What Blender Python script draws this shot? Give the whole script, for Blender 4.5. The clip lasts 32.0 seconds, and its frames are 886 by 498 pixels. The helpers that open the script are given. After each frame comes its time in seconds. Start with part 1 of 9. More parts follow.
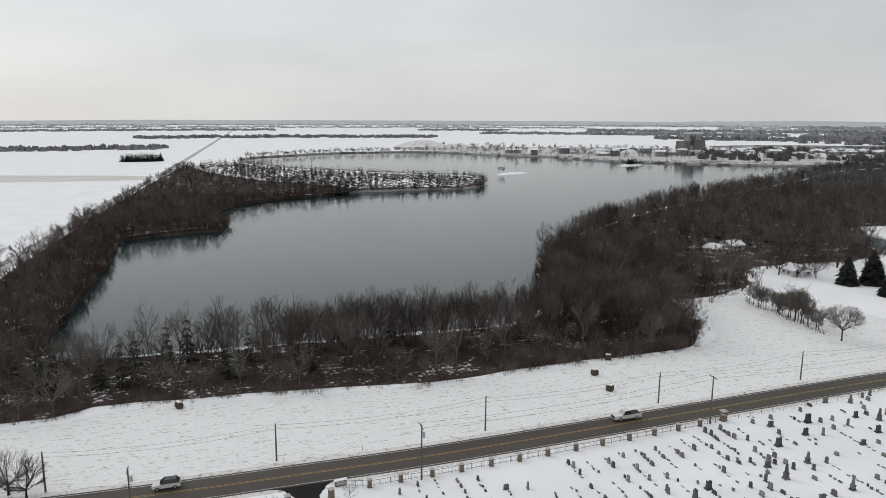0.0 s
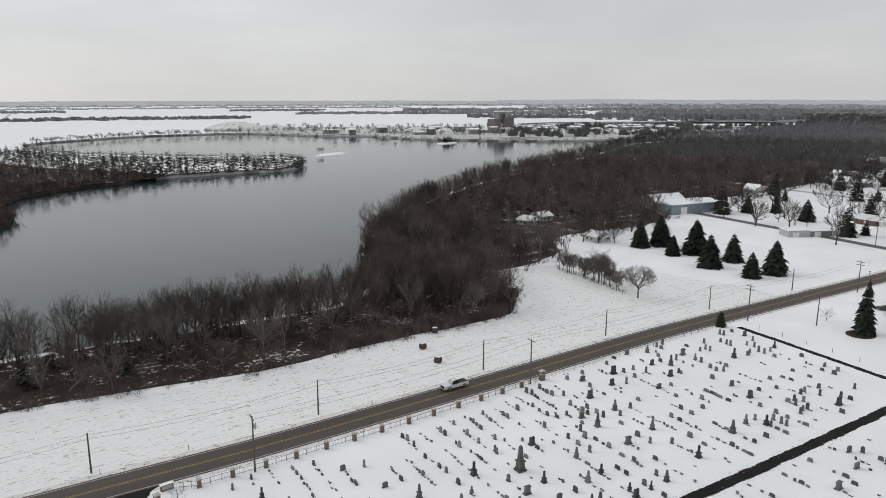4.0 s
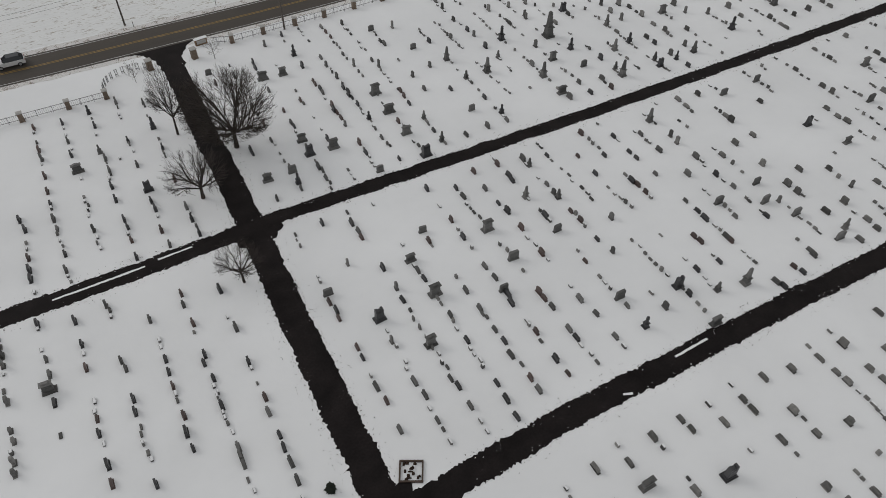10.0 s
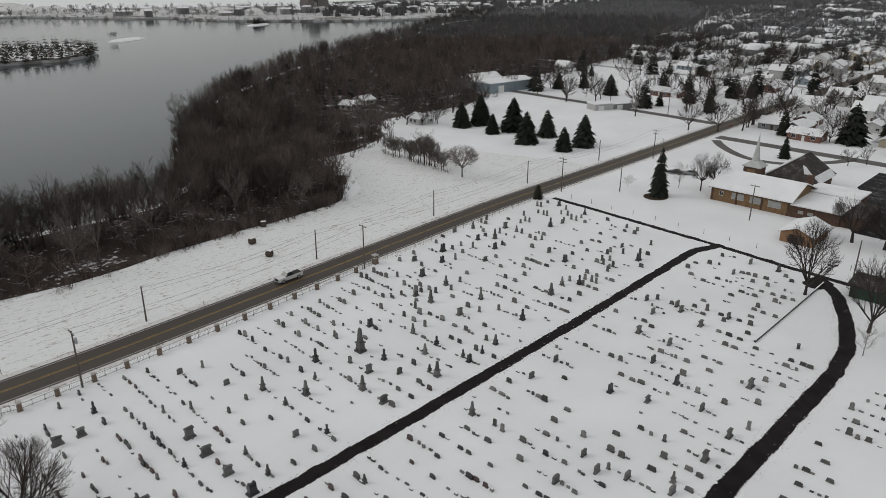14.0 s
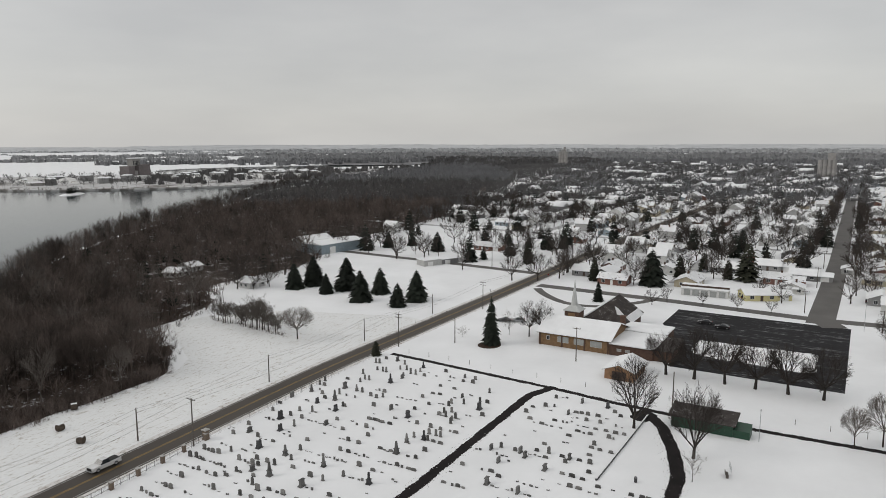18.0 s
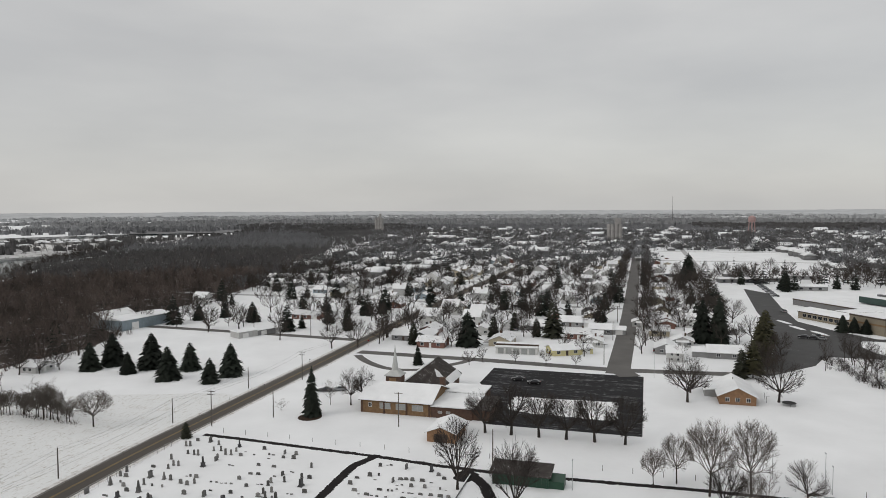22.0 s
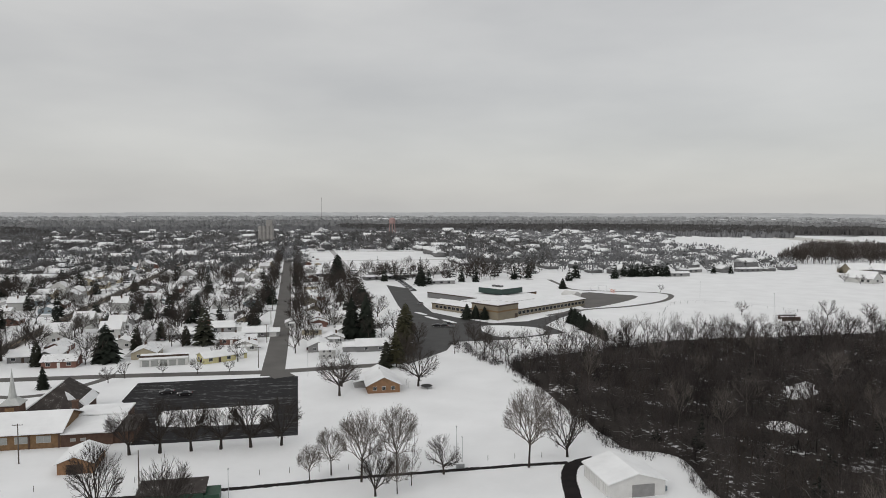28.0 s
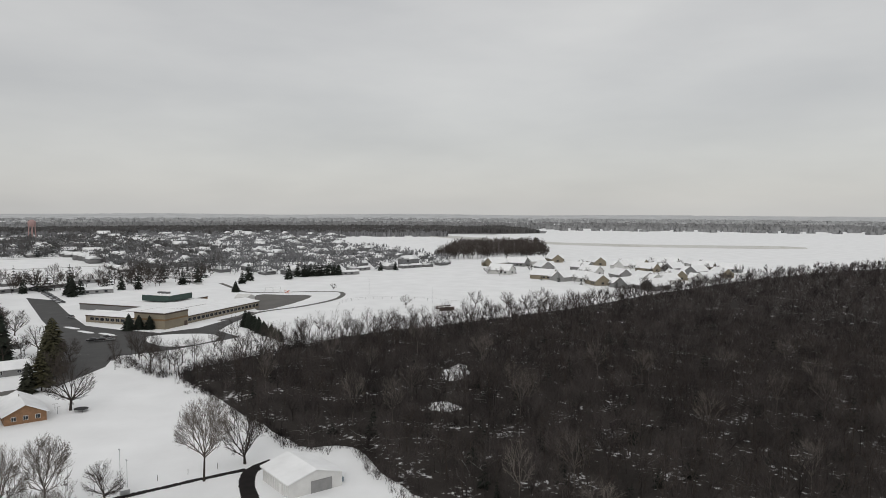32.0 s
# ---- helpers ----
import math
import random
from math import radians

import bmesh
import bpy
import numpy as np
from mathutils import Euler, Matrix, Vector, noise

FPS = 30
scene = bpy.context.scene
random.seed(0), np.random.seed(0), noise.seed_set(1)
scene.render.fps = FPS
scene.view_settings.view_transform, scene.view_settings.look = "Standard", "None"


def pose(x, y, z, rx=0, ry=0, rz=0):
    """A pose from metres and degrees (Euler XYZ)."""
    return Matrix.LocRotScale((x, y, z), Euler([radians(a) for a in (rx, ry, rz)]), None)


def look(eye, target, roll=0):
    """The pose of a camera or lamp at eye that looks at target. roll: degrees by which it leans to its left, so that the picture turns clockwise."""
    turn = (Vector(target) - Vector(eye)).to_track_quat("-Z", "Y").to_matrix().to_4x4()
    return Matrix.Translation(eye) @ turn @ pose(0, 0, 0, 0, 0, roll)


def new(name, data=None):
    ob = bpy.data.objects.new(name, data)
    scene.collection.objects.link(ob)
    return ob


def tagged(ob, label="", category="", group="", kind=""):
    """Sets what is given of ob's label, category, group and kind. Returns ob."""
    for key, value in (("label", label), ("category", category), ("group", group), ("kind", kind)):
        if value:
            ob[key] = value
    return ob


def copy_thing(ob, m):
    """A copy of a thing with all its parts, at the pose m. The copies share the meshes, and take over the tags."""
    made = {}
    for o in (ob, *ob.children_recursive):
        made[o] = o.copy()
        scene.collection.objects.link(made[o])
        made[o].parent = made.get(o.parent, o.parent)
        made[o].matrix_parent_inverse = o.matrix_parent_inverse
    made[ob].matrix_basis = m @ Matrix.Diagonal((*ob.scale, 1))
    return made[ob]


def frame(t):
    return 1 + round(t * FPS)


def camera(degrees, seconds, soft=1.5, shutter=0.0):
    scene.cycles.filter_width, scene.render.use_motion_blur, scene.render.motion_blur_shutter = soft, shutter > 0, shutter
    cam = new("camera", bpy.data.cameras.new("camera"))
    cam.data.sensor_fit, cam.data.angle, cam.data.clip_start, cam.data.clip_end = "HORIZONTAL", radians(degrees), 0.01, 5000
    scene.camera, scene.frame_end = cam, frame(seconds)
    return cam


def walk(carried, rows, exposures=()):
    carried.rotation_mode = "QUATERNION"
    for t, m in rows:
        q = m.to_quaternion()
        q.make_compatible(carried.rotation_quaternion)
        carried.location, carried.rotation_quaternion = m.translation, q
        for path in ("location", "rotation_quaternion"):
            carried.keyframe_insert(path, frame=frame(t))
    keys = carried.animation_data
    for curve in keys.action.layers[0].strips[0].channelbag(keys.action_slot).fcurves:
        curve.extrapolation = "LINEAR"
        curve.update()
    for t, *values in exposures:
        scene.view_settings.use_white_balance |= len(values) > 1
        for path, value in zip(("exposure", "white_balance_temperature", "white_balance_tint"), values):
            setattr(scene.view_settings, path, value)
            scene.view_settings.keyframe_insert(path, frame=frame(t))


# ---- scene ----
cam = camera(64.25, 32.0, 0.55)
EYE = (0.0, 0.0, 60.0)
PATH = [  # seconds, yaw, pitch, roll
    (0.0, -16.50, -10.75, -0.20),
    (0.5, -18.54, -10.72, -0.18),
    (1.0, -20.61, -10.73, -0.10),
    (1.5, -22.80, -10.75, -0.11),
    (2.0, -24.85, -10.74, -0.13),
    (2.5, -26.95, -10.73, -0.21),
    (4.5, -32.13, -14.37, 0.05),
    (5.0, -32.62, -18.98, 0.06),
    (5.5, -33.09, -24.51, -0.10),
    (6.0, -33.51, -29.67, -0.15),
    (6.5, -33.84, -35.40, -0.20),
    (7.0, -33.92, -40.39, -0.24),
    (7.5, -34.02, -44.29, -0.27),
    (8.0, -34.11, -46.26, -0.25),
    (8.5, -32.81, -46.73, -0.31),
    (9.0, -30.06, -46.74, -0.34),
    (9.5, -28.56, -46.74, -0.38),
    (10.0, -28.32, -46.74, -0.43),
    (10.5, -30.18, -46.71, -0.43),
    (11.0, -32.54, -46.70, -0.44),
    (11.5, -34.82, -46.33, -0.43),
    (12.0, -36.91, -43.33, -0.38),
    (12.5, -39.21, -38.16, -0.29),
    (13.0, -41.30, -32.83, -0.21),
    (13.5, -43.51, -27.01, -0.09),
    (14.0, -45.45, -21.53, -0.05),
    (14.5, -47.63, -15.73, 0.02),
    (15.0, -49.53, -11.81, 0.07),
    (15.5, -51.39, -9.49, 0.07),
    (17.5, -57.65, -8.89, 0.13),
    (18.0, -59.12, -8.79, 0.14),
    (18.5, -60.72, -8.58, 0.18),
    (19.0, -62.18, -8.10, 0.23),
    (19.5, -63.74, -7.39, 0.20),
    (20.0, -65.18, -6.43, 0.20),
    (20.5, -66.76, -5.11, 0.25),
    (21.0, -69.35, -4.19, 0.28),
    (21.5, -71.80, -3.61, 0.27),
    (22.0, -73.88, -3.46, 0.27),
    (22.5, -76.07, -3.47, 0.27),
    (23.0, -78.01, -3.45, 0.23),
    (23.5, -80.28, -3.44, 0.16),
    (24.0, -83.00, -3.43, 0.18),
    (24.5, -85.45, -3.42, 0.15),
    (25.0, -87.60, -3.40, 0.12),
    (25.5, -90.07, -3.40, 0.05),
    (27.5, -99.45, -3.37, -0.09),
    (28.0, -101.62, -3.34, -0.11),
    (28.5, -104.00, -3.32, -0.14),
    (29.0, -106.40, -3.29, -0.15),
    (29.5, -110.35, -3.26, -0.15),
    (30.0, -115.09, -3.26, -0.14),
    (30.5, -119.44, -3.25, -0.08),
    (31.0, -121.90, -3.26, -0.10),
    (31.5, -124.45, -3.24, -0.14),
    (32.0, -127.73, -3.17, -0.22),
]
EXPOSURE = [(0.0, 0.1, 6400, 10), (2.5, 0.1, 6400, 10), (5.0, 0.06, 6460, 10), (6.0, -0.06, 6500, 10), (7.5, -0.42, 6550, 10), (11.5, -0.42, 6550, 10), (13.0, -0.38, 6560, 10), (14.2, -0.24, 6540, 10), (15.0, -0.07, 6580, 10), (16.0, -0.03, 6600, 10), (32.0, -0.04, 6600, 10)]
walk(cam, [(t, pose(*EYE, 90 + p, r, y)) for t, y, p, r in PATH], EXPOSURE)

# ---- sky and light: an overcast winter day ----
world = bpy.data.worlds.new("overcast_sky")
scene.world = world
world.use_nodes = True
wn, wl = world.node_tree.nodes, world.node_tree.links
wn.clear()
w_out = wn.new("ShaderNodeOutputWorld")
w_mix = wn.new("ShaderNodeMixShader")
w_mix.inputs[0].default_value = 0.9
w_sky = wn.new("ShaderNodeTexSky")
w_sky.sky_type = 'NISHITA'
w_sky.sun_disc = False
w_sky.sun_elevation, w_sky.sun_rotation = radians(32), radians(-41)
w_b1, w_b2 = wn.new("ShaderNodeBackground"), wn.new("ShaderNodeBackground")
w_b1.inputs[1].default_value = 0.1
w_b2.inputs[1].default_value = 1.0
w_co, w_map = wn.new("ShaderNodeTexCoord"), wn.new("ShaderNodeMapping")
w_map.inputs["Scale"].default_value = (1.25, 1.25, 4.6)
w_noise = wn.new("ShaderNodeTexNoise")
w_noise.inputs["Scale"].default_value, w_noise.inputs["Detail"].default_value = 1.9, 6.0
w_ramp = wn.new("ShaderNodeValToRGB")
w_ramp.color_ramp.elements[0].position, w_ramp.color_ramp.elements[1].position = 0.3, 0.72
w_ramp.color_ramp.elements[0].color = (0.85, 0.855, 0.86, 1)
w_ramp.color_ramp.elements[1].color = (1.06, 1.06, 1.045, 1)
wl.new(w_co.outputs["Generated"], w_map.inputs[0])
wl.new(w_map.outputs[0], w_noise.inputs["Vector"])
wl.new(w_noise.outputs["Fac"], w_ramp.inputs[0])
wl.new(w_sky.outputs[0], w_b1.inputs[0])
# brighter towards the zenith and towards the hidden sun
w_xyz, w_up, w_dot, w_glow, w_sum, w_tint = (wn.new(k) for k in ("ShaderNodeSeparateXYZ", "ShaderNodeMapRange", "ShaderNodeVectorMath", "ShaderNodeMapRange", "ShaderNodeMath", "ShaderNodeMixRGB"))
wl.new(w_co.outputs["Generated"], w_xyz.inputs[0])
wl.new(w_xyz.outputs["Z"], w_up.inputs[0])
w_up.interpolation_type = 'SMOOTHSTEP'
w_up.inputs[1].default_value, w_up.inputs[2].default_value, w_up.inputs[3].default_value, w_up.inputs[4].default_value = -0.1, 0.9, 0.60, 0.76
w_dot.operation = 'DOT_PRODUCT'
w_dot.inputs[1].default_value = (-0.62, 0.72, 0.3)
wl.new(w_co.outputs["Generated"], w_dot.inputs[0])
wl.new(w_dot.outputs["Value"], w_glow.inputs[0])
w_glow.interpolation_type = 'SMOOTHSTEP'
w_glow.inputs[1].default_value, w_glow.inputs[2].default_value, w_glow.inputs[3].default_value, w_glow.inputs[4].default_value = 0.0, 1.0, 0.0, 0.12
wl.new(w_up.outputs[0], w_sum.inputs[0])
wl.new(w_glow.outputs[0], w_sum.inputs[1])
w_tint.blend_type = 'MULTIPLY'
w_tint.inputs[0].default_value = 1.0
wl.new(w_sum.outputs[0], w_tint.inputs[1])
wl.new(w_ramp.outputs[0], w_tint.inputs[2])
wl.new(w_tint.outputs[0], w_b2.inputs[0])
wl.new(w_b1.outputs[0], w_mix.inputs[1])
wl.new(w_b2.outputs[0], w_mix.inputs[2])
wl.new(w_mix.outputs[0], w_out.inputs[0])
sun = new("sun", bpy.data.lights.new("sun", 'SUN'))
sun.data.energy, sun.data.angle, sun.data.color = 0.7, radians(25), (1.0, 0.97, 0.93)
sun.matrix_world = look((-62, 72, 60), (0, 0, 0))


# ---- materials ----
def material(name, base, rough=0.8, vary=0.25, scale=1.0, bump=0.0, metal=0.0, second=None, spread=0.5, fine=8.0, jitter=0.0, stretch=(1, 1, 1), spec=0.5):
    """base colour with stains at one scale and grain at a finer one; second: a colour that lies over it in patches (spread 0..1)."""
    m = bpy.data.materials.new(name)
    m.use_nodes = True
    n, l = m.node_tree.nodes, m.node_tree.links
    p = n["Principled BSDF"]
    p.inputs["Roughness"].default_value, p.inputs["Metallic"].default_value = rough, metal
    p.inputs["Specular IOR Level"].default_value = spec
    co, mp = n.new("ShaderNodeTexCoord"), n.new("ShaderNodeMapping")
    mp.inputs["Scale"].default_value = stretch
    l.new(co.outputs["Object"], mp.inputs[0])
    big, small = n.new("ShaderNodeTexNoise"), n.new("ShaderNodeTexNoise")
    big.inputs["Scale"].default_value, big.inputs["Detail"].default_value = scale, 4.0
    small.inputs["Scale"].default_value, small.inputs["Detail"].default_value = scale * fine, 3.0
    l.new(mp.outputs[0], big.inputs["Vector"])
    l.new(mp.outputs[0], small.inputs["Vector"])
    ramp = n.new("ShaderNodeValToRGB")
    ramp.color_ramp.elements[0].position, ramp.color_ramp.elements[1].position = 0.3, 0.7
    lo, hi = 1 - vary, 1 + vary * 0.6
    ramp.color_ramp.elements[0].color = (*[min(1, c * lo) for c in base], 1)
    ramp.color_ramp.elements[1].color = (*[min(1, c * hi) for c in base], 1)
    l.new(big.outputs["Fac"], ramp.inputs[0])
    last = ramp.outputs[0]
    if second:
        cut = n.new("ShaderNodeValToRGB")
        cut.color_ramp.elements[0].position, cut.color_ramp.elements[1].position = 0.75 - 0.5 * spread, 0.82 - 0.5 * spread
        add = n.new("ShaderNodeMath")
        add.operation = 'ADD'
        half = n.new("ShaderNodeMath")
        half.operation = 'MULTIPLY'
        half.inputs[1].default_value = 0.5
        l.new(big.outputs["Fac"], add.inputs[0])
        l.new(small.outputs["Fac"], add.inputs[1])
        l.new(add.outputs[0], half.inputs[0])
        l.new(half.outputs[0], cut.inputs[0])
        mix = n.new("ShaderNodeMixRGB")
        l.new(cut.outputs[0], mix.inputs[0])
        l.new(last, mix.inputs[1])
        mix.inputs[2].default_value = (*second, 1)
        last = mix.outputs[0]
    grain = n.new("ShaderNodeMixRGB")
    grain.blend_type = 'OVERLAY'
    grain.inputs[0].default_value = min(0.6, vary)
    l.new(last, grain.inputs[1])
    l.new(small.outputs["Fac"], grain.inputs[2])
    last = grain.outputs[0]
    if jitter:
        info, hsv, rng = n.new("ShaderNodeObjectInfo"), n.new("ShaderNodeHueSaturation"), n.new("ShaderNodeMapRange")
        rng.inputs[3].default_value, rng.inputs[4].default_value = 1 - jitter, 1 + jitter
        l.new(info.outputs["Random"], rng.inputs[0])
        l.new(rng.outputs[0], hsv.inputs["Value"])
        l.new(last, hsv.inputs["Color"])
        last = hsv.outputs[0]
    l.new(last, p.inputs["Base Color"])
    if bump:
        b = n.new("ShaderNodeBump")
        b.inputs["Strength"].default_value, b.inputs["Distance"].default_value = min(1, bump), bump
        l.new(small.outputs["Fac"], b.inputs["Height"])
        l.new(b.outputs[0], p.inputs["Normal"])
    return m


SNOW = material("snow", (0.80, 0.81, 0.82), 0.75, 0.06, 0.06, 0.15, fine=14, spec=0.2)
ROOF_SNOW = material("roof_snow", (0.80, 0.81, 0.82), 0.75, 0.07, 0.25, 0.05, second=(0.30, 0.29, 0.28), spread=0.13, fine=5, spec=0.2)
THIN_SNOW = material("thin_roof_snow", (0.74, 0.75, 0.76), 0.8, 0.12, 0.3, 0.05, second=(0.13, 0.12, 0.12), spread=0.36, fine=4, jitter=0.08, spec=0.2)
STUBBLE = material("stubble_snow", (0.76, 0.77, 0.77), 0.8, 0.07, 0.9, 0.1, second=(0.34, 0.31, 0.27), spread=0.385, fine=4, stretch=(0.25, 1.6, 1), spec=0.2)
BARE_FIELD = material("bare_field_snow", (0.60, 0.60, 0.58), 0.85, 0.15, 0.02, 0.0, second=(0.35, 0.33, 0.29), spread=0.4, stretch=(0.3, 2, 1), spec=0.2)
TRACKED = material("trodden_snow", (0.70, 0.69, 0.68), 0.8, 0.15, 0.8, 0.1, second=(0.22, 0.19, 0.16), spread=0.45, spec=0.2)
ASPHALT = material("damp_asphalt", (0.052, 0.043, 0.034), 0.7, 0.22, 0.15, 0.02, fine=30, stretch=(0.15, 1, 1))
STREET = material("street_asphalt", (0.098, 0.092, 0.086), 0.75, 0.2, 0.1, 0.02, fine=30)
SCHOOL_LOT = material("wet_school_asphalt", (0.035, 0.034, 0.034), 0.7, 0.3, 0.15, 0.02, second=(0.22, 0.22, 0.22), spread=0.22, fine=8)
# litter under the far woods, greyed by haze in the base colour
FAR_FLOOR = material("hazed_woodland_floor", (0.19, 0.19, 0.195), 0.95, 0.3, 0.01, 0.0, second=(0.62, 0.63, 0.64), spread=0.3, fine=6, spec=0.1)
SNOWY_STREET = material("packed_snow_street", (0.42, 0.42, 0.42), 0.8, 0.3, 0.2, 0.02, second=(0.16, 0.155, 0.15), spread=0.4, fine=5)
DRIVE = material("wet_drive_asphalt", (0.0125, 0.0098, 0.0098), 0.7, 0.5, 0.35, 0.03, second=(0.05, 0.046, 0.045), spread=0.22, fine=12, spec=0.12)
LOT = material("parking_asphalt", (0.014, 0.0135, 0.015), 0.75, 0.3, 0.25, 0.02, second=(0.17, 0.17, 0.175), spread=0.39, fine=6, stretch=(2.2, 0.3, 1), spec=0.15)
YELLOW = material("yellow_line_paint", (0.26, 0.16, 0.035), 0.6, 0.3, 0.7)
WHITE_LINE = material("white_line_paint", (0.42, 0.42, 0.41), 0.6, 0.3, 0.7)
WATER = material("lake_water", (0.011, 0.025, 0.027), 0.1, 0.1, 0.01, 0.0, spec=0.27)
LITTER = material("leaf_litter", (0.045, 0.033, 0.027), 0.9, 0.35, 0.12, 0.2, second=(0.62, 0.62, 0.63), spread=0.37, fine=7, spec=0.2)
DARK_LITTER = material("dark_leaf_litter", (0.033, 0.028, 0.025), 0.9, 0.35, 0.09, 0.2, second=(0.58, 0.58, 0.59), spread=0.345, fine=7, spec=0.2)
BANK = material("lake_bank_soil", (0.05, 0.038, 0.03), 0.9, 0.4, 0.2, 0.2, second=(0.4, 0.4, 0.4), spread=0.2, spec=0.2)
QUARRY_GROUND = material("trampled_quarry_snow", (0.56, 0.56, 0.56), 0.85, 0.25, 0.012, 0.0, second=(0.20, 0.19, 0.18), spread=0.5, fine=6, spec=0.2)
MULCH = material("mulch", (0.05, 0.032, 0.022), 0.9, 0.4, 1.5, 0.1, spec=0.2)
GRANITE = material("grey_granite", (0.105, 0.104, 0.101), 0.6, 0.3, 2.5, 0.02, jitter=0.45)
DARK_GRANITE = material("dark_granite", (0.036, 0.036, 0.039), 0.4, 0.3, 2.5, 0.02, jitter=0.4)
ROSE_GRANITE = material("rose_granite", (0.08, 0.054, 0.049), 0.45, 0.3, 2.5, 0.02, jitter=0.3)
MARBLE = material("weathered_marble", (0.15, 0.147, 0.142), 0.7, 0.3, 2.0, 0.02, jitter=0.3)
MARKER = material("weathered_marker_stone", (0.115, 0.113, 0.108), 0.7, 0.3, 2.5, 0.02)
mk_n, mk_l = MARKER.node_tree.nodes, MARKER.node_tree.links
mk_geo, mk_rng, mk_hsv = mk_n.new("ShaderNodeNewGeometry"), mk_n.new("ShaderNodeMapRange"), mk_n.new("ShaderNodeHueSaturation")
mk_rng.inputs[3].default_value, mk_rng.inputs[4].default_value = 0.35, 1.9
mk_from = mk_n["Principled BSDF"].inputs["Base Color"].links[0].from_socket
mk_l.new(mk_geo.outputs["Random Per Island"], mk_rng.inputs[0])
mk_l.new(mk_rng.outputs[0], mk_hsv.inputs["Value"])
mk_l.new(mk_from, mk_hsv.inputs["Color"])
mk_l.new(mk_hsv.outputs[0], mk_n["Principled BSDF"].inputs["Base Color"])
BARK = material("bark", (0.055, 0.045, 0.039), 0.9, 0.35, 2.0, 0.05, jitter=0.2, spec=0.2)
TWIG = material("bare_twigs", (0.056, 0.047, 0.042), 0.9, 0.2, 0.4, 0.0, jitter=0.2, spec=0.2)
WOOD_TWIG = material("woodland_twigs", (0.118, 0.095, 0.084), 0.9, 0.7, 0.085, 0.0, fine=20, spec=0.2)
BRUSH_BROWN = material("brown_brush_twigs", (0.085, 0.062, 0.052), 0.9, 0.45, 0.05, 0.0, fine=20, spec=0.2)
DARK_TWIG = material("dark_woodland_twigs", (0.066, 0.057, 0.055), 0.9, 0.7, 0.085, 0.0, fine=20, spec=0.2)
# distant trees: haze is mixed into this grey base colour
FAR_TWIG = material("hazed_far_twigs", (0.125, 0.122, 0.122), 0.95, 0.25, 0.01, 0.0, spec=0.1)
PALE_TWIG = material("pale_peeling_twigs", (0.145, 0.128, 0.115), 0.9, 0.3, 0.6, 0.0, spec=0.2)
# a paler step, with more haze in the colour, for trees farther off
MIST_TWIG = material("haze_grey_twigs", (0.215, 0.218, 0.226), 0.95, 0.2, 0.01, 0.0, spec=0.1)
# needles lightened by the haze of distance, put into the base colour
FAR_NEEDLE = material("hazed_far_needles", (0.055, 0.062, 0.060), 0.9, 0.3, 0.8, 0.0, spec=0.1)
NEEDLE = material("spruce_needles", (0.019, 0.024, 0.018), 0.85, 0.4, 0.8, 0.0, jitter=0.3, spec=0.2)
CEDAR = material("cedar_needles", (0.038, 0.040, 0.028), 0.85, 0.4, 0.8, 0.0, jitter=0.3, spec=0.2)
OLD_NEEDLE = material("olive_needles", (0.055, 0.052, 0.028), 0.85, 0.4, 0.8, 0.0, jitter=0.2, spec=0.2)
POLE_WOOD = material("weathered_pole_wood", (0.105, 0.09, 0.078), 0.85, 0.3, 2.0, 0.02, jitter=0.2)
WIRE = material("cable", (0.05, 0.05, 0.05), 0.6, 0.1)
BRICK = material("tan_brick", (0.19, 0.115, 0.058), 0.85, 0.25, 1.2, 0.02, fine=10, jitter=0.06)
BROWN_BRICK = material("brown_brick", (0.085, 0.048, 0.033), 0.85, 0.25, 1.2, 0.02, fine=10, jitter=0.1)
ORANGE_BRICK = material("orange_brick", (0.25, 0.14, 0.075), 0.85, 0.2, 1.2, 0.02, fine=10)
PILLAR_BRICK = material("pillar_brick", (0.17, 0.13, 0.10), 0.85, 0.3, 3.0, 0.02, fine=8, jitter=0.15)
TAN_PANEL = material("tan_wall_panel", (0.22, 0.19, 0.14), 0.8, 0.12, 0.2, 0.0)
CAP_STONE = material("cap_stone", (0.42, 0.41, 0.39), 0.8, 0.2, 2.0)
IRON = material("grey_iron", (0.16, 0.16, 0.165), 0.5, 0.2, 2.0, metal=0.4)
STEEL = material("galvanised_steel", (0.42, 0.43, 0.44), 0.45, 0.15, 1.0, metal=0.6)
DARK_ROOF = material("dark_shingles", (0.055, 0.048, 0.045), 0.85, 0.3, 0.6, 0.03, second=(0.55, 0.55, 0.56), spread=0.26, spec=0.2)
BROWN_TRIM = material("brown_trim", (0.06, 0.038, 0.028), 0.7, 0.2, 1.0)
GREEN_METAL = material("green_metal_sheet", (0.012, 0.055, 0.030), 0.45, 0.2, 0.6)
GREEN_PANEL = material("green_wall_panel", (0.028, 0.055, 0.048), 0.6, 0.15, 0.5)
WHITE_METAL = material("white_metal_siding", (0.60, 0.60, 0.59), 0.55, 0.08, 0.5)
SIDING = [material("white_siding", (0.46, 0.46, 0.45), 0.7, 0.12, 0.8, jitter=0.25),
          material("grey_siding", (0.20, 0.20, 0.20), 0.7, 0.12, 0.8, jitter=0.4),
          material("cream_siding", (0.34, 0.30, 0.22), 0.7, 0.1, 0.8, jitter=0.25),
          material("blue_siding", (0.22, 0.27, 0.30), 0.7, 0.12, 0.8, jitter=0.15),
          material("red_brown_siding", (0.17, 0.085, 0.065), 0.8, 0.15, 0.8, jitter=0.15),
          material("yellow_siding", (0.55, 0.50, 0.27), 0.7, 0.1, 0.8)]
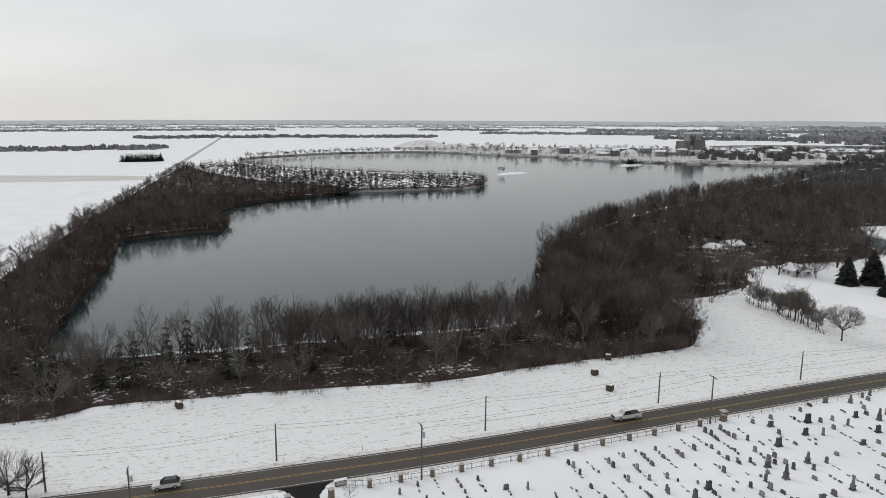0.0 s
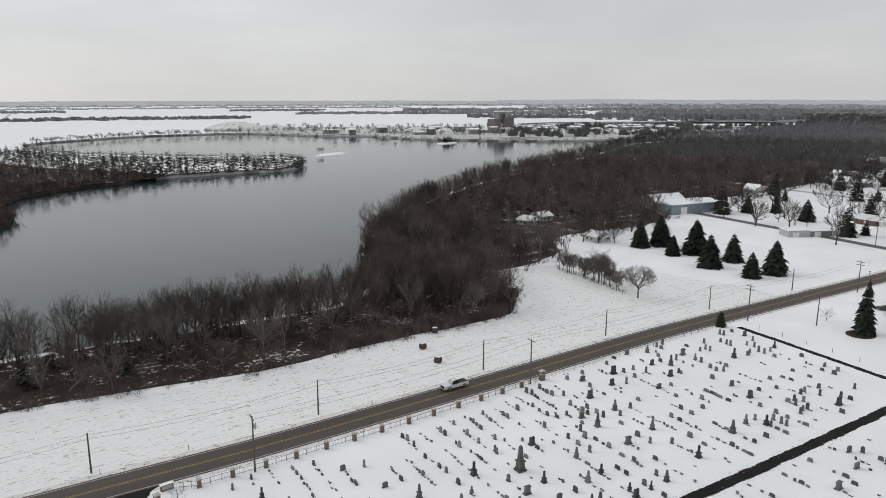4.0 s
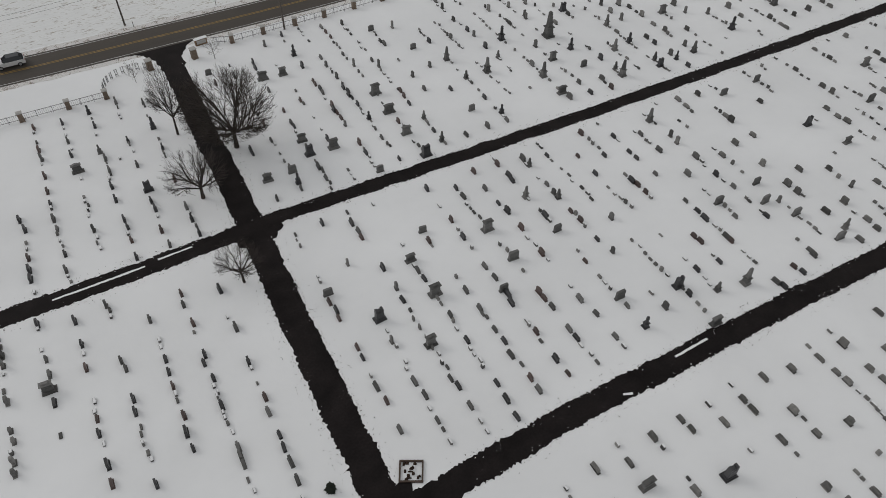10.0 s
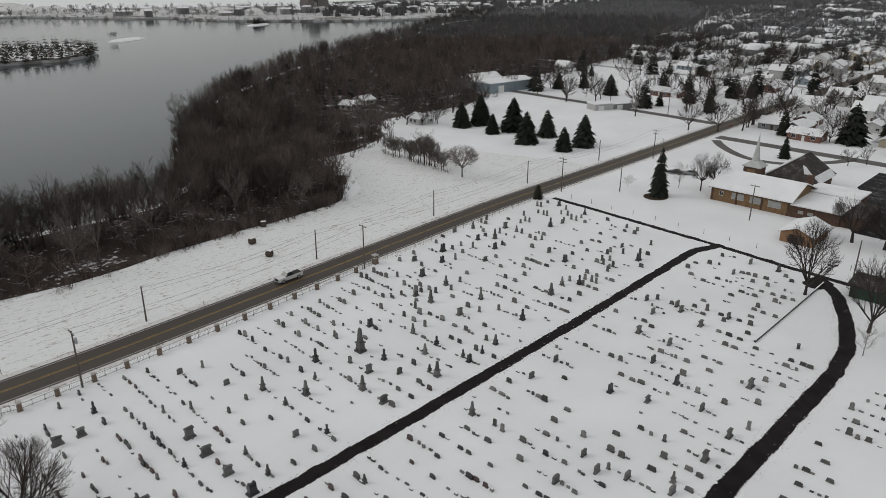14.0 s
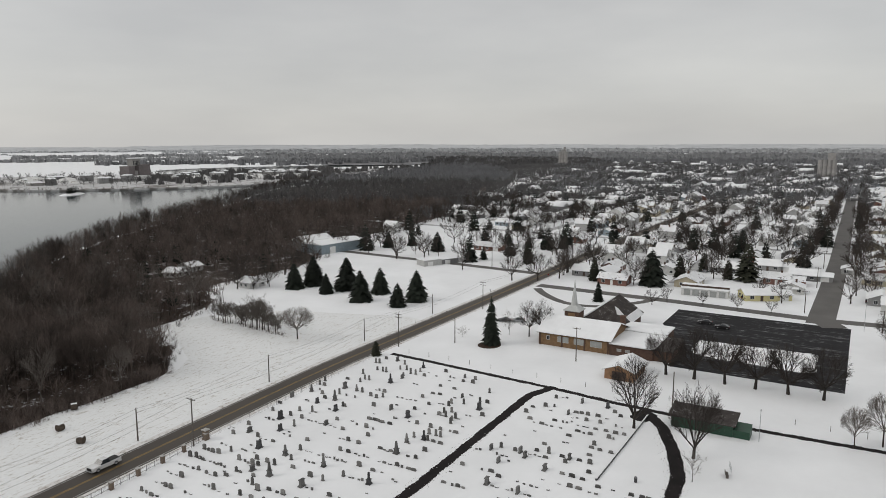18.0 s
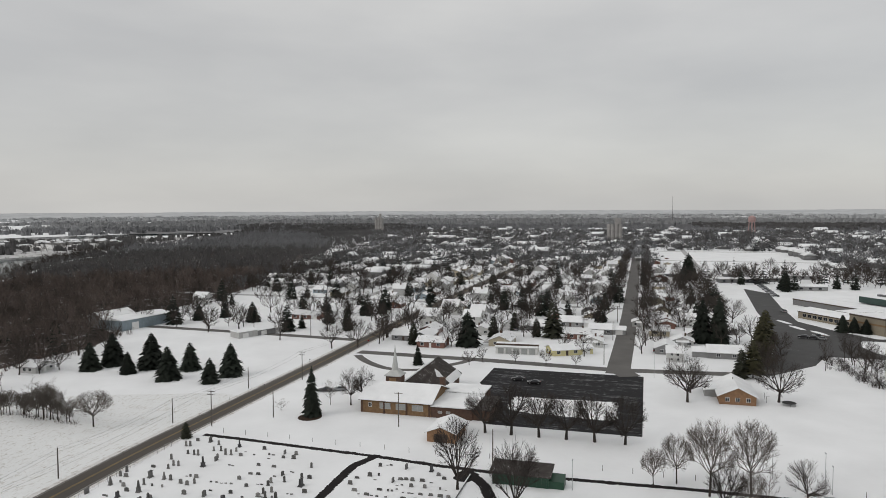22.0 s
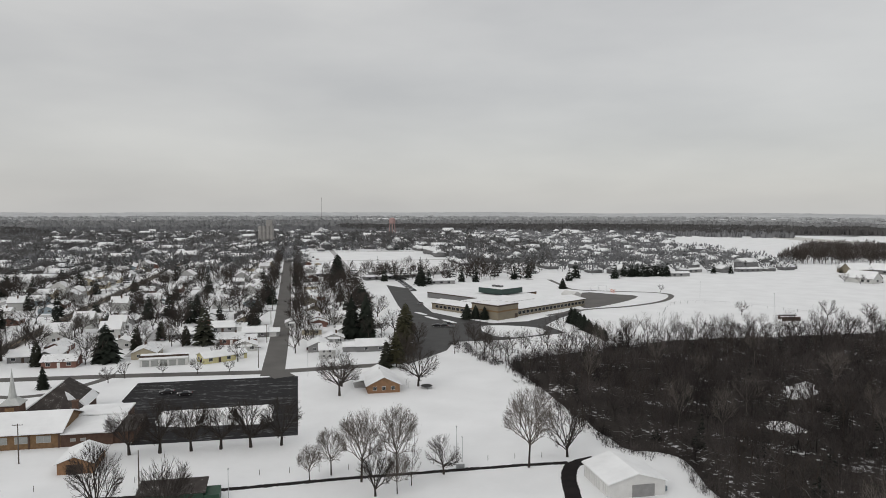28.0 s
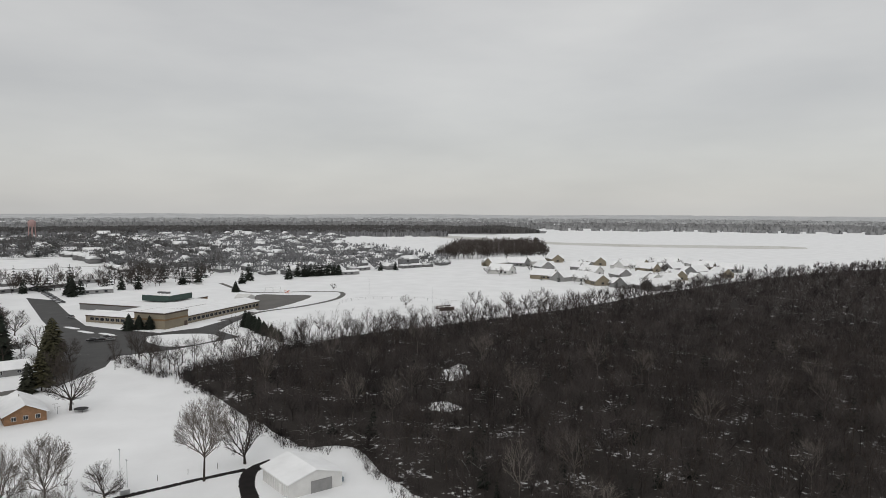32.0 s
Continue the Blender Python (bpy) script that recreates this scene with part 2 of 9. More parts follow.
WHITE_PAINT = material("white_paint", (0.72, 0.72, 0.71), 0.5, 0.06, 1.0)
GLASS = material("dark_window_glass", (0.025, 0.028, 0.032), 0.08, 0.1, 0.5)
BLIND_GLASS = material("pale_window_glass", (0.30, 0.31, 0.30), 0.2, 0.15, 0.5)
STEEPLE_GREY = material("pale_steeple_metal", (0.46, 0.47, 0.46), 0.5, 0.15, 0.5)
CONCRETE = material("concrete", (0.30, 0.29, 0.28), 0.85, 0.2, 0.15, 0.02)
SILO = material("dark_stained_concrete", (0.17, 0.15, 0.15), 0.85, 0.2, 0.05, 0.0)
RED_TANK = material("pale_red_tank_paint", (0.36, 0.24, 0.23), 0.6, 0.1, 0.2)
HAY = material("weathered_hay", (0.085, 0.068, 0.055), 0.95, 0.4, 3.0, 0.1, spec=0.1)
RUBBER = material("tyre_rubber", (0.015, 0.015, 0.015), 0.8, 0.1)
CAR_WHITE = material("white_car_paint", (0.62, 0.62, 0.62), 0.25, 0.04, 1.0)
CAR_DARK = material("dark_car_paint", (0.03, 0.028, 0.03), 0.25, 0.1, 1.0, jitter=0.5)
CAR_GREY = material("silver_car_paint", (0.30, 0.31, 0.32), 0.25, 0.1, 1.0, jitter=0.3)
LAMP_RED = material("red_lens", (0.30, 0.01, 0.01), 0.2, 0.1)
LAMP_CLEAR = material("clear_lens", (0.55, 0.55, 0.53), 0.15, 0.1)
RED_PLAY = material("orange_red_paint", (0.55, 0.17, 0.09), 0.5, 0.1)
wb = WATER.node_tree
wv = wb.nodes.new("ShaderNodeTexNoise")
wv.inputs["Scale"].default_value, wv.inputs["Detail"].default_value = 0.9, 3.0
wbump = wb.nodes.new("ShaderNodeBump")
wbump.inputs["Strength"].default_value, wbump.inputs["Distance"].default_value = 0.12, 0.05
wco = wb.nodes.new("ShaderNodeTexCoord")
wb.links.new(wco.outputs["Object"], wv.inputs["Vector"])
wb.links.new(wv.outputs["Fac"], wbump.inputs["Height"])
wb.links.new(wbump.outputs[0], wb.nodes["Principled BSDF"].inputs["Normal"])


# ---- mesh tools ----
class Geo:
    """A small mesh builder in metres."""

    def __init__(self):
        self.v, self.f = [], []

    def add(self, verts, faces):
        k = len(self.v)
        self.v.extend(tuple(p) for p in verts)
        self.f.extend(tuple(i + k for i in q) for q in faces)
        return self

    def frustum(self, x, y, z0, z1, sx, sy, tx=None, ty=None):
        tx, ty = sx if tx is None else tx, sy if ty is None else ty
        pts = [(x + a * w / 2, y + b * d / 2, z) for z, w, d in ((z0, sx, sy), (z1, tx, ty)) for a, b in ((-1, -1), (1, -1), (1, 1), (-1, 1))]
        return self.add(pts, [(3, 2, 1, 0), (4, 5, 6, 7), (0, 1, 5, 4), (1, 2, 6, 5), (2, 3, 7, 6), (3, 0, 4, 7)])

    def box(self, x0, x1, y0, y1, z0, z1):
        return self.frustum((x0 + x1) / 2, (y0 + y1) / 2, z0, z1, x1 - x0, y1 - y0)

    def tube(self, p, q, r0, r1, n=6, caps=True):
        p, q = Vector(p), Vector(q)
        d = (q - p).normalized()
        a = d.orthogonal().normalized()
        b = d.cross(a)
        ring = [(math.cos(2 * math.pi * i / n), math.sin(2 * math.pi * i / n)) for i in range(n)]
        pts = [p + (a * c + b * s) * r0 for c, s in ring] + [q + (a * c + b * s) * r1 for c, s in ring]
        faces = [(i, (i + 1) % n, n + (i + 1) % n, n + i) for i in range(n)]
        if caps:
            faces += [tuple(range(n - 1, -1, -1)), tuple(range(n, 2 * n))]
        return self.add(pts, faces)

    def lathe(self, x, y, profile, n=12):
        pts = [(x + r * math.cos(2 * math.pi * i / n), y + r * math.sin(2 * math.pi * i / n), z) for r, z in profile for i in range(n)]
        faces = [(j * n + i, j * n + (i + 1) % n, (j + 1) * n + (i + 1) % n, (j + 1) * n + i) for j in range(len(profile) - 1) for i in range(n)]
        faces += [tuple(range(n - 1, -1, -1)), tuple(range((len(profile) - 1) * n, len(profile) * n))]
        return self.add(pts, faces)

    def prism(self, outline, lo, hi, axis="x"):
        """outline: points across the axis (for x: y and z), counter-clockwise."""
        n = len(outline)
        put = {"x": lambda t, a, b: (t, a, b), "y": lambda t, a, b: (a, t, b), "z": lambda t, a, b: (a, b, t)}[axis]
        pts = [put(lo, a, b) for a, b in outline] + [put(hi, a, b) for a, b in outline]
        faces = [(i, (i + 1) % n, n + (i + 1) % n, n + i) for i in range(n)] + [tuple(range(n - 1, -1, -1)), tuple(range(n, 2 * n))]
        return self.add(pts, faces)

    def mesh(self, name, mat, smooth=False):
        me = bpy.data.meshes.new(name)
        me.from_pydata(self.v, [], self.f)
        bm = bmesh.new()
        bm.from_mesh(me)
        bmesh.ops.recalc_face_normals(bm, faces=bm.faces)
        bm.to_mesh(me)
        bm.free()
        me.materials.append(mat)
        if smooth:
            me.polygons.foreach_set("use_smooth", [True] * len(me.polygons))
        return me


def part(name, geo, mat, parent=None, label="", smooth=False):
    ob = new(name, geo.mesh(name, mat, smooth))
    if parent:
        ob.parent = parent
    if label:
        ob["label"] = label
    return ob


def shared(name, me, parent, m=None, label=""):
    ob = new(name, me)
    ob.parent = parent
    if m:
        ob.matrix_basis = m
    if label:
        ob["label"] = label
    return ob


def thing(name, label, category, x=0, y=0, z=0, turn=0, group=""):
    ob = new(name)
    ob.empty_display_size = 0.2
    ob.matrix_basis = pose(x, y, z, 0, 0, turn)
    return tagged(ob, label, category, group)


def bulk_mesh(name, verts, tris, mat):
    """A mesh of triangles from numpy arrays."""
    me = bpy.data.meshes.new(name)
    me.vertices.add(len(verts))
    me.vertices.foreach_set("co", np.asarray(verts, np.float32).ravel())
    me.loops.add(len(tris) * 3)
    me.loops.foreach_set("vertex_index", np.asarray(tris, np.int32).ravel())
    me.polygons.add(len(tris))
    me.polygons.foreach_set("loop_start", np.arange(0, len(tris) * 3, 3, dtype=np.int32))
    me.update(calc_edges=True)
    me.materials.append(mat)
    return me


def rounded(points, steps=5, ragged=0.0, closed=True, grain=0.08):
    """A smooth line through the corners, with an uneven edge."""
    out, n = [], len(points)
    P = [Vector((*p, 0)) for p in points]
    for i in range(n if closed else n - 1):
        a, b, c, d = (P[(i + k) % n] if closed else P[min(max(i + k, 0), n - 1)] for k in (-1, 0, 1, 2))
        for s in range(steps):
            t = s / steps
            q = 0.5 * (2 * b + (c - a) * t + (2 * a - 5 * b + 4 * c - d) * t * t + (3 * b - a - 3 * c + d) * t ** 3)
            if ragged:
                q += Vector((noise.noise(q * grain), noise.noise(q * grain + Vector((37, 11, 0))), 0)) * ragged
            out.append((q.x, q.y))
    if not closed:
        out.append((P[-1].x, P[-1].y))
    return out


def inside(x, y, poly):
    hit, j = False, len(poly) - 1
    for i in range(len(poly)):
        (xi, yi), (xj, yj) = poly[i], poly[j]
        if (yi > y) != (yj > y) and x < (xj - xi) * (y - yi) / (yj - yi) + xi:
            hit = not hit
        j = i
    return hit


def sheet(name, outline, z, mat, label, category, kind="structure", holes=()):
    """A flat patch of ground with an uneven outline."""
    from mathutils.geometry import delaunay_2d_cdt
    pts, edges = [], []
    for loop in (outline, *holes):
        k, n = len(pts), len(loop)
        pts += [Vector(p) for p in loop]
        edges += [(k + i, k + (i + 1) % n) for i in range(n)]
    v, _, faces, _, _, _ = delaunay_2d_cdt(pts, edges, [], 0, 1e-4)
    keep = []
    for q in faces:
        cx, cy = sum(v[i].x for i in q) / len(q), sum(v[i].y for i in q) / len(q)
        if inside(cx, cy, outline) and not any(inside(cx, cy, h) for h in holes):
            keep.append(tuple(q))
    geo = Geo().add([(p.x, p.y, z) for p in v], keep)
    me = geo.mesh(name, mat)
    if me.polygons and sum(p.normal.z for p in me.polygons) < 0:
        me.flip_normals()
    return tagged(new(name, me), label, category, kind=kind)


def strip(name, line, width, z, mat, label="", category="", kind="structure", ragged=0.0, step=0.0, offset=0.0, thick=0.05, parent=None):
    """A band along a line: a road, a drive, a painted stripe."""
    pts = [Vector((*p, 0)) for p in line]
    if step:
        fine = []
        for a, b in zip(pts, pts[1:]):
            k = max(1, int((b - a).length / step))
            fine += [a.lerp(b, i / k) for i in range(k)]
        pts = fine + [pts[-1]]
    geo, n = Geo(), len(pts)
    verts, faces = [], []
    for i, p in enumerate(pts):
        d = (pts[min(i + 1, n - 1)] - pts[max(i - 1, 0)]).normalized()
        s = Vector((-d.y, d.x, 0))
        e = [(noise.noise(p * 0.35 + Vector((k, 0, 3))) * 0.5 + 0.35 * noise.noise(p * 2.3 + Vector((k, 5, 3))) + 0.55 * noise.noise(p * 7.7 + Vector((k, 9, 3)))) * ragged for k in (0, 50)]
        for off, zz in ((width / 2 + e[0], z - thick), (width / 2 + e[0], z), (-width / 2 - e[1], z), (-width / 2 - e[1], z - thick)):
            q = p + s * (off + offset)
            verts.append((q.x, q.y, zz))
        if i:
            k = 4 * i
            faces += [(k - 4 + j, k - 3 + j, k + 1 + j, k + j) for j in range(3)]
    geo.add(verts, faces)
    ob = new(name, geo.mesh(name, mat))
    if sum(p.normal.z * p.area for p in ob.data.polygons) < 0:
        ob.data.flip_normals()
    if parent:
        ob.parent = parent
        return ob
    return tagged(ob, label, category, kind=kind)

# ---- land: snow, lake, roads ----
K = 62 / 60
LAKE = [(x * K, y * K) for x, y in [(-48, 186), (-50, 215), (-52, 266), (-51, 317), (-54, 360), (-30, 377), (-7, 384), (-6, 420), (-12, 458), (22, 510), (60, 530), (101, 549), (150, 552), (186, 551),
        (212, 590), (228, 648), (180, 690), (125, 735), (62, 800), (40, 840), (12, 912), (14, 1005), (80, 1070), (161, 1119), (300, 1123), (394, 986), (450, 950), (470, 860), (575, 748), (690, 700),
        (842, 668), (735, 647), (638, 619), (566, 576), (484, 522), (387, 469), (311, 422), (238, 376), (165, 315), (124, 262), (104, 228), (92, 196), (72, 179), (24, 178), (-17, 179)]]
FAR_LAKE = [(900, 1120), (1120, 1060), (1500, 900), (1750, 820), (1800, 900), (1500, 1050), (1150, 1220), (940, 1240)]
lake_edge = rounded(LAKE, 5, 5.0)
far_edge = rounded(FAR_LAKE, 4, 15.0)
rim = [(4990 * math.cos(a * math.pi / 48), 4990 * math.sin(a * math.pi / 48)) for a in range(96)]
sheet("ground", rim, 0.0, SNOW, "wide flat land under a thin cover of snow", "ground", holes=(lake_edge, far_edge))


def water(name, edge, level, label):
    cx, cy = sum(p[0] for p in edge) / len(edge), sum(p[1] for p in edge) / len(edge)
    grown = [(x + (x - cx) * 0.01, y + (y - cy) * 0.01) for x, y in edge]
    return sheet(name, grown, level, WATER, label, "lake")


water("water", lake_edge, -2.0, "dark grey-green lake water, calm, reflecting an overcast sky")
water("water", far_edge, -1.2, "pale grey distant lake between snowy banks")
geo, snowy = Geo(), Geo()
for edge, depth in ((lake_edge, 2.6), (far_edge, 2.0)):
    n = len(edge)
    for i in range(n):
        (x0, y0), (x1, y1) = edge[i], edge[(i + 1) % n]
        (geo if y0 < 560 and x0 < 420 else snowy).add([(x0, y0, 0.05), (x1, y1, 0.05), (x1, y1, -depth), (x0, y0, -depth)], [(0, 1, 2, 3)])
tagged(new("bank", geo.mesh("bank", BANK)), "steep brown bank of soil and stone round the lake", "bank", kind="structure")
tagged(new("bank", snowy.mesh("bank", QUARRY_GROUND)), "low snowy lake bank across the water", "bank", kind="structure")

shore_run = [p for p in lake_edge[118:152] if p[0] > 300]
sheet("quarry_ground", shore_run + [(1120, 770), (1330, 850), (1120, 1020), (880, 1090), (640, 1240), (400, 1330), (320, 1260)], 0.06, QUARRY_GROUND, "trampled snow and gravel round the quarry works", "ground")
# the near field with its stubble rows
sheet("field", rounded([(-300, 119.5), (-100, 119), (0, 118.4), (60, 118.4), (110, 120), (160, 121), (195, 125), (190, 150), (178, 180), (160, 192), (140, 190), (134, 172), (119, 153), (85, 149), (40, 146), (-25, 150), (-60, 146), (-300, 160)], 3, 0.6),
      0.012, STUBBLE, "snowy stubble field with rows of brown stalks showing", "field")
sheet("field", rounded([(-1100, 700), (-600, 760), (-120, 700), (-112, 760), (-600, 850), (-1100, 800)], 3, 10), 0.05, BARE_FIELD, "wide snowy farm field with a strip of bare stubble", "field")
sheet("field", rounded([(560, -1100), (900, -900), (1500, -1000), (1500, -1060), (900, -980), (600, -1200)], 3, 10), 0.05, BARE_FIELD, "farm field with wind-bared strips of soil", "field")

# roads
ROAD = rounded([(-400, 116), (-100, 114), (-17, 112.6), (8, 112.7), (29, 113.0), (50, 114.0), (74, 115.5), (100, 117.2), (127, 118.9), (150, 119.8), (190, 120.0), (240, 120.4), (280, 121), (440, 123), (590, 122), (900, 122), (1500, 122)], 6, closed=False)
road = strip("road", ROAD, 7.5, 0.04, ASPHALT, "two-lane damp brown-grey country road with yellow centre lines", "road", thick=0.12)
for off, mat, w in ((0.17, YELLOW, 0.16), (-0.17, YELLOW, 0.16), (3.25, WHITE_LINE, 0.16), (-3.25, WHITE_LINE, 0.16)):
    strip("centre_line" if abs(off) < 1 else "edge_line", ROAD, w, 0.047, mat, offset=off, thick=0.004, parent=road)
strip("shoulder", ROAD, 1.6, 0.028, TRACKED, "gritty trodden snow along the road edge", "road shoulder", ragged=0.35, step=1.2, offset=4.4, thick=0.05)
strip("shoulder", ROAD, 1.3, 0.028, TRACKED, "gritty trodden snow along the road edge", "road shoulder", ragged=0.35, step=1.2, offset=-4.2, thick=0.05)
STREET_B = [(256, 9.5), (300, 9), (390, 8.5), (900, 12), (1500, 14)]
strip("street", STREET_B, 8.5, 0.04, STREET, "long straight residential street of grey asphalt", "street", thick=0.12)
strip("street", [(268, 114), (266, 60), (262, 10), (266, -30), (275, -46)], 6.0, 0.036, STREET, "narrow side street with snowy edges", "street", thick=0.12)
strip("street", rounded([(262, 112), (252, 104), (243, 92), (244, 80), (256, 70), (264, 66)], 5, closed=False), 3.4, 0.032, STREET, "curved church driveway clear of snow", "driveway", thick=0.1)
strip("street", [(292, 126), (296, 180), (300, 260), (310, 330)], 5.5, 0.034, STREET, "side street with grey wet tracks", "street", thick=0.1)
for sx, y0, y1 in ((420, -20, 330), (540, -20, 380), (660, -200, 400), (800, -300, 420), (960, -400, 420)):
    strip("street", [(sx, y0), (sx + 6, y1)], 6.0, 0.03, SNOWY_STREET, "town cross street under packed snow", "street", thick=0.1)
for sy, x0, x1 in ((66, 300, 1300), (180, 430, 1300), (240, 470, 1300), (-48, 660, 1300), (-190, 560, 1400)):
    strip("street", [(x0, sy), (x1, sy + 4)], 6.0, 0.026, SNOWY_STREET, "snowy town street with grey wheel tracks", "street", thick=0.1)
strip("street", rounded([(-97, 215), (-94, 262), (-90, 311), (-82, 541), (-65, 880), (-27, 1900), (10, 3000)], 4, closed=False), 7.0, 0.04, SNOWY_STREET, "straight snowy country road running to the horizon", "road", thick=0.1)

# cemetery drives
DR = dict(ragged=0.45, step=0.16, thick=0.02)
strip("drive", [(8.9, 111), (8.8, 95), (8.6, 84), (8.8, 76), (8.6, 60), (8.35, 48), (8.25, 36), (8.2, 10)], 3.25, 0.018, DRIVE, "wet black cemetery drive with ragged snowy edges", "drive", **DR)
strip("drive", [(9, 63.6), (57, 63.2), (100, 63.6), (123, 64.2), (148, 64.8), (156, 62)], 2.2, 0.026, DRIVE, "narrow wet black drive between grave plots", "drive", **DR)
strip("drive", [(7.5, 23.4), (15, 23.8), (21, 24.1), (28, 24.55), (50, 24.6), (75, 24.5), (114, 24), (124, 25), (135, 28.5), (145, 33), (152, 38.5)], 2.6, 0.022, DRIVE, "wet black cemetery drive with ragged snowy edges", "drive", **DR)
strip("drive", [(8, 63.2), (-6, 62.6), (-60, 62)], 2.6, 0.02, DRIVE, "wet black drive with strips of snow", "drive", **DR)
strip("drive", [(158.6, 112), (158, 100), (156.6, 80), (155.4, 62), (153.6, 46), (152.6, 30), (153.4, 14), (154.5, -9), (154.6, -38), (154.6, -52), (154, -62)], 1.7, 0.014, DRIVE, "narrow wet lane along the cemetery boundary", "drive", ragged=0.6, step=0.16, thick=0.02)
strip("drive", rounded([(155.5, -69.5), (152.8, -63), (147, -59.4), (138, -56.4), (126, -53), (114, -50)], 4, closed=False), 3.5, 0.01, DRIVE, "wet black driveway beside a white garage", "driveway", **DR)
for x, y, r in ((8.8, 62.6, 3.1), (8.6, 24.2, 2.6), (149, 38, 3.4)):
    sheet("drive", rounded([(x + r * math.cos(a), y + r * 0.8 * math.sin(a)) for a in np.linspace(0, 2 * math.pi, 12, endpoint=False)], 4, 0.9, grain=0.8), 0.03, DRIVE, "wet black asphalt where the drives meet", "drive")
sheet("drive", rounded([(2.5, 109.6), (5.4, 107.8), (6.9, 105.2), (7.4, 102), (8.8, 100), (10.3, 102), (10.9, 105.0), (11.8, 107.6), (13.8, 109.6), (8, 111)], 4, 0.7, grain=0.9), 0.03, DRIVE, "wet black mouth of the drive at the road", "drive")
# snow left lying on the drives
for x0, y0, x1, y1, w in ((-14, 62.6, -4, 62.9, 0.28), (-2.5, 63.3, 1.5, 63.5, 0.25), (-36, 61.6, -24, 62.1, 0.3), (41, 25.0, 45.5, 25.2, 0.25), (33.5, 24, 34.4, 23.6, 0.25)):
    strip("snow_streak", [(x0, y0), (x1, y1)], w, 0.034, SNOW, "strip of snow left lying on the drive", "snow", ragged=0.12, step=0.4, thick=0.004)
# church car park with a snowy island, school car park
lot = sheet("parking_lot", [(187, 0.5), (254, 0.5), (254, 54), (231, 54), (205, 42), (187, 42)], 0.022, LOT, "large dark wet church car park streaked with snow", "parking lot")
sheet("lot_island", rounded([(199.5, 8), (208, 7.6), (217.5, 8), (218, 14), (217.5, 24), (217, 32), (216.5, 39), (209, 39.5), (202.5, 38.5), (200, 31), (199.5, 20)], 3, 0.7, grain=0.5), 0.06, SNOW, "snowy island in the car park", "snow")
strip("street", [(253, 5), (262, 9)], 8.0, 0.03, STREET, "car park entrance", "driveway", thick=0.02)
sheet("parking_lot", [(543, -67), (518, -80), (448, -76), (396, -75), (372, -86), (352, -99), (355, -119), (372, -140), (395, -162), (386, -164), (362, -140), (341, -124), (318, -126), (306, -92), (306, -68), (288, -61), (265, -41), (274, -37), (309, -50), (370, -58), (430, -60)],
      0.025, SCHOOL_LOT, "grey wet school car park and drive", "parking lot")
sheet("lot_island", rounded([(345, -92), (342, -108), (334, -117), (322, -117), (312, -104), (314, -92), (330, -88)], 3, 1, grain=0.3), 0.06, SNOW, "snowy island in the school drive", "snow")
for x, y in ((375, -72), (362, -79), (392, -69)):
    sheet("lot_island", rounded([(x - 5, y - 2), (x + 5, y + 1), (x + 6, y + 4), (x - 4, y + 1)], 3), 0.06, SNOW, "narrow snowy island in the school car park", "snow")
strip("street", rounded([(560, -206), (525, -202), (488, -199), (470, -228), (459, -249), (443, -252), (416, -231), (397, -197), (390, -168), (372, -136)], 4, closed=False), 3.6, 0.03, STREET, "school drive curving through the snow", "driveway", thick=0.02)
sheet("play_yard", rounded([(468, -198), (457, -214), (442, -227), (413, -199), (395, -171), (412, -172)], 3, 1.0), 0.045, STREET, "grey asphalt school play yard", "play yard")

# ---- trees ----
rng = random.Random(5)


def skew(v, amount, r):
    return (v + Vector((r.uniform(-1, 1), r.uniform(-1, 1), r.uniform(-0.6, 0.9))) * amount).normalized()


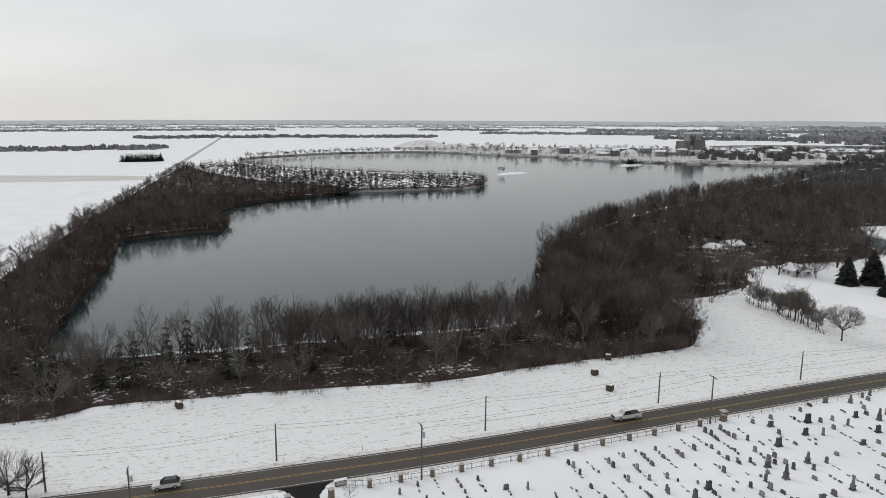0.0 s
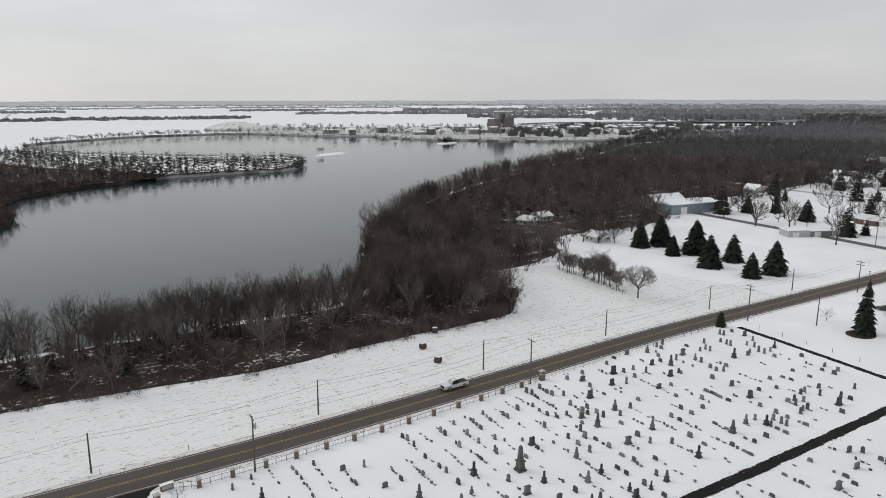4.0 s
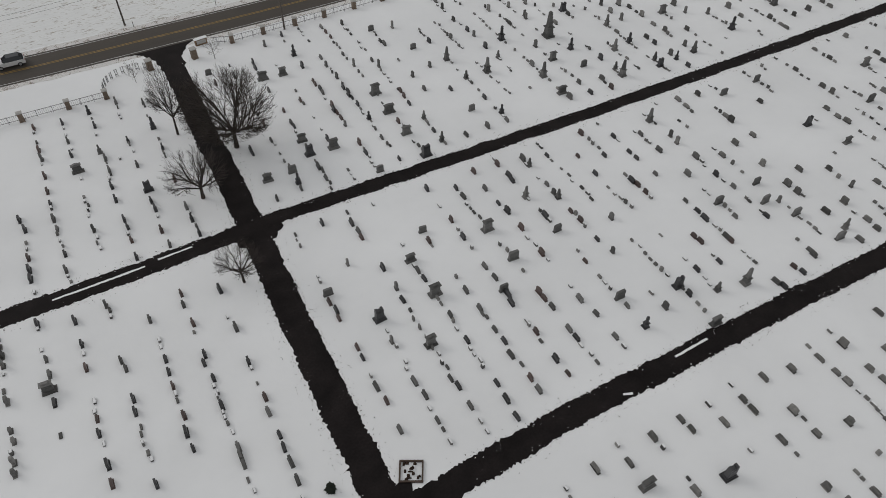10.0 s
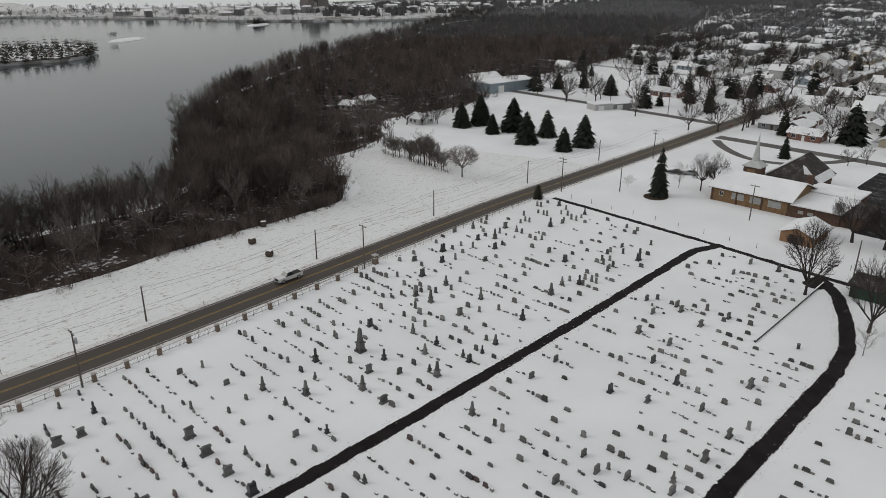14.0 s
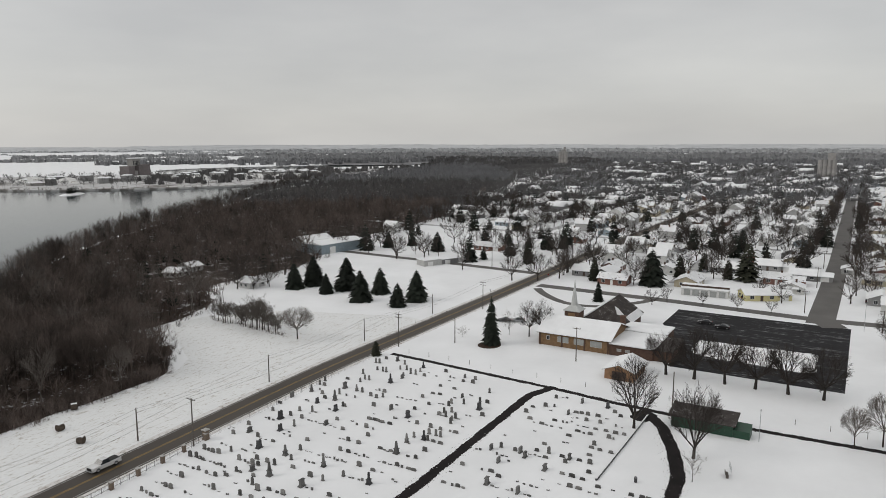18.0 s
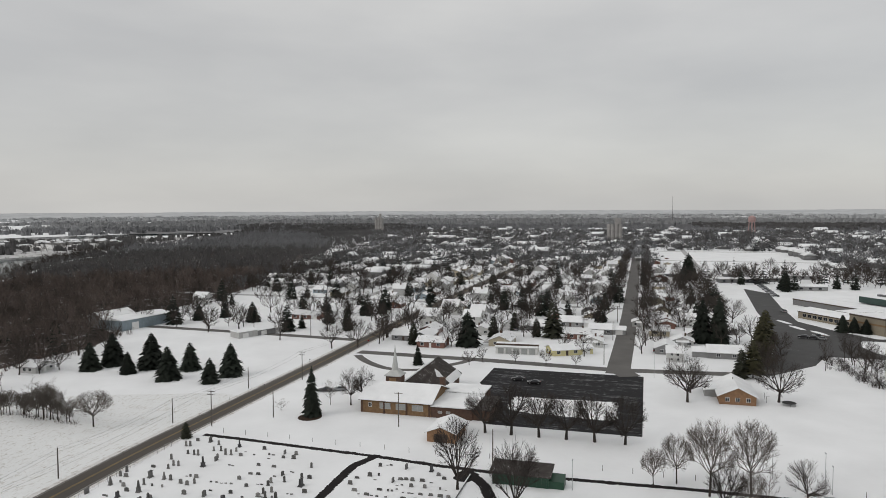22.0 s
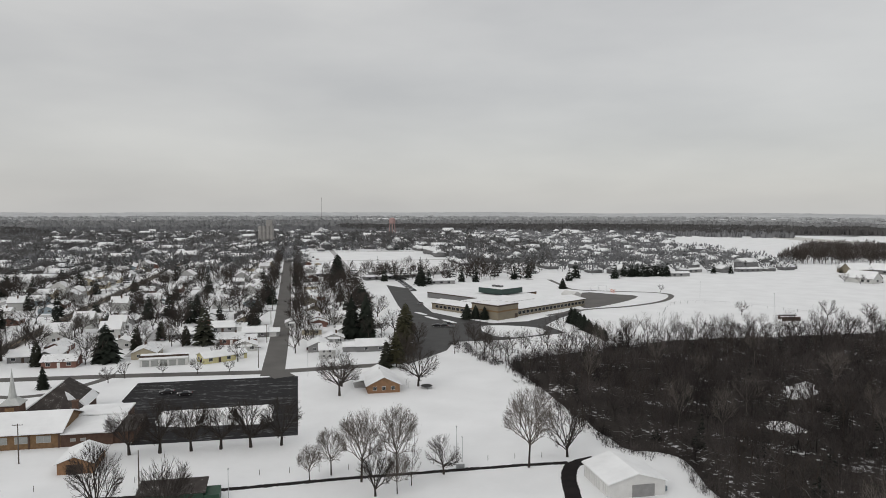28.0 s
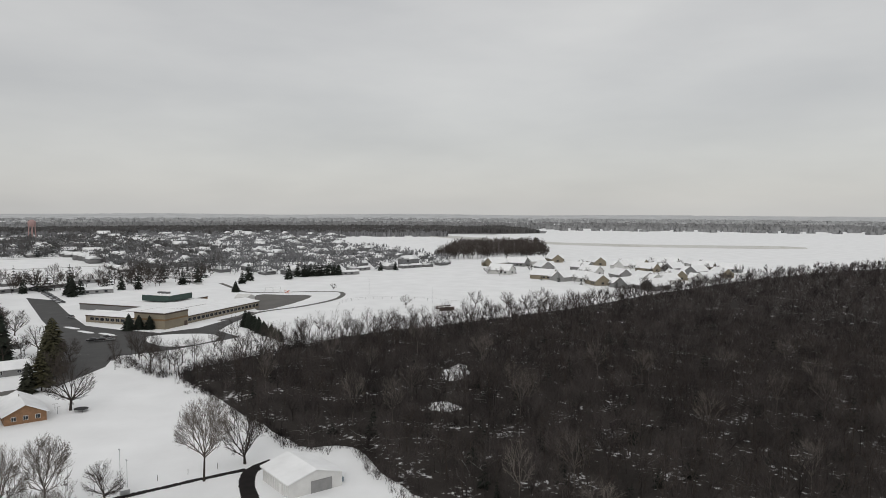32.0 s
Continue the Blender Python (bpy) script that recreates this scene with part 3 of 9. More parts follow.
def bare_tree(seed, h, w, limbs, branches, twigs, first=0.25, sweep=0.55, thick=0.02, sides=6, width=0.045, spray=0, light=False):
    """A leafless tree: trunk and, apart, its crown of limbs, branches and twigs."""
    r = random.Random(seed)
    trunk, crown = Geo(), Geo()
    top = h * 0.72
    knots = [Vector((r.uniform(-1, 1) * 0.015 * h * k, r.uniform(-1, 1) * 0.015 * h * k, top * k / 4)) for k in range(5)]
    r0 = h * thick
    for k in range(4):
        trunk.tube(knots[k], knots[k + 1], r0 * (1.25 if k == 0 else 1 - 0.2 * k), r0 * (1 - 0.2 * (k + 1)), sides, caps=k == 3)

    def on_trunk(s):
        k = min(3, int(s * 4))
        return knots[k].lerp(knots[k + 1], s * 4 - k)

    def twig(p, d, ln, wd):
        side = d.orthogonal().normalized()
        side = (side * math.cos(r.uniform(0, 3.14)) + d.cross(side) * math.sin(r.uniform(0, 3.14))).normalized()
        crown.add([p - side * wd, p + side * wd, p + d * ln], [(0, 1, 2)])

    for i in range(limbs):
        s = first + (1 - first) * (i + 0.5) / limbs
        a = i * 2.4 + r.uniform(-0.5, 0.5)
        lift = sweep + (1.2 - sweep) * s * 0.9
        d = Vector((math.cos(a), math.sin(a), lift)).normalized()
        ln = (w / 2) * (1.25 - 0.35 * abs(s - 0.5)) * r.uniform(0.8, 1.15) / math.sqrt(1 - d.z * d.z + 0.15)
        ln = min(ln, (h * 1.02 - top * s) / max(0.2, d.z * 1.25))
        p = on_trunk(min(s, 0.999))
        rad = r0 * 0.5 * (1.1 - 0.5 * s)
        mid = p + d * ln * 0.5
        d2 = (d + Vector((0, 0, 0.35))).normalized()
        end = mid + d2 * ln * 0.5
        crown.tube(p, mid, rad, rad * 0.6, 4 if sides > 4 else 3, caps=False)
        if light:
            twig(mid, d2, ln * 0.5, rad * 0.7)
        else:
            crown.tube(mid, end, rad * 0.6, rad * 0.15, 3, caps=False)
        for j in range(branches):
            u = 0.25 + 0.75 * (j + 0.5) / branches
            q = p.lerp(mid, u * 2) if u < 0.5 else mid.lerp(end, u * 2 - 1)
            bd = skew(d2, 0.85, r)
            bl = ln * r.uniform(0.28, 0.48) * (1.15 - 0.4 * u)
            if twigs and not light:
                crown.tube(q, q + bd * bl, rad * 0.42, rad * 0.12, 3, caps=False)
            else:
                twig(q, bd, bl, width * 1.6)
            for k in range(twigs):
                s2 = 0.2 + 0.8 * (k + 0.5) / twigs
                td, tl = skew(bd, 0.8, r), bl * r.uniform(0.35, 0.7)
                twig(q + bd * bl * s2, td, tl, width)
                for e in range(spray):
                    twig(q + bd * bl * s2 + td * tl * r.uniform(0.2, 0.9), skew(td, 0.9, r), tl * r.uniform(0.4, 0.75), width * 0.75)
    return trunk, crown


def round_tree(seed, h, w, limbs, split, twigs, fork=0.25, low=0.2, thick=0.02, sides=6, width=0.03, spray=0, light=False, rise=0.5):
    """A leafless tree whose forking limbs fill a domed crown: trunk and, apart, the crown."""
    r = random.Random(seed)
    trunk, crown = Geo(), Geo()
    mid, rx, rz = Vector((0, 0, h * (1 + low) / 2)), w / 2, h * (1 - low) / 2
    r0 = h * thick
    lean = Vector((r.uniform(-1, 1), r.uniform(-1, 1), 0)) * 0.02 * h
    top = Vector((0, 0, h * fork)) + lean
    trunk.tube((0, 0, -0.1), top * 0.5, r0 * 1.3, r0 * 0.95, sides, caps=False)
    trunk.tube(top * 0.5, top, r0 * 0.95, r0 * 0.8, sides)

    def reach(p, d):
        """How far the crown's edge lies from p along d."""
        q = p - mid
        a = (d.x * d.x + d.y * d.y) / rx ** 2 + d.z * d.z / rz ** 2
        b = 2 * ((q.x * d.x + q.y * d.y) / rx ** 2 + q.z * d.z / rz ** 2)
        c = (q.x * q.x + q.y * q.y) / rx ** 2 + q.z * q.z / rz ** 2 - 1
        e = b * b - 4 * a * c
        return max(0.06 * h, (-b + math.sqrt(e)) / (2 * a)) if e > 0 else 0.06 * h

    def blade(p, d, ln, wd):
        side = d.orthogonal().normalized()
        u = r.uniform(0, 3.14)
        side = side * math.cos(u) + d.cross(side) * math.sin(u)
        crown.add([p - side * wd, p + side * wd, p + d * ln], [(0, 1, 2)])

    def stick(p, q, a, b, n):
        if light and a < r0 * 0.3:
            blade(p, (q - p).normalized(), (q - p).length, max(a * 1.2, width))
        else:
            crown.tube(p, q, a, b, n, caps=False)

    for i in range(limbs + 1):
        a = i * 2.4 + r.uniform(-0.4, 0.4)
        up = 3.0 if i == limbs else rise + r.uniform(-0.25, 0.55) + 0.9 * (i % 3 == 2)
        d = Vector((math.cos(a), math.sin(a), up)).normalized()
        p = top * (1 - 0.25 * r.random())
        ln = reach(p, d) * r.uniform(0.42, 0.55)
        q = p + d * ln
        ra = r0 * 0.55
        stick(p, q, ra, ra * 0.6, 4 if sides > 4 else 3)
        for j in range(split):
            s = 0.35 + 0.65 * (j + 1) / split
            p2 = p + d * ln * s
            d2 = (skew(d, 0.75, r) + Vector((0, 0, 0.18))).normalized()
            l2 = reach(p2, d2) * r.uniform(0.5, 0.68)
            q2 = p2 + d2 * l2
            stick(p2, q2, ra * 0.5, ra * 0.22, 3)
            for k in range(split):
                t = 0.3 + 0.7 * (k + 1) / split
                p3 = p2 + d2 * l2 * t
                d3 = (skew(d2, 0.8, r) + (p3 - mid).normalized() * 0.25).normalized()
                l3 = min(reach(p3, d3) * r.uniform(0.6, 1.0), 0.22 * h)
                if light or not twigs:
                    blade(p3, d3, l3, width * 1.3)
                else:
                    stick(p3, p3 + d3 * l3, ra * 0.17, ra * 0.05, 3)
                for m in range(twigs):
                    p4 = p3 + d3 * l3 * (0.25 + 0.75 * (m + 0.5) / twigs)
                    d4 = skew(d3, 0.75, r)
                    l4 = min(reach(p4, d4), 0.13 * h) * r.uniform(0.6, 1.05)
                    blade(p4, d4, l4, width)
                    for e in range(spray):
                        blade(p4 + d4 * l4 * r.uniform(0.2, 0.8), skew(d4, 0.8, r), l4 * r.uniform(0.45, 0.75), width * 0.75)
    return trunk, crown


def conifer(seed, h, w, whorls=13, boughs=9, skirt=0.06, droop=0.22, full=0.8):
    """A spruce or cedar: drooping boughs in rings round a stem."""
    r = random.Random(seed)
    trunk, crown = Geo(), Geo()
    trunk.tube((0, 0, 0), (0, 0, h * 0.95), h * 0.018, h * 0.003, 6)
    for i in range(whorls):
        s = i / (whorls - 1)
        z = h * (skirt + (0.97 - skirt) * s) + r.uniform(-0.012, 0.012) * h
        reach = w / 2 * ((1 - s) ** full) * (0.92 if i == 0 else 1) + 0.12
        for j in range(max(5, int(boughs * (1.1 - 0.5 * s)))):
            a = 2 * math.pi * (j + r.random() * 0.8) / max(5, int(boughs * (1.1 - 0.5 * s))) + i
            zj = z + r.uniform(-0.022, 0.022) * h * (1 - 0.6 * s)
            ln = reach * r.choice((0.72, 0.95, 1.0, 1.12)) * r.uniform(0.85, 1.12)
            d = Vector((math.cos(a), math.sin(a), 0))
            t = Vector((-d.y, d.x, 0))
            base = Vector((0, 0, zj + h * 0.03))
            tip = d * ln + Vector((0, 0, zj - droop * ln + r.uniform(-0.1, 0.1)))
            mid = base.lerp(tip, 0.55) + Vector((0, 0, 0.10 * ln))
            wd = ln * 0.27 + 0.06
            low = mid - Vector((0, 0, 0.16 * h / whorls + 0.12 * ln))
            crown.add([base, mid + t * wd, tip, mid - t * wd, mid + Vector((0, 0, 0.05)), low],
                      [(0, 1, 4), (1, 2, 4), (2, 3, 4), (3, 0, 4), (0, 5, 1), (1, 5, 2), (2, 5, 3), (3, 5, 0)])
    crown.tube((0, 0, h * 0.9), (0, 0, h * 1.02), 0.1 + 0.004 * h, 0.01, 5)
    return trunk, crown


def as_arrays(*geos):
    """One set of triangles from several builders."""
    V, T = [], []
    for g in geos:
        k = len(V)
        V += g.v
        for q in g.f:
            T += [(q[0] + k, q[i] + k, q[i + 1] + k) for i in range(1, len(q) - 1)]
    return np.array(V, np.float64), np.array(T, np.int64)


def scatter(name, templates, places, mat, label, category, kind="stuff", square=False):
    """Many trees joined in one mesh. places: x, y, scale, height scale."""
    V, T, k = [], [], 0
    r = random.Random(len(places))
    for x, y, s, hz in places:
        v, t = templates[r.randrange(len(templates))]
        a = r.choice((0, 1.571, 3.142)) + r.uniform(-0.08, 0.08) if square else r.uniform(0, 6.283)
        c, sn = math.cos(a) * s, math.sin(a) * s
        V.append(np.column_stack((v[:, 0] * c - v[:, 1] * sn + x, v[:, 0] * sn + v[:, 1] * c + y, v[:, 2] * hz)))
        T.append(t + k)
        k += len(v)
    return tagged(new(name, bulk_mesh(name, np.concatenate(V), np.concatenate(T), mat)), label, category, kind=kind)


def spread(poly, gap, seed, avoid=(), small=0.75, big=1.25, near=None, far=None):
    """Uneven places inside an outline; near and far limit the distance from the origin of the plan."""
    r = random.Random(seed)
    xs, ys = [p[0] for p in poly], [p[1] for p in poly]
    out = []
    y = min(ys)
    while y < max(ys):
        x = min(xs) + r.uniform(0, gap)
        while x < max(xs):
            px, py = x + r.uniform(-0.5, 0.5) * gap, y + r.uniform(-0.5, 0.5) * gap
            d = math.hypot(px, py)
            if (near is None or d >= near) and (far is None or d < far) and inside(px, py, poly) and not any(inside(px, py, a) for a in avoid):
                out.append((px, py, r.uniform(small, big), r.uniform(small, big)))
            x += gap
        y += gap * 0.9
    return out


FINE = [as_arrays(*round_tree(s, 15, 8.2 + s % 3, 6, 4, 3, fork=0.3 + 0.04 * (s % 3), low=0.3 + 0.05 * (s % 2), thick=0.0125, sides=3, width=0.034, light=True, rise=1.0)) for s in range(7)]
MID = [as_arrays(*round_tree(20 + s, 15, 9 + s % 2, 4, 4, 1, fork=0.3, low=0.28, thick=0.013, sides=3, width=0.075, light=True, rise=0.9)) for s in range(5)]
COARSE = [as_arrays(*round_tree(40 + s, 15, 10, 4, 4, 0, fork=0.25, low=0.22, thick=0.012, sides=3, width=0.13, light=True, rise=0.8)) for s in range(5)]
FAR = [as_arrays(*round_tree(60 + s, 15, 12, 3, 3, 0, fork=0.2, low=0.08, thick=0.018, sides=3, width=0.42, light=True)) for s in range(4)]


def grown(places, low=0.9, high=1.12):
    """Trees whose height goes with their width."""
    q = random.Random(len(places))
    return [(x, y, s, s * q.uniform(low, high)) for x, y, s, h in places]



def thicket(seed, n, h, w, wd):
    r = random.Random(seed)
    g = Geo()
    for i in range(n):
        a, q = r.uniform(0, 6.28), r.random() ** 0.5 * w / 2
        p = Vector((math.cos(a) * q, math.sin(a) * q, 0))
        d = Vector((r.uniform(-1, 1) * 0.5, r.uniform(-1, 1) * 0.5, 1)).normalized()
        ln = h * r.uniform(0.5, 1.1)
        t = Vector((math.cos(a + 1.5), math.sin(a + 1.5), 0)) * wd
        g.add([p - t, p + t, p + d * ln], [(0, 1, 2)])
        for k in range(2):
            s = p + d * ln * r.uniform(0.3, 0.7)
            g.add([s - t * 0.7, s + t * 0.7, s + skew(d, 0.8, r) * ln * 0.45], [(0, 1, 2)])
    return as_arrays(g)


BRUSH = [thicket(s, 22, 3.2, 3.6, 0.05) for s in range(4)]
BRUSH_FAR = [thicket(s + 9, 12, 3.4, 5.0, 0.12) for s in range(3)]
CONE = [as_arrays(*conifer(s, 9, 5.6, 7, 6, full=0.65)) for s in range(3)]
CONE_SMALL = [as_arrays(*conifer(s + 5, 5, 3.0, 4, 5, full=0.6)) for s in range(3)]
FAN = [as_arrays(*round_tree(80 + s, 15, 8.0 + 0.4 * s, 7, 4, 3, fork=0.3, low=0.34, thick=0.013, sides=3, width=0.034, light=True, rise=1.15)) for s in range(6)]
GARDEN = [as_arrays(*round_tree(90 + s, 12, 10.5, 5, 4, 2, fork=0.22, low=0.22, thick=0.018, sides=3, width=0.078, light=True)) for s in range(5)]

# woods: outlines on the plan
BELT = rounded([(-120, 150), (-46, 149), (-27, 153), (0, 151.5), (41, 147.5), (61, 149.5), (85, 151), (106, 151), (116, 154), (128, 168), (133, 184), (136, 196), (128, 205), (112, 219), (104, 230), (97, 204), (75, 183.5), (24, 182.5), (-17, 183.5), (-49, 191), (-54, 215), (-90, 215), (-120, 190)], 4, 1.5, grain=0.15)
EAST_WOOD = rounded([(104, 222), (128, 205), (137, 198), (158, 198), (178, 208), (186, 218), (200, 232), (230, 232), (262, 235), (300, 262), (350, 270), (470, 285), (560, 315), (668, 358), (950, 448), (1280, 640), (1400, 780), (1220, 775), (1080, 740), (960, 705), (880, 688), (756, 659), (653, 630), (580, 586), (495, 531), (396, 474), (316, 427), (242, 381), (166, 318), (124, 265)], 3, 4)
WEST_WOOD = rounded([(-80, 215), (-53, 212), (-54, 275), (-54, 330), (-57, 370), (-30, 391), (-10, 397), (-8, 432), (-14, 474), (21, 527), (66, 549), (100, 566), (70, 620), (10, 700), (-30, 800), (-50, 890), (-58, 860), (-76, 541), (-84, 311)], 3, 2)
PENINSULA = rounded([(70, 555), (130, 566), (190, 566), (220, 600), (233, 660), (180, 690), (125, 735), (60, 800), (10, 900), (-40, 880), (20, 700)], 3, 3)
SOUTH_WOOD = rounded([(115, -86), (124, -85), (138, -87), (150, -90), (157, -86), (162, -79), (185, -79), (217, -79), (250, -79), (262, -84), (268, -95), (272, -109), (284, -142), (291, -181), (289, -230), (292, -333), (310, -460), (320, -640), (300, -820), (240, -800), (190, -640), (60, -400), (20, -200), (40, -130), (62, -108), (84, -100)], 3, 2)
CLEAR_A = rounded([(197, -165), (211, -173), (207, -163), (200, -154), (192, -153)], 5, 4, grain=0.4)
CLEAR_B = rounded([(163, -134), (171, -135), (172, -128), (165, -126)], 5, 2.5, grain=0.3)
YARD = rounded([(166, 222), (190, 216), (215, 236), (250, 240), (250, 262), (200, 268), (176, 250)], 3, 2)
for nm, poly, mat, holes in (("wood_floor", BELT, LITTER, ()), ("wood_floor", EAST_WOOD, LITTER, ()), ("wood_floor", WEST_WOOD, LITTER, ()), ("wood_floor", SOUTH_WOOD, DARK_LITTER, (CLEAR_A, CLEAR_B))):
    sheet(nm, poly, 0.02, mat, "brown leaf litter with patches of snow under bare trees", "woodland floor", holes=holes)
west = [p for p in lake_edge[:75] if p[1] < 600]
strip("wood_floor", west, 9.0, 0.035, LITTER, "brown litter along the steep lake bank", "woodland floor", offset=4.6, thick=0.02)
back = grown([p for p in spread(BELT, 4.3, 1, small=0.74, big=1.02) if p[1] > 167 and p[0] < 112 and (p[0] > 8 or noise.noise(Vector((p[0], p[1], 9)) * 0.3) > 0.08)])
scatter("bare_trees", FAN, [(x, y, w * (0.85 if x < -10 else 1), h * (0.82 if x < -10 else 1)) for x, y, w, h in back], WOOD_TWIG, "row of tall bare trees between the field and the lake", "trees")
scatter("bare_trees", FINE, [(x, y, w * 0.8, h * 0.55) for x, y, w, h in spread(BELT, 7.5, 31, small=0.6, big=1.1) if y <= 167 and x < 100], WOOD_TWIG, "small bare trees at the edge of a snowy field", "trees")
scatter("bare_trees", FINE, grown([p for p in spread(BELT, 5.2, 32, small=0.6, big=1.05) if p[0] >= 98]), WOOD_TWIG, "dense bare brown trees at the corner of the field", "trees")
scatter("undergrowth", BRUSH, [p for p in spread(BELT, 3.0, 2, small=0.4, big=0.9) if noise.noise(Vector((p[0], p[1], 0)) * 0.09) > (-0.5 if p[0] < 45 else -0.25) or p[0] > 104], BRUSH_BROWN, "dense leafless brown undergrowth along the field", "undergrowth")
near_wood = spread(EAST_WOOD, 6.4, 3, (YARD,), far=330, small=0.55, big=1.2)
scatter("bare_trees", FINE + FAN, grown(near_wood), WOOD_TWIG, "thick leafless wood beside the lake", "trees")
scatter("bare_trees", MID, grown(spread(EAST_WOOD, 7.4, 4, near=330, far=600, small=0.6, big=1.2)), WOOD_TWIG, "thick leafless wood beside the lake", "trees")
# from 600 m on, the wood takes the haze-greyed twig colours
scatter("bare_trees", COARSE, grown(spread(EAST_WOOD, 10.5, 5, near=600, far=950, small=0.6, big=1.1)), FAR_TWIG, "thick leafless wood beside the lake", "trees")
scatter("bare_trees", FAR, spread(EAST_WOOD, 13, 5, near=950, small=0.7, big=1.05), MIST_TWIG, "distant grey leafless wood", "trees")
scatter("undergrowth", BRUSH, spread(EAST_WOOD, 4.6, 6, (YARD,), far=330, small=0.6, big=1.2), BRUSH_BROWN, "dense leafless brown undergrowth", "undergrowth")
scatter("bare_trees", MID, grown(spread(WEST_WOOD, 6.4, 7, far=560, small=0.4, big=0.8)), WOOD_TWIG, "leafless scrub wood between the lake and a road", "trees")
scatter("bare_trees", FINE, grown(spread(WEST_WOOD, 15, 33, far=420, small=0.7, big=1.0)), WOOD_TWIG, "taller bare trees in a scrub wood by the lake", "trees")
scatter("undergrowth", BRUSH_FAR, spread(WEST_WOOD, 4.2, 8, far=560, small=0.8, big=1.3), BRUSH_BROWN, "dense brown scrub on the lake bank", "undergrowth")
scatter("bare_trees", COARSE, spread(WEST_WOOD, 9.5, 9, near=560, small=0.4, big=0.7), WOOD_TWIG, "leafless scrub wood along a country road", "trees")
scatter("bare_trees", COARSE, spread(PENINSULA, 12, 10, small=0.25, big=0.45), WOOD_TWIG, "sparse brown scrub on a snowy peninsula", "trees")
scatter("small_cedars", CONE_SMALL, [p for p in spread(PENINSULA, 7.2, 11, small=0.8, big=1.9) if noise.noise(Vector((p[0], p[1], 5)) * 0.025) > -0.3], NEEDLE, "scattered dark young cedars on a snowy peninsula", "evergreens")
scatter("small_cedars", CONE, spread(WEST_WOOD, 13, 12, small=0.4, big=0.95), NEEDLE, "scattered dark cedars among leafless scrub", "evergreens")
scatter("bare_trees", FINE, grown(spread(SOUTH_WOOD, 6.6, 13, (CLEAR_A, CLEAR_B), far=260, small=0.45, big=0.95)), DARK_TWIG, "dense dark leafless wood beside open snow", "trees")
scatter("bare_trees", MID, grown(spread(SOUTH_WOOD, 7.4, 14, (CLEAR_A, CLEAR_B), near=260, far=430, small=0.45, big=0.85)), DARK_TWIG, "dense dark leafless wood", "trees")
scatter("bare_trees", COARSE, grown(spread(SOUTH_WOOD, 9.5, 15, near=430, small=0.55, big=0.95)), DARK_TWIG, "dense dark leafless wood", "trees")
scatter("undergrowth", BRUSH, spread(SOUTH_WOOD, 5.4, 16, (CLEAR_B,), far=240, small=0.5, big=1.15), DARK_TWIG, "dark leafless undergrowth on the wood floor", "undergrowth")
scatter("undergrowth", BRUSH_FAR, spread(SOUTH_WOOD, 5.0, 17, (CLEAR_A, CLEAR_B), near=240, far=430, small=0.8, big=1.2), DARK_TWIG, "dark leafless undergrowth on the wood floor", "undergrowth")
scatter("small_cedars", CONE, spread(SOUTH_WOOD, 17, 18, (CLEAR_B,), far=450, small=0.3, big=0.95), NEEDLE, "scattered dark evergreens in a leafless wood", "evergreens")
scatter("small_cedars", CONE, spread(EAST_WOOD, 15, 19, (YARD,), far=450, small=0.5, big=1.25), NEEDLE, "scattered dark evergreens in a leafless wood", "evergreens")

scatter("undergrowth", BRUSH_FAR, [p for p in spread(PENINSULA, 8, 28, small=0.7, big=1.1) if noise.noise(Vector((p[0], p[1], 2)) * 0.02) > -0.05], WOOD_TWIG, "brown brush on a snowy peninsula", "undergrowth")
scatter("evergreens", CONE, [(-58 + 5.2 * k + rng.uniform(-3, 3), 171 + rng.uniform(-10, 7), rng.uniform(0.6, 1.0), rng.uniform(0.8, 1.4)) for k in range(20)], NEEDLE, "dark cedars among bare lakeside trees", "evergreens")
r = random.Random(61)
WORKS_LAND = [(300, 1160), (400, 1020), (490, 910), (610, 800), (800, 720), (1000, 660), (1250, 720), (1000, 1010), (640, 1150), (380, 1300)]
scatter("bare_trees", COARSE, [p for p in spread(WORKS_LAND, 22, 29, small=0.5, big=1.0) if not inside(p[0], p[1], lake_edge)], FAR_TWIG, "scattered leafless trees round the quarry works", "trees")
scatter("bare_trees", COARSE, [(20 + 300 * t + r.uniform(-8, 8), 1040 + 110 * min(1, t * 2) + r.uniform(2, 22), 0.7, r.uniform(0.3, 0.7)) for t in np.linspace(0, 1, 130)], WOOD_TWIG, "line of leafless brush along the far shore", "trees")
# trees that stand out at the edges of the woods
edge = [(289 + r.uniform(-14, 12), -66 - i * 8.8 + r.uniform(-4, 4), r.uniform(0.6, 0.9), r.uniform(0.5, 0.95)) for i in range(40)]
edge += [(288 + r.uniform(-26, 6), -90 - i * 8.6 + r.uniform(-4, 4), r.uniform(0.55, 0.85), r.uniform(0.8, 1.15)) for i in range(40)]
scatter("bare_trees", FAN, edge, TWIG, "slender leafless trees at the edge of a dark wood", "trees")
bank_line = [(110, 238), (126, 266), (169, 317), (245, 380), (318, 426), (399, 473), (497, 530), (582, 585), (655, 629), (758, 658)]
shore = []
for (x0, y0), (x1, y1) in zip(bank_line, bank_line[1:]):
    for i in range(int(math.hypot(x1 - x0, y1 - y0) / 4.5)):
        t = r.random()
        shore.append((x0 + (x1 - x0) * t + r.uniform(-2, 8), y0 + (y1 - y0) * t - r.uniform(0, 10), r.uniform(0.8, 1.15), r.uniform(0.85, 1.25)))
scatter("bare_trees", FAN, shore, TWIG, "tall leafless trees on the lake shore", "trees")
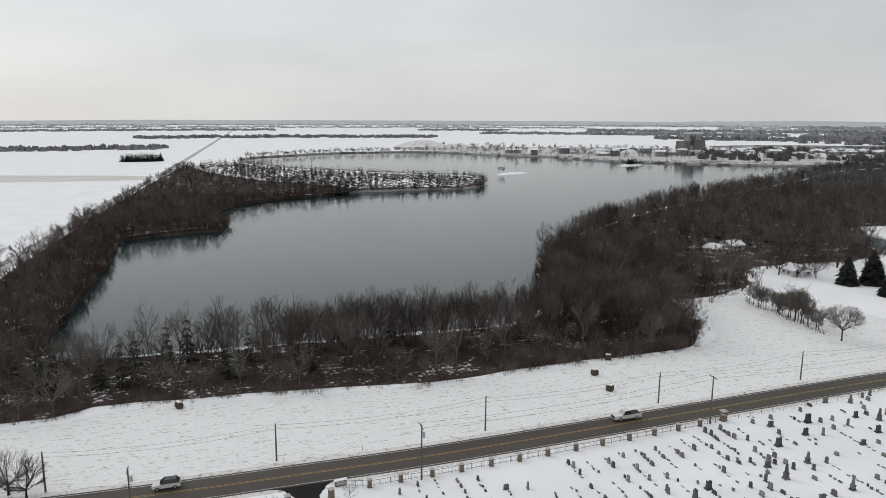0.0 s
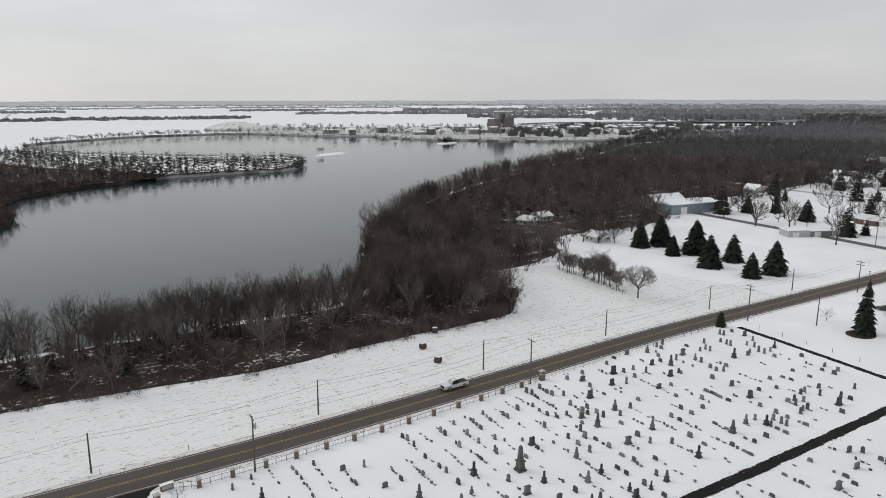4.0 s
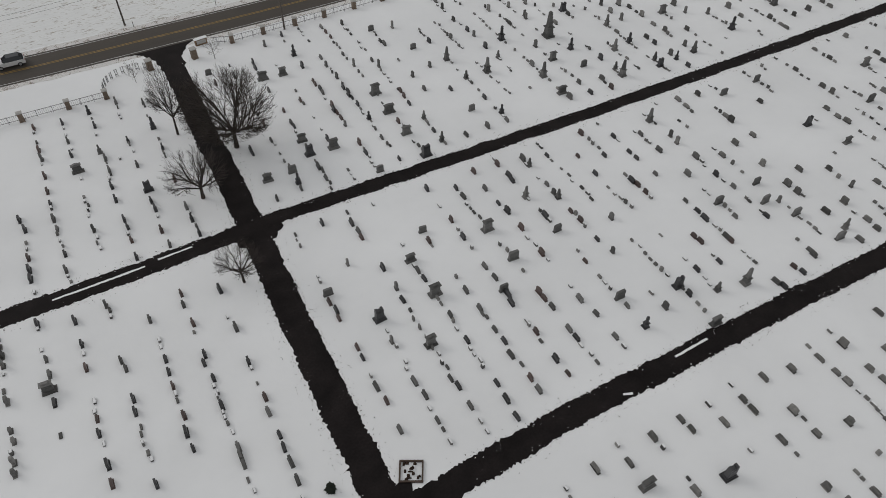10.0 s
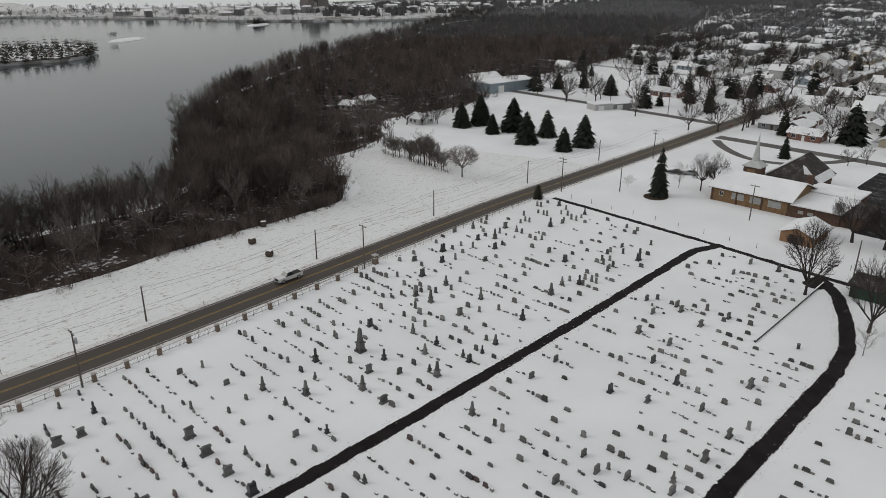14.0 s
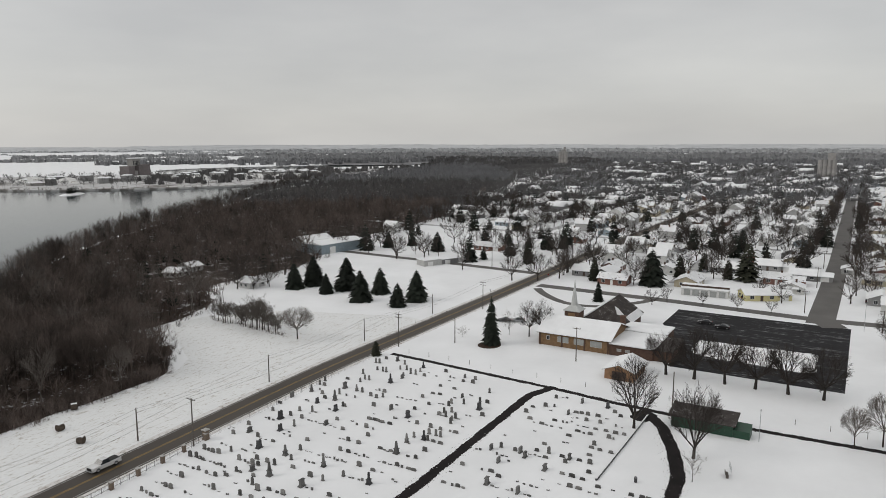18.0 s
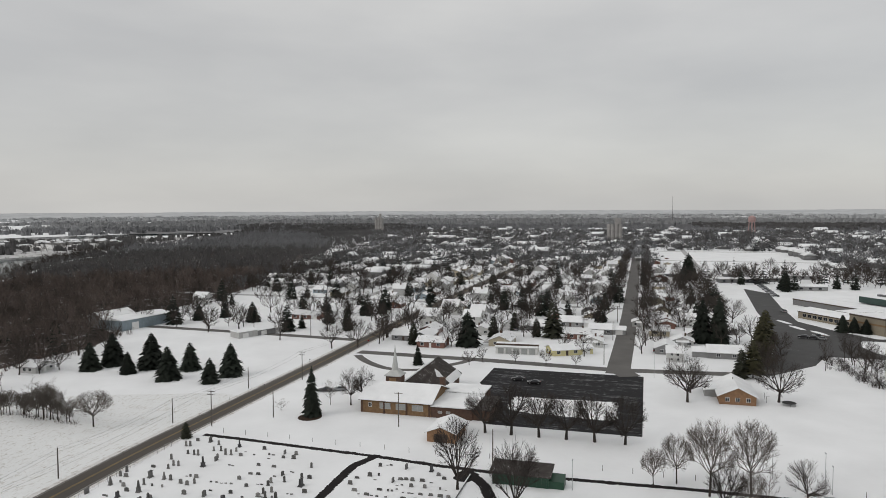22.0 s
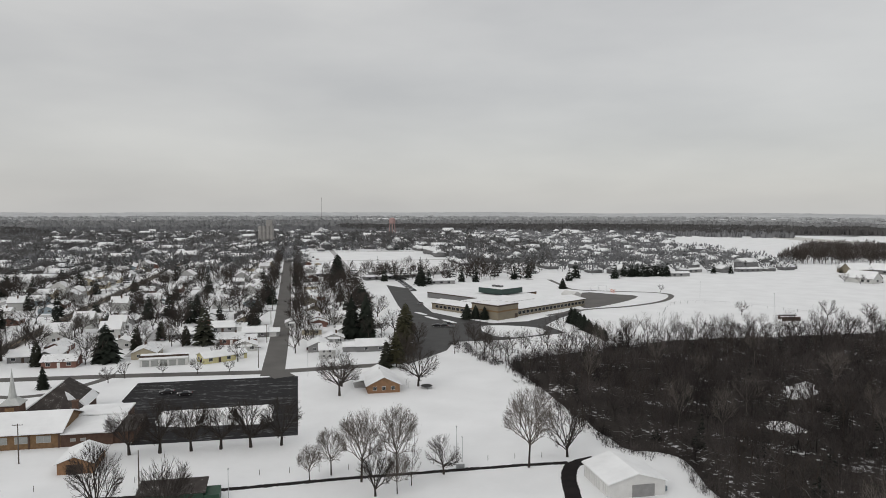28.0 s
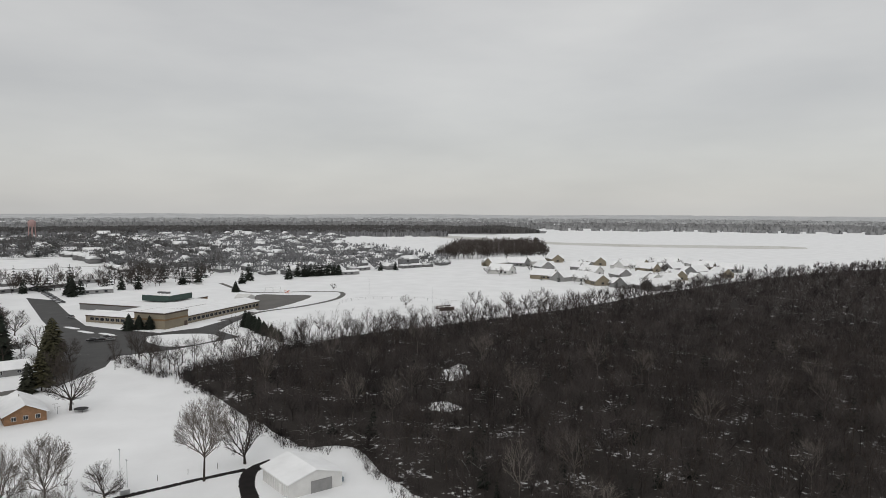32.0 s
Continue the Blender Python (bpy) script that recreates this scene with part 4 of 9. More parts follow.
front = [(8 + i * 3.6 + r.uniform(-1.5, 1.5), 176 + r.uniform(-6, 6), r.uniform(0.8, 1.1), r.uniform(0.85, 1.15)) for i in range(25)]
scatter("bare_trees", FAN, front, BARK, "tall fan-shaped leafless trees along the lake", "trees")
# straight trunks that show between the crowns, and snow-dusted limbs lying in the brush
POLEWOOD = [as_arrays(*bare_tree(170 + s, 16, 4.5, 6, 4, 3, first=0.5, sweep=1.0, thick=0.0095, sides=4, width=0.04, light=True)) for s in range(4)]
scatter("bare_trees", POLEWOOD, [p for p in spread(SOUTH_WOOD, 8.5, 51, far=330, small=0.7, big=1.1) if noise.noise(Vector((p[0], p[1], 4)) * 0.02) > -0.1], BARK, "straight slender trunks standing in a dark wood", "trees")
scatter("bare_trees", POLEWOOD, spread(EAST_WOOD, 11, 52, (YARD,), far=330, small=0.8, big=1.15), BARK, "straight slender trunks standing in a brown wood", "trees")


def windfall(seed):
    """Bent dead limbs lying about."""
    rr = random.Random(seed)
    g = Geo()
    for i in range(5):
        a = rr.uniform(0, 6.28)
        p = Vector((rr.uniform(-1.5, 1.5), rr.uniform(-1.5, 1.5), rr.uniform(0.2, 2.2)))
        for k in range(3):
            d = Vector((math.cos(a), math.sin(a), rr.uniform(-0.25, 0.45))) * rr.uniform(0.7, 1.5)
            g.tube(p, p + d, 0.05 - 0.013 * k, 0.037 - 0.013 * k, 3, caps=False)
            p = p + d
            a += rr.uniform(-0.8, 0.8)
    return as_arrays(g)


WINDFALL = [windfall(s) for s in range(6)]
DUSTED = material("snow_dusted_wood", (0.27, 0.265, 0.26), 0.9, 0.3, 1.0, 0.0, spec=0.2)
for nm, poly, gap, keep, hz in (("south", SOUTH_WOOD, 27, (CLEAR_A, CLEAR_B), 1.6), ("east", EAST_WOOD, 26, (YARD,), 2.4), ("belt", BELT, 14, (), 0.8)):
    scatter("windfall", WINDFALL, spread(poly, gap, 53, keep, far=330, small=0.7 * min(1.4, hz), big=1.3 * min(1.4, hz)), DUSTED, "snow-dusted dead limbs lying in brown brush", "dead wood")
lobe = [(60 + 66 * t + r.uniform(-2, 2), 150.5 + 1.5 * t + 22 * max(0, t - 0.78) * 4 * t + r.uniform(-1, 5), r.uniform(0.8, 1.2), r.uniform(0.7, 1.3)) for t in np.linspace(0, 1, 190)]
scatter("undergrowth", BRUSH, [p for p in lobe if inside(p[0], p[1], BELT)], WOOD_TWIG, "dense brown thicket at the corner of the field", "undergrowth")
# thickets along the open edges of the woods
def fringe(poly, gap, keep, wide, small, big):
    out = []
    for (x0, y0), (x1, y1) in zip(poly, poly[1:]):
        for i in range(max(1, int(math.hypot(x1 - x0, y1 - y0) / gap))):
            t = r.random()
            x, y = x0 + (x1 - x0) * t + r.gauss(0, wide), y0 + (y1 - y0) * t + r.gauss(0, wide)
            if keep(x, y):
                out.append((x, y, r.uniform(small, big), r.uniform(small * 0.7, big)))
    return out


scatter("undergrowth", BRUSH, fringe(SOUTH_WOOD, 0.55, lambda x, y: y > -150 and x > 70 and not (x < 152 and y > -80), 1.6, 0.35, 1.0), DARK_TWIG, "brown brush straggling out of a dark wood into snow", "undergrowth")
scatter("undergrowth", BRUSH, fringe(BELT, 0.9, lambda x, y: y < 200 and (y < 158 or x > 100), 1.2, 0.3, 0.8), WOOD_TWIG, "brown brush straggling into a snowy field", "undergrowth")
scatter("undergrowth", BRUSH_FAR, fringe(EAST_WOOD, 1.6, lambda x, y: 100 < x < 560 and y < 330 and not inside(x, y, lake_edge), 3.0, 0.5, 1.2), WOOD_TWIG, "brown brush along the edge of a lakeside wood", "undergrowth")
scatter("undergrowth", BRUSH, [(258 + 46 * t + r.uniform(-1.5, 1.5), -74 + 6 * t + r.gauss(0, 2.2), r.uniform(0.5, 0.9), r.uniform(0.3, 0.9)) for t in np.linspace(0, 1, 90)], DARK_TWIG, "low brown brush between open snow and the school drive", "undergrowth")
scatter("bare_trees", FAN, [(258 + 44 * t + r.uniform(-2, 2), -76 + 6 * t + r.uniform(-6, 3), r.uniform(0.6, 0.9), r.uniform(0.45, 0.9)) for t in np.linspace(0, 1, 16)], TWIG, "slender leafless trees beside the school drive", "trees")
# brush that hangs over the shore
hang = []
for (x0, y0), (x1, y1) in zip(lake_edge, lake_edge[1:]):
    ln = math.hypot(x1 - x0, y1 - y0)
    for i in range(max(1, int(ln / (1.5 if y0 < 600 and x0 < 130 else 3.5 if y0 < 600 else 7.0)))):
        t = r.random()
        hang.append((x0 + (x1 - x0) * t + r.uniform(-2.5, 2.5), y0 + (y1 - y0) * t + r.uniform(-2, 2), r.uniform(0.6, 1.1), r.uniform(0.5, 1.5)))
scatter("shore_brush", BRUSH_FAR, hang, BRUSH_BROWN, "brown leafless brush hanging over the lake shore", "undergrowth")
# pale-barked trees here and there
scatter("bare_trees", FINE, spread(SOUTH_WOOD, 34, 25, (CLEAR_A, CLEAR_B), far=300, small=0.75, big=1.1), PALE_TWIG, "pale-barked leafless trees in a dark wood", "trees")
scatter("bare_trees", FINE, spread(BELT, 13, 26, small=0.6, big=1.1), PALE_TWIG, "pale-barked leafless trees in a lakeside belt", "trees")
scatter("bare_trees", FINE, spread(EAST_WOOD, 17, 27, (YARD,), far=330, small=0.8, big=1.2), PALE_TWIG, "pale-barked leafless trees in a brown wood", "trees")


# far woods in bands to the horizon; paler twig colours stand in for haze
def canopy(seed, w, h, n):
    """A clump of treetops: upright blades of uneven height."""
    rr = random.Random(seed)
    g = Geo()
    for i in range(n):
        a, q = rr.uniform(0, 6.28), rr.random() ** 0.5 * w / 2
        p = Vector((math.cos(a) * q, math.sin(a) * q, 0))
        t = Vector((math.cos(a + 1.6), math.sin(a + 1.6), 0)) * w * rr.uniform(0.10, 0.2)
        top = h * rr.uniform(0.65, 1.05)
        lean = Vector((rr.uniform(-1, 1), rr.uniform(-1, 1), 0)) * w * 0.05
        g.add([p - t, p + t, p + t * 0.7 + lean + Vector((0, 0, top * 0.75)), p + lean + Vector((0, 0, top)), p - t * 0.7 + lean + Vector((0, 0, top * 0.7))], [(0, 1, 2, 3, 4)])
    return as_arrays(g)


CANOPY = [canopy(s, 14, 11, 16) for s in range(6)]
# two more steps of haze painted into twig colour, palest at the horizon
HAZE_TWIG = material("paler_hazed_twigs", (0.30, 0.305, 0.31), 0.95, 0.15, 0.01, 0.0, spec=0.1)
DIM_TWIG = material("palest_hazed_twigs", (0.46, 0.47, 0.48), 0.95, 0.12, 0.01, 0.0, spec=0.1)
def arc(d, a0, a1, n=24):
    return [(d * math.cos(radians(a0 + (a1 - a0) * i / n)), d * math.sin(radians(a0 + (a1 - a0) * i / n))) for i in range(n + 1)]


CLEARINGS = [(-30, 2300, 5, 90), (-14, 2600, 4, 120), (2, 2500, 3, 90), (14, 3100, 5, 160), (-46, 2900, 7, 200), (28, 2500, 5, 110), (40, 2900, 6, 200), (-6, 3700, 8, 220), (22, 4000, 7, 260), (-36, 3900, 9, 300), (48, 3700, 6, 220)]
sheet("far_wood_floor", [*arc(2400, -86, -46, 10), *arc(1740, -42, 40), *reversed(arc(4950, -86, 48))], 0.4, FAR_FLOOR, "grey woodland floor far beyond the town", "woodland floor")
for a, d, w, h in CLEARINGS:
    sheet("far_clearing", rounded([(d * math.cos(radians(a)), d * math.sin(radians(a))), *arc(d + h * 0.4, a + w * 0.5, a + w * 0.6, 1), *arc(d + h, a, a - w * 0.2, 1), *arc(d + h * 0.5, a - w * 0.6, a - w * 0.7, 1)], 3), 0.9, SNOW, "snowy field among far woods", "field")
# low wooded rise, added to lift the skyline; haze mixed into its colour
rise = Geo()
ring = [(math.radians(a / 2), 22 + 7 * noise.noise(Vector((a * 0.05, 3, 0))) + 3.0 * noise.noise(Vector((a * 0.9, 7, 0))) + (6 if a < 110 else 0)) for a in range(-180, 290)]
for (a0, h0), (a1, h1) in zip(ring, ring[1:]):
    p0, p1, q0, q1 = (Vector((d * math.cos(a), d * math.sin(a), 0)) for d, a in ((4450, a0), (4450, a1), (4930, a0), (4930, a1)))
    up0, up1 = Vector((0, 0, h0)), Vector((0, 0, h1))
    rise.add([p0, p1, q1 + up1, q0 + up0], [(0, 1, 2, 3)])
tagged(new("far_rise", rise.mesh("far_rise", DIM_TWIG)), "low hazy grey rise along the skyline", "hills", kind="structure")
r = random.Random(77)
near_far, mid_far, last_far = [], [], []
# distance from the plan's origin, how much of the arc is wooded, depth of the band
for d, share, depth in ((1350, 0.30, 70), (1620, 0.55, 90), (1950, 0.70, 120), (2350, 0.75, 140), (2850, 0.8, 180), (3450, 0.85, 220), (4150, 0.9, 260), (4650, 0.95, 200)):
    east = d * 0.22
    a = -86.0
    while a < 125:
        x, y = d * math.cos(radians(a)), d * math.sin(radians(a))
        west = a > 62
        solid = -86 < a < 47 + 16 * noise.noise(Vector((d * 0.003, 1, 4))) and d > 1700
        cover = noise.noise(Vector((x, y, d)) * 0.0016) * 0.9 + 0.5
        if (cover < share * (0.55 if west and d < 3000 else 1.0) or solid and cover < 1.12) and not (a < -38 and d < 2100) and not (d < 1500 and -5 < a < 24):
            for k in range(3 if solid and d < 3000 else 2 if d < 3000 or solid else 1):
                q = d + r.uniform(-0.5, 0.5) * (east if solid else depth)
                s = r.uniform(0.9, 1.3) * (1.6 if d > 2200 else 1) * (1.6 if d > 3200 else 1)
                px, py = q * math.cos(radians(a)), q * math.sin(radians(a))
                if not inside(px, py, lake_edge) and not inside(px, py, far_edge) and not any(abs(a - ca) < cw * 0.6 and cd < q < cd + ch for ca, cd, cw, ch in CLEARINGS):
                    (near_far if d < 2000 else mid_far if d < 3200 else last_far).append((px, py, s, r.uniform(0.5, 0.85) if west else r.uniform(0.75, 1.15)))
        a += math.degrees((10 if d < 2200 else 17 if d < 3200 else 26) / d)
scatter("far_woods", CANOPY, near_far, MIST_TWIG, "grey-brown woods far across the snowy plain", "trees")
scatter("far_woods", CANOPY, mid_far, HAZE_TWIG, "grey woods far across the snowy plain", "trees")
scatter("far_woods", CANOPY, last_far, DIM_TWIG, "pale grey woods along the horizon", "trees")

# woods beyond the town, the sports field and the lake's end
WOOD_END = [(760, 372), (1020, 455), (1320, 520), (1650, 520), (1400, 640), (1280, 640), (950, 448)]
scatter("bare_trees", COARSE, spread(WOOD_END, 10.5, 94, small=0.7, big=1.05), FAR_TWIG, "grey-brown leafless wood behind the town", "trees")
BEYOND = [(1780, -120), (1720, -420), (1600, -760), (1440, -1020), (1300, -1330), (1700, -1560), (2150, -900), (2200, -120)]
LAKE_END = [(1240, 700), (1400, 620), (1650, 520), (2000, 700), (2000, 1100), (1800, 1150), (1500, 900), (1330, 860)]
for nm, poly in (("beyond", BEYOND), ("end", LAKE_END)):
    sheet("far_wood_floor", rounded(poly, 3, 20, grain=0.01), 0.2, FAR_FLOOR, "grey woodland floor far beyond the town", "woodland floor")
SHORE_FAR = [(600, 830), (790, 730), (1000, 655), (1230, 690), (1330, 870), (1120, 1030), (900, 1090), (700, 1020)]
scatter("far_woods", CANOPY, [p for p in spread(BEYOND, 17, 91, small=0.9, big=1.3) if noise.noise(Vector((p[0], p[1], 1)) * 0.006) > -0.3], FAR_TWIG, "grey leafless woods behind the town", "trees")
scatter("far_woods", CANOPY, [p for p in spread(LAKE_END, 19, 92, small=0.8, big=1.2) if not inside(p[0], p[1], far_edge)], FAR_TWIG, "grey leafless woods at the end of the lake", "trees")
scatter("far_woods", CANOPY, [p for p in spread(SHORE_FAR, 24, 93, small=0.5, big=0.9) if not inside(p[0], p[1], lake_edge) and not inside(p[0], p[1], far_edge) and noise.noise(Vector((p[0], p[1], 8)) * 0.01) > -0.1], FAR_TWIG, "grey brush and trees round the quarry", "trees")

# ---- cemetery ----
def rounded_top(w, h, kind):
    """The face of a headstone, across and up."""
    a, k = w / 2, []
    if kind == 0:      # low arch
        k = [(-a + w * i / 8, h * (0.86 + 0.14 * math.sin(math.pi * i / 8))) for i in range(9)]
    elif kind == 1:    # flat with cut corners
        k = [(-a, h * 0.9), (-a * 0.85, h), (a * 0.85, h), (a, h * 0.9)]
    elif kind == 2:    # serpentine
        k = [(-a, h * 0.84), (-a * 0.8, h * 0.9), (-a * 0.55, h * 0.88), (-a * 0.25, h * 0.97), (0, h), (a * 0.25, h * 0.97), (a * 0.55, h * 0.88), (a * 0.8, h * 0.9), (a, h * 0.84)]
    elif kind == 3:    # peaked
        k = [(-a, h * 0.82), (0, h), (a, h * 0.82)]
    else:              # round-shouldered slab
        k = [(-a, h * 0.8)] + [(-a * math.cos(math.pi * i / 6), h * (0.8 + 0.2 * math.sin(math.pi * i / 6))) for i in range(1, 6)] + [(a, h * 0.8)]
    return [(a, 0), *reversed(k), (-a, 0)]


def headstone(kind, w, h, d, mat, label):
    """A tablet on a wider base; its face looks along x."""
    ob = thing("headstone", label, "headstone", group="headstones in the cemetery")
    part("base", Geo().frustum(0, 0, -0.05, h * 0.13, d + 0.2, w + 0.2, d + 0.15, w + 0.15), mat, ob)
    part("tablet", Geo().prism([(y, z + h * 0.13) for y, z in rounded_top(w, h * 0.87, kind)], -d / 2, d / 2), mat, ob)
    return ob


def monument(w, h, d, mat, label, cap=0):
    ob = thing("monument", label, "monument", group="family monuments in the cemetery")
    part("base", Geo().frustum(0, 0, -0.05, h * 0.09, d + 0.5, w + 0.5).frustum(0, 0, h * 0.09, h * 0.22, d + 0.25, w + 0.25, d + 0.15, w + 0.15), mat, ob)
    part("die", Geo().frustum(0, 0, h * 0.22, h * 0.8, d, w, d * 0.9, w * 0.9), mat, ob)
    g = Geo()
    if cap == 0:
        g.frustum(0, 0, h * 0.8, h * 0.87, d + 0.22, w + 0.22).prism([(w * 0.55, h * 0.87), (0, h), (-w * 0.55, h * 0.87)], -d * 0.5, d * 0.5)
    elif cap == 1:
        g.frustum(0, 0, h * 0.8, h * 0.9, d + 0.12, w + 0.12, d + 0.25, w + 0.25).frustum(0, 0, h * 0.9, h, d * 0.8, w * 0.8, d * 0.5, w * 0.6)
    else:
        for s in (-1, 1):
            g.frustum(0, s * w * 0.33, h * 0.8, h, d * 0.85, w * 0.3, d * 0.8, w * 0.26)
        g.frustum(0, 0, h * 0.8, h * 0.92, d * 0.7, w * 0.4)
    part("cap", g, mat, ob)
    return ob


def obelisk(h, w, mat, label, urn=False):
    ob = thing("obelisk", label, "obelisk", group="obelisks in the cemetery")
    part("base", Geo().frustum(0, 0, -0.05, h * 0.06, w * 1.9, w * 1.9).frustum(0, 0, h * 0.06, h * 0.15, w * 1.5, w * 1.5, w * 1.4, w * 1.4), mat, ob)
    part("pedestal", Geo().frustum(0, 0, h * 0.15, h * 0.36, w * 1.3, w * 1.3, w * 1.2, w * 1.2).frustum(0, 0, h * 0.36, h * 0.4, w * 1.6, w * 1.6), mat, ob)
    if urn:
        part("shaft", Geo().lathe(0, 0, [(w * 0.5, h * 0.4), (w * 0.42, h * 0.78), (w * 0.55, h * 0.8)], 10), mat, ob)
        part("urn", Geo().lathe(0, 0, [(w * 0.2, h * 0.8), (w * 0.42, h * 0.88), (w * 0.45, h * 0.93), (w * 0.2, h * 0.97), (w * 0.08, h)], 10), mat, ob)
    else:
        part("shaft", Geo().frustum(0, 0, h * 0.4, h * 0.94, w * 0.95, w * 0.95, w * 0.55, w * 0.55).frustum(0, 0, h * 0.94, h, w * 0.55, w * 0.55, 0.02, 0.02), mat, ob)
    return ob


HOLD = pose(0, 0, -400)
stone_set = {
    "M": [monument(1.3, 1.9, 0.6, GRANITE, "large grey granite monument with a stepped base, standing in snow", 1),
          monument(1.5, 1.7, 0.5, GRANITE, "broad grey granite monument with a peaked cap, standing in snow", 0),
          monument(1.2, 2.0, 0.7, DARK_GRANITE, "dark granite monument with twin pillars, standing in snow", 2),
          headstone(0, 1.35, 1.5, 0.35, GRANITE, "large arched grey granite headstone standing in snow"),
          headstone(1, 1.4, 1.4, 0.35, GRANITE, "large square grey granite headstone standing in snow")],
    "D": [headstone(1, 1.1, 0.85, 0.28, DARK_GRANITE, "dark polished granite headstone standing in snow"),
          headstone(2, 1.0, 0.95, 0.26, DARK_GRANITE, "dark granite headstone with a curved top, standing in snow"),
          headstone(0, 1.0, 0.9, 0.26, ROSE_GRANITE, "reddish granite headstone with an arched top, standing in snow"),
          headstone(2, 1.15, 0.9, 0.28, GRANITE, "grey granite headstone with a serpentine top, standing in snow")],
    "W": [headstone(1, 1.15, 0.62, 0.28, GRANITE, "low wide grey granite headstone standing in snow"),
          headstone(1, 1.0, 0.55, 0.26, DARK_GRANITE, "low wide dark granite headstone standing in snow"),
          headstone(2, 1.2, 0.7, 0.28, DARK_GRANITE, "low dark headstone with a curved top, standing in snow"),
          headstone(0, 0.95, 0.6, 0.26, ROSE_GRANITE, "low reddish granite headstone standing in snow"),
          headstone(0, 1.0, 0.65, 0.26, GRANITE, "low arched grey headstone standing in snow")],
    "P": [headstone(4, 0.62, 1.35, 0.24, MARBLE, "narrow pale weathered marble headstone standing in snow"),
          headstone(3, 0.7, 1.3, 0.3, GRANITE, "narrow peaked grey headstone standing in snow"),
          obelisk(1.8, 0.42, GRANITE, "short grey granite obelisk standing in snow"),
          headstone(0, 0.85, 1.15, 0.3, GRANITE, "arched grey granite headstone standing in snow"),
          obelisk(1.9, 0.42, DARK_GRANITE, "short dark granite column with an urn, standing in snow", True)],
    "O": [obelisk(3.0, 0.62, GRANITE, "tall grey granite obelisk on a stepped base, standing in snow"),
          obelisk(2.6, 0.6, DARK_GRANITE, "dark granite column topped by an urn, standing in snow", True),
          obelisk(2.4, 0.5, MARBLE, "pale weathered marble obelisk standing in snow")],
}
for kind in stone_set.values():
    for ob in kind:
        ob.matrix_basis = HOLD
r = random.Random(11)
taken = []
blocks = {"headstones": Geo(), "grave_markers": Geo(), "marker_snow": Geo()}
stone_count = [0]


def put_stone(kind, x, y, pick=None, s=None):
    obs = stone_set[kind]
    ob = obs[pick if pick is not None else r.randrange(len(obs))]
    s = s or (r.uniform(0.64, 0.88) if kind == "M" else r.uniform(0.72, 0.95))
    copy_thing(ob, pose(x, y, 0, 0, 0, r.choice((0, 180)) + (90 if kind == "M" else 0) + r.uniform(-4, 4)) @ Matrix.Diagonal((s, s, s * r.uniform(0.9, 1.1), 1)))


def joined_stone(x, y, w, h, d):
    """A far headstone: a low base and a tablet with a shaped top."""
    g = Geo().frustum(0, 0, -0.05, h * 0.12, d + 0.16, w + 0.16).prism([(a, z + h * 0.12) for a, z in rounded_top(w, h * 0.88, r.randrange(5))], -d / 2, d / 2)
    blocks["headstones"].add([(px + x, py + y, pz) for px, py, pz in g.v], g.f)


def low_marker(x, y):
    w, h, d = r.uniform(0.42, 0.72), r.uniform(0.12, 0.34), r.uniform(0.2, 0.32)
    if r.random() < 0.2:
        w, h = r.uniform(0.34, 0.5), r.uniform(0.4, 0.6)
    blocks["grave_markers"].frustum(x, y, -0.03, h, d, w, d * 0.85, w * 0.95)
    if r.random() < 0.6:
        blocks["marker_snow"].frustum(x + 0.03, y, h, h + r.uniform(0.03, 0.07), d * 0.9, w * 0.92, d * 0.5, w * 0.75)


def grave_row(x, low=(), wide=(), upright=(), slim=(), large=(), tall=()):
    """The stones of one row along y, by kind."""
    for y in low:
        low_marker(x + r.uniform(-0.2, 0.2), y)
        taken.append((x, y))
    for kind, ys in (("W", wide), ("D", upright), ("P", slim), ("M", large), ("O", tall)):
        for y in ys:
            px = x + r.uniform(-0.2, 0.2)
            taken.append((x, y))
            if kind in "MO":
                put_stone(kind, px, y)
            elif math.hypot(px, y) < 108 and stone_count[0] < 300:
                stone_count[0] += 1
                put_stone(kind, px, y)
            else:
                w, h = {"W": (r.uniform(0.8, 1.1), r.uniform(0.4, 0.65)), "D": (r.uniform(0.7, 1.0), r.uniform(0.7, 1.0)), "P": (r.uniform(0.4, 0.6), r.uniform(1.0, 1.5))}[kind]
                joined_stone(px, y, w, h, r.uniform(0.2, 0.3))


grave_row(-15.5, low=(64.6, 72, 73,), upright=(66.8, 68.3, 70.3, 75.4, 77.4,))
grave_row(-11.9, low=(64.4, 65.4, 70.5, 71.6, 72.9, 77.8, 87.4, 92.4, 94.9,), wide=(69.1, 73.8,), upright=(66.4, 75.7, 78.7, 81.3, 84.5, 90.5, 95.9,), slim=(88.3,))
grave_row(-8.1, low=(68.2, 69.2, 70.2, 74.5, 75.4, 76.4, 77.3, 78.2, 82, 88.9, 92.5, 94.1,), upright=(87.5, 90.7, 95.4,), slim=(71.5,), large=(83.6,))
grave_row(-4.6, low=(69.1, 80.3, 81.2, 83.8, 90.5, 94.7,), wide=(67.8,), upright=(64.7, 70.2, 71.7, 75.8, 78.6, 82.1, 84.7, 92.6,), slim=(86.3, 96.1,))
grave_row(-2.9, low=(83.8,))
grave_row(-0.9, low=(70.5, 84.6, 86.2, 93, 93.9, 95.7,), upright=(65, 67.8, 71.9, 73.5, 81.4, 87.1,), slim=(97,), large=(75.8,))
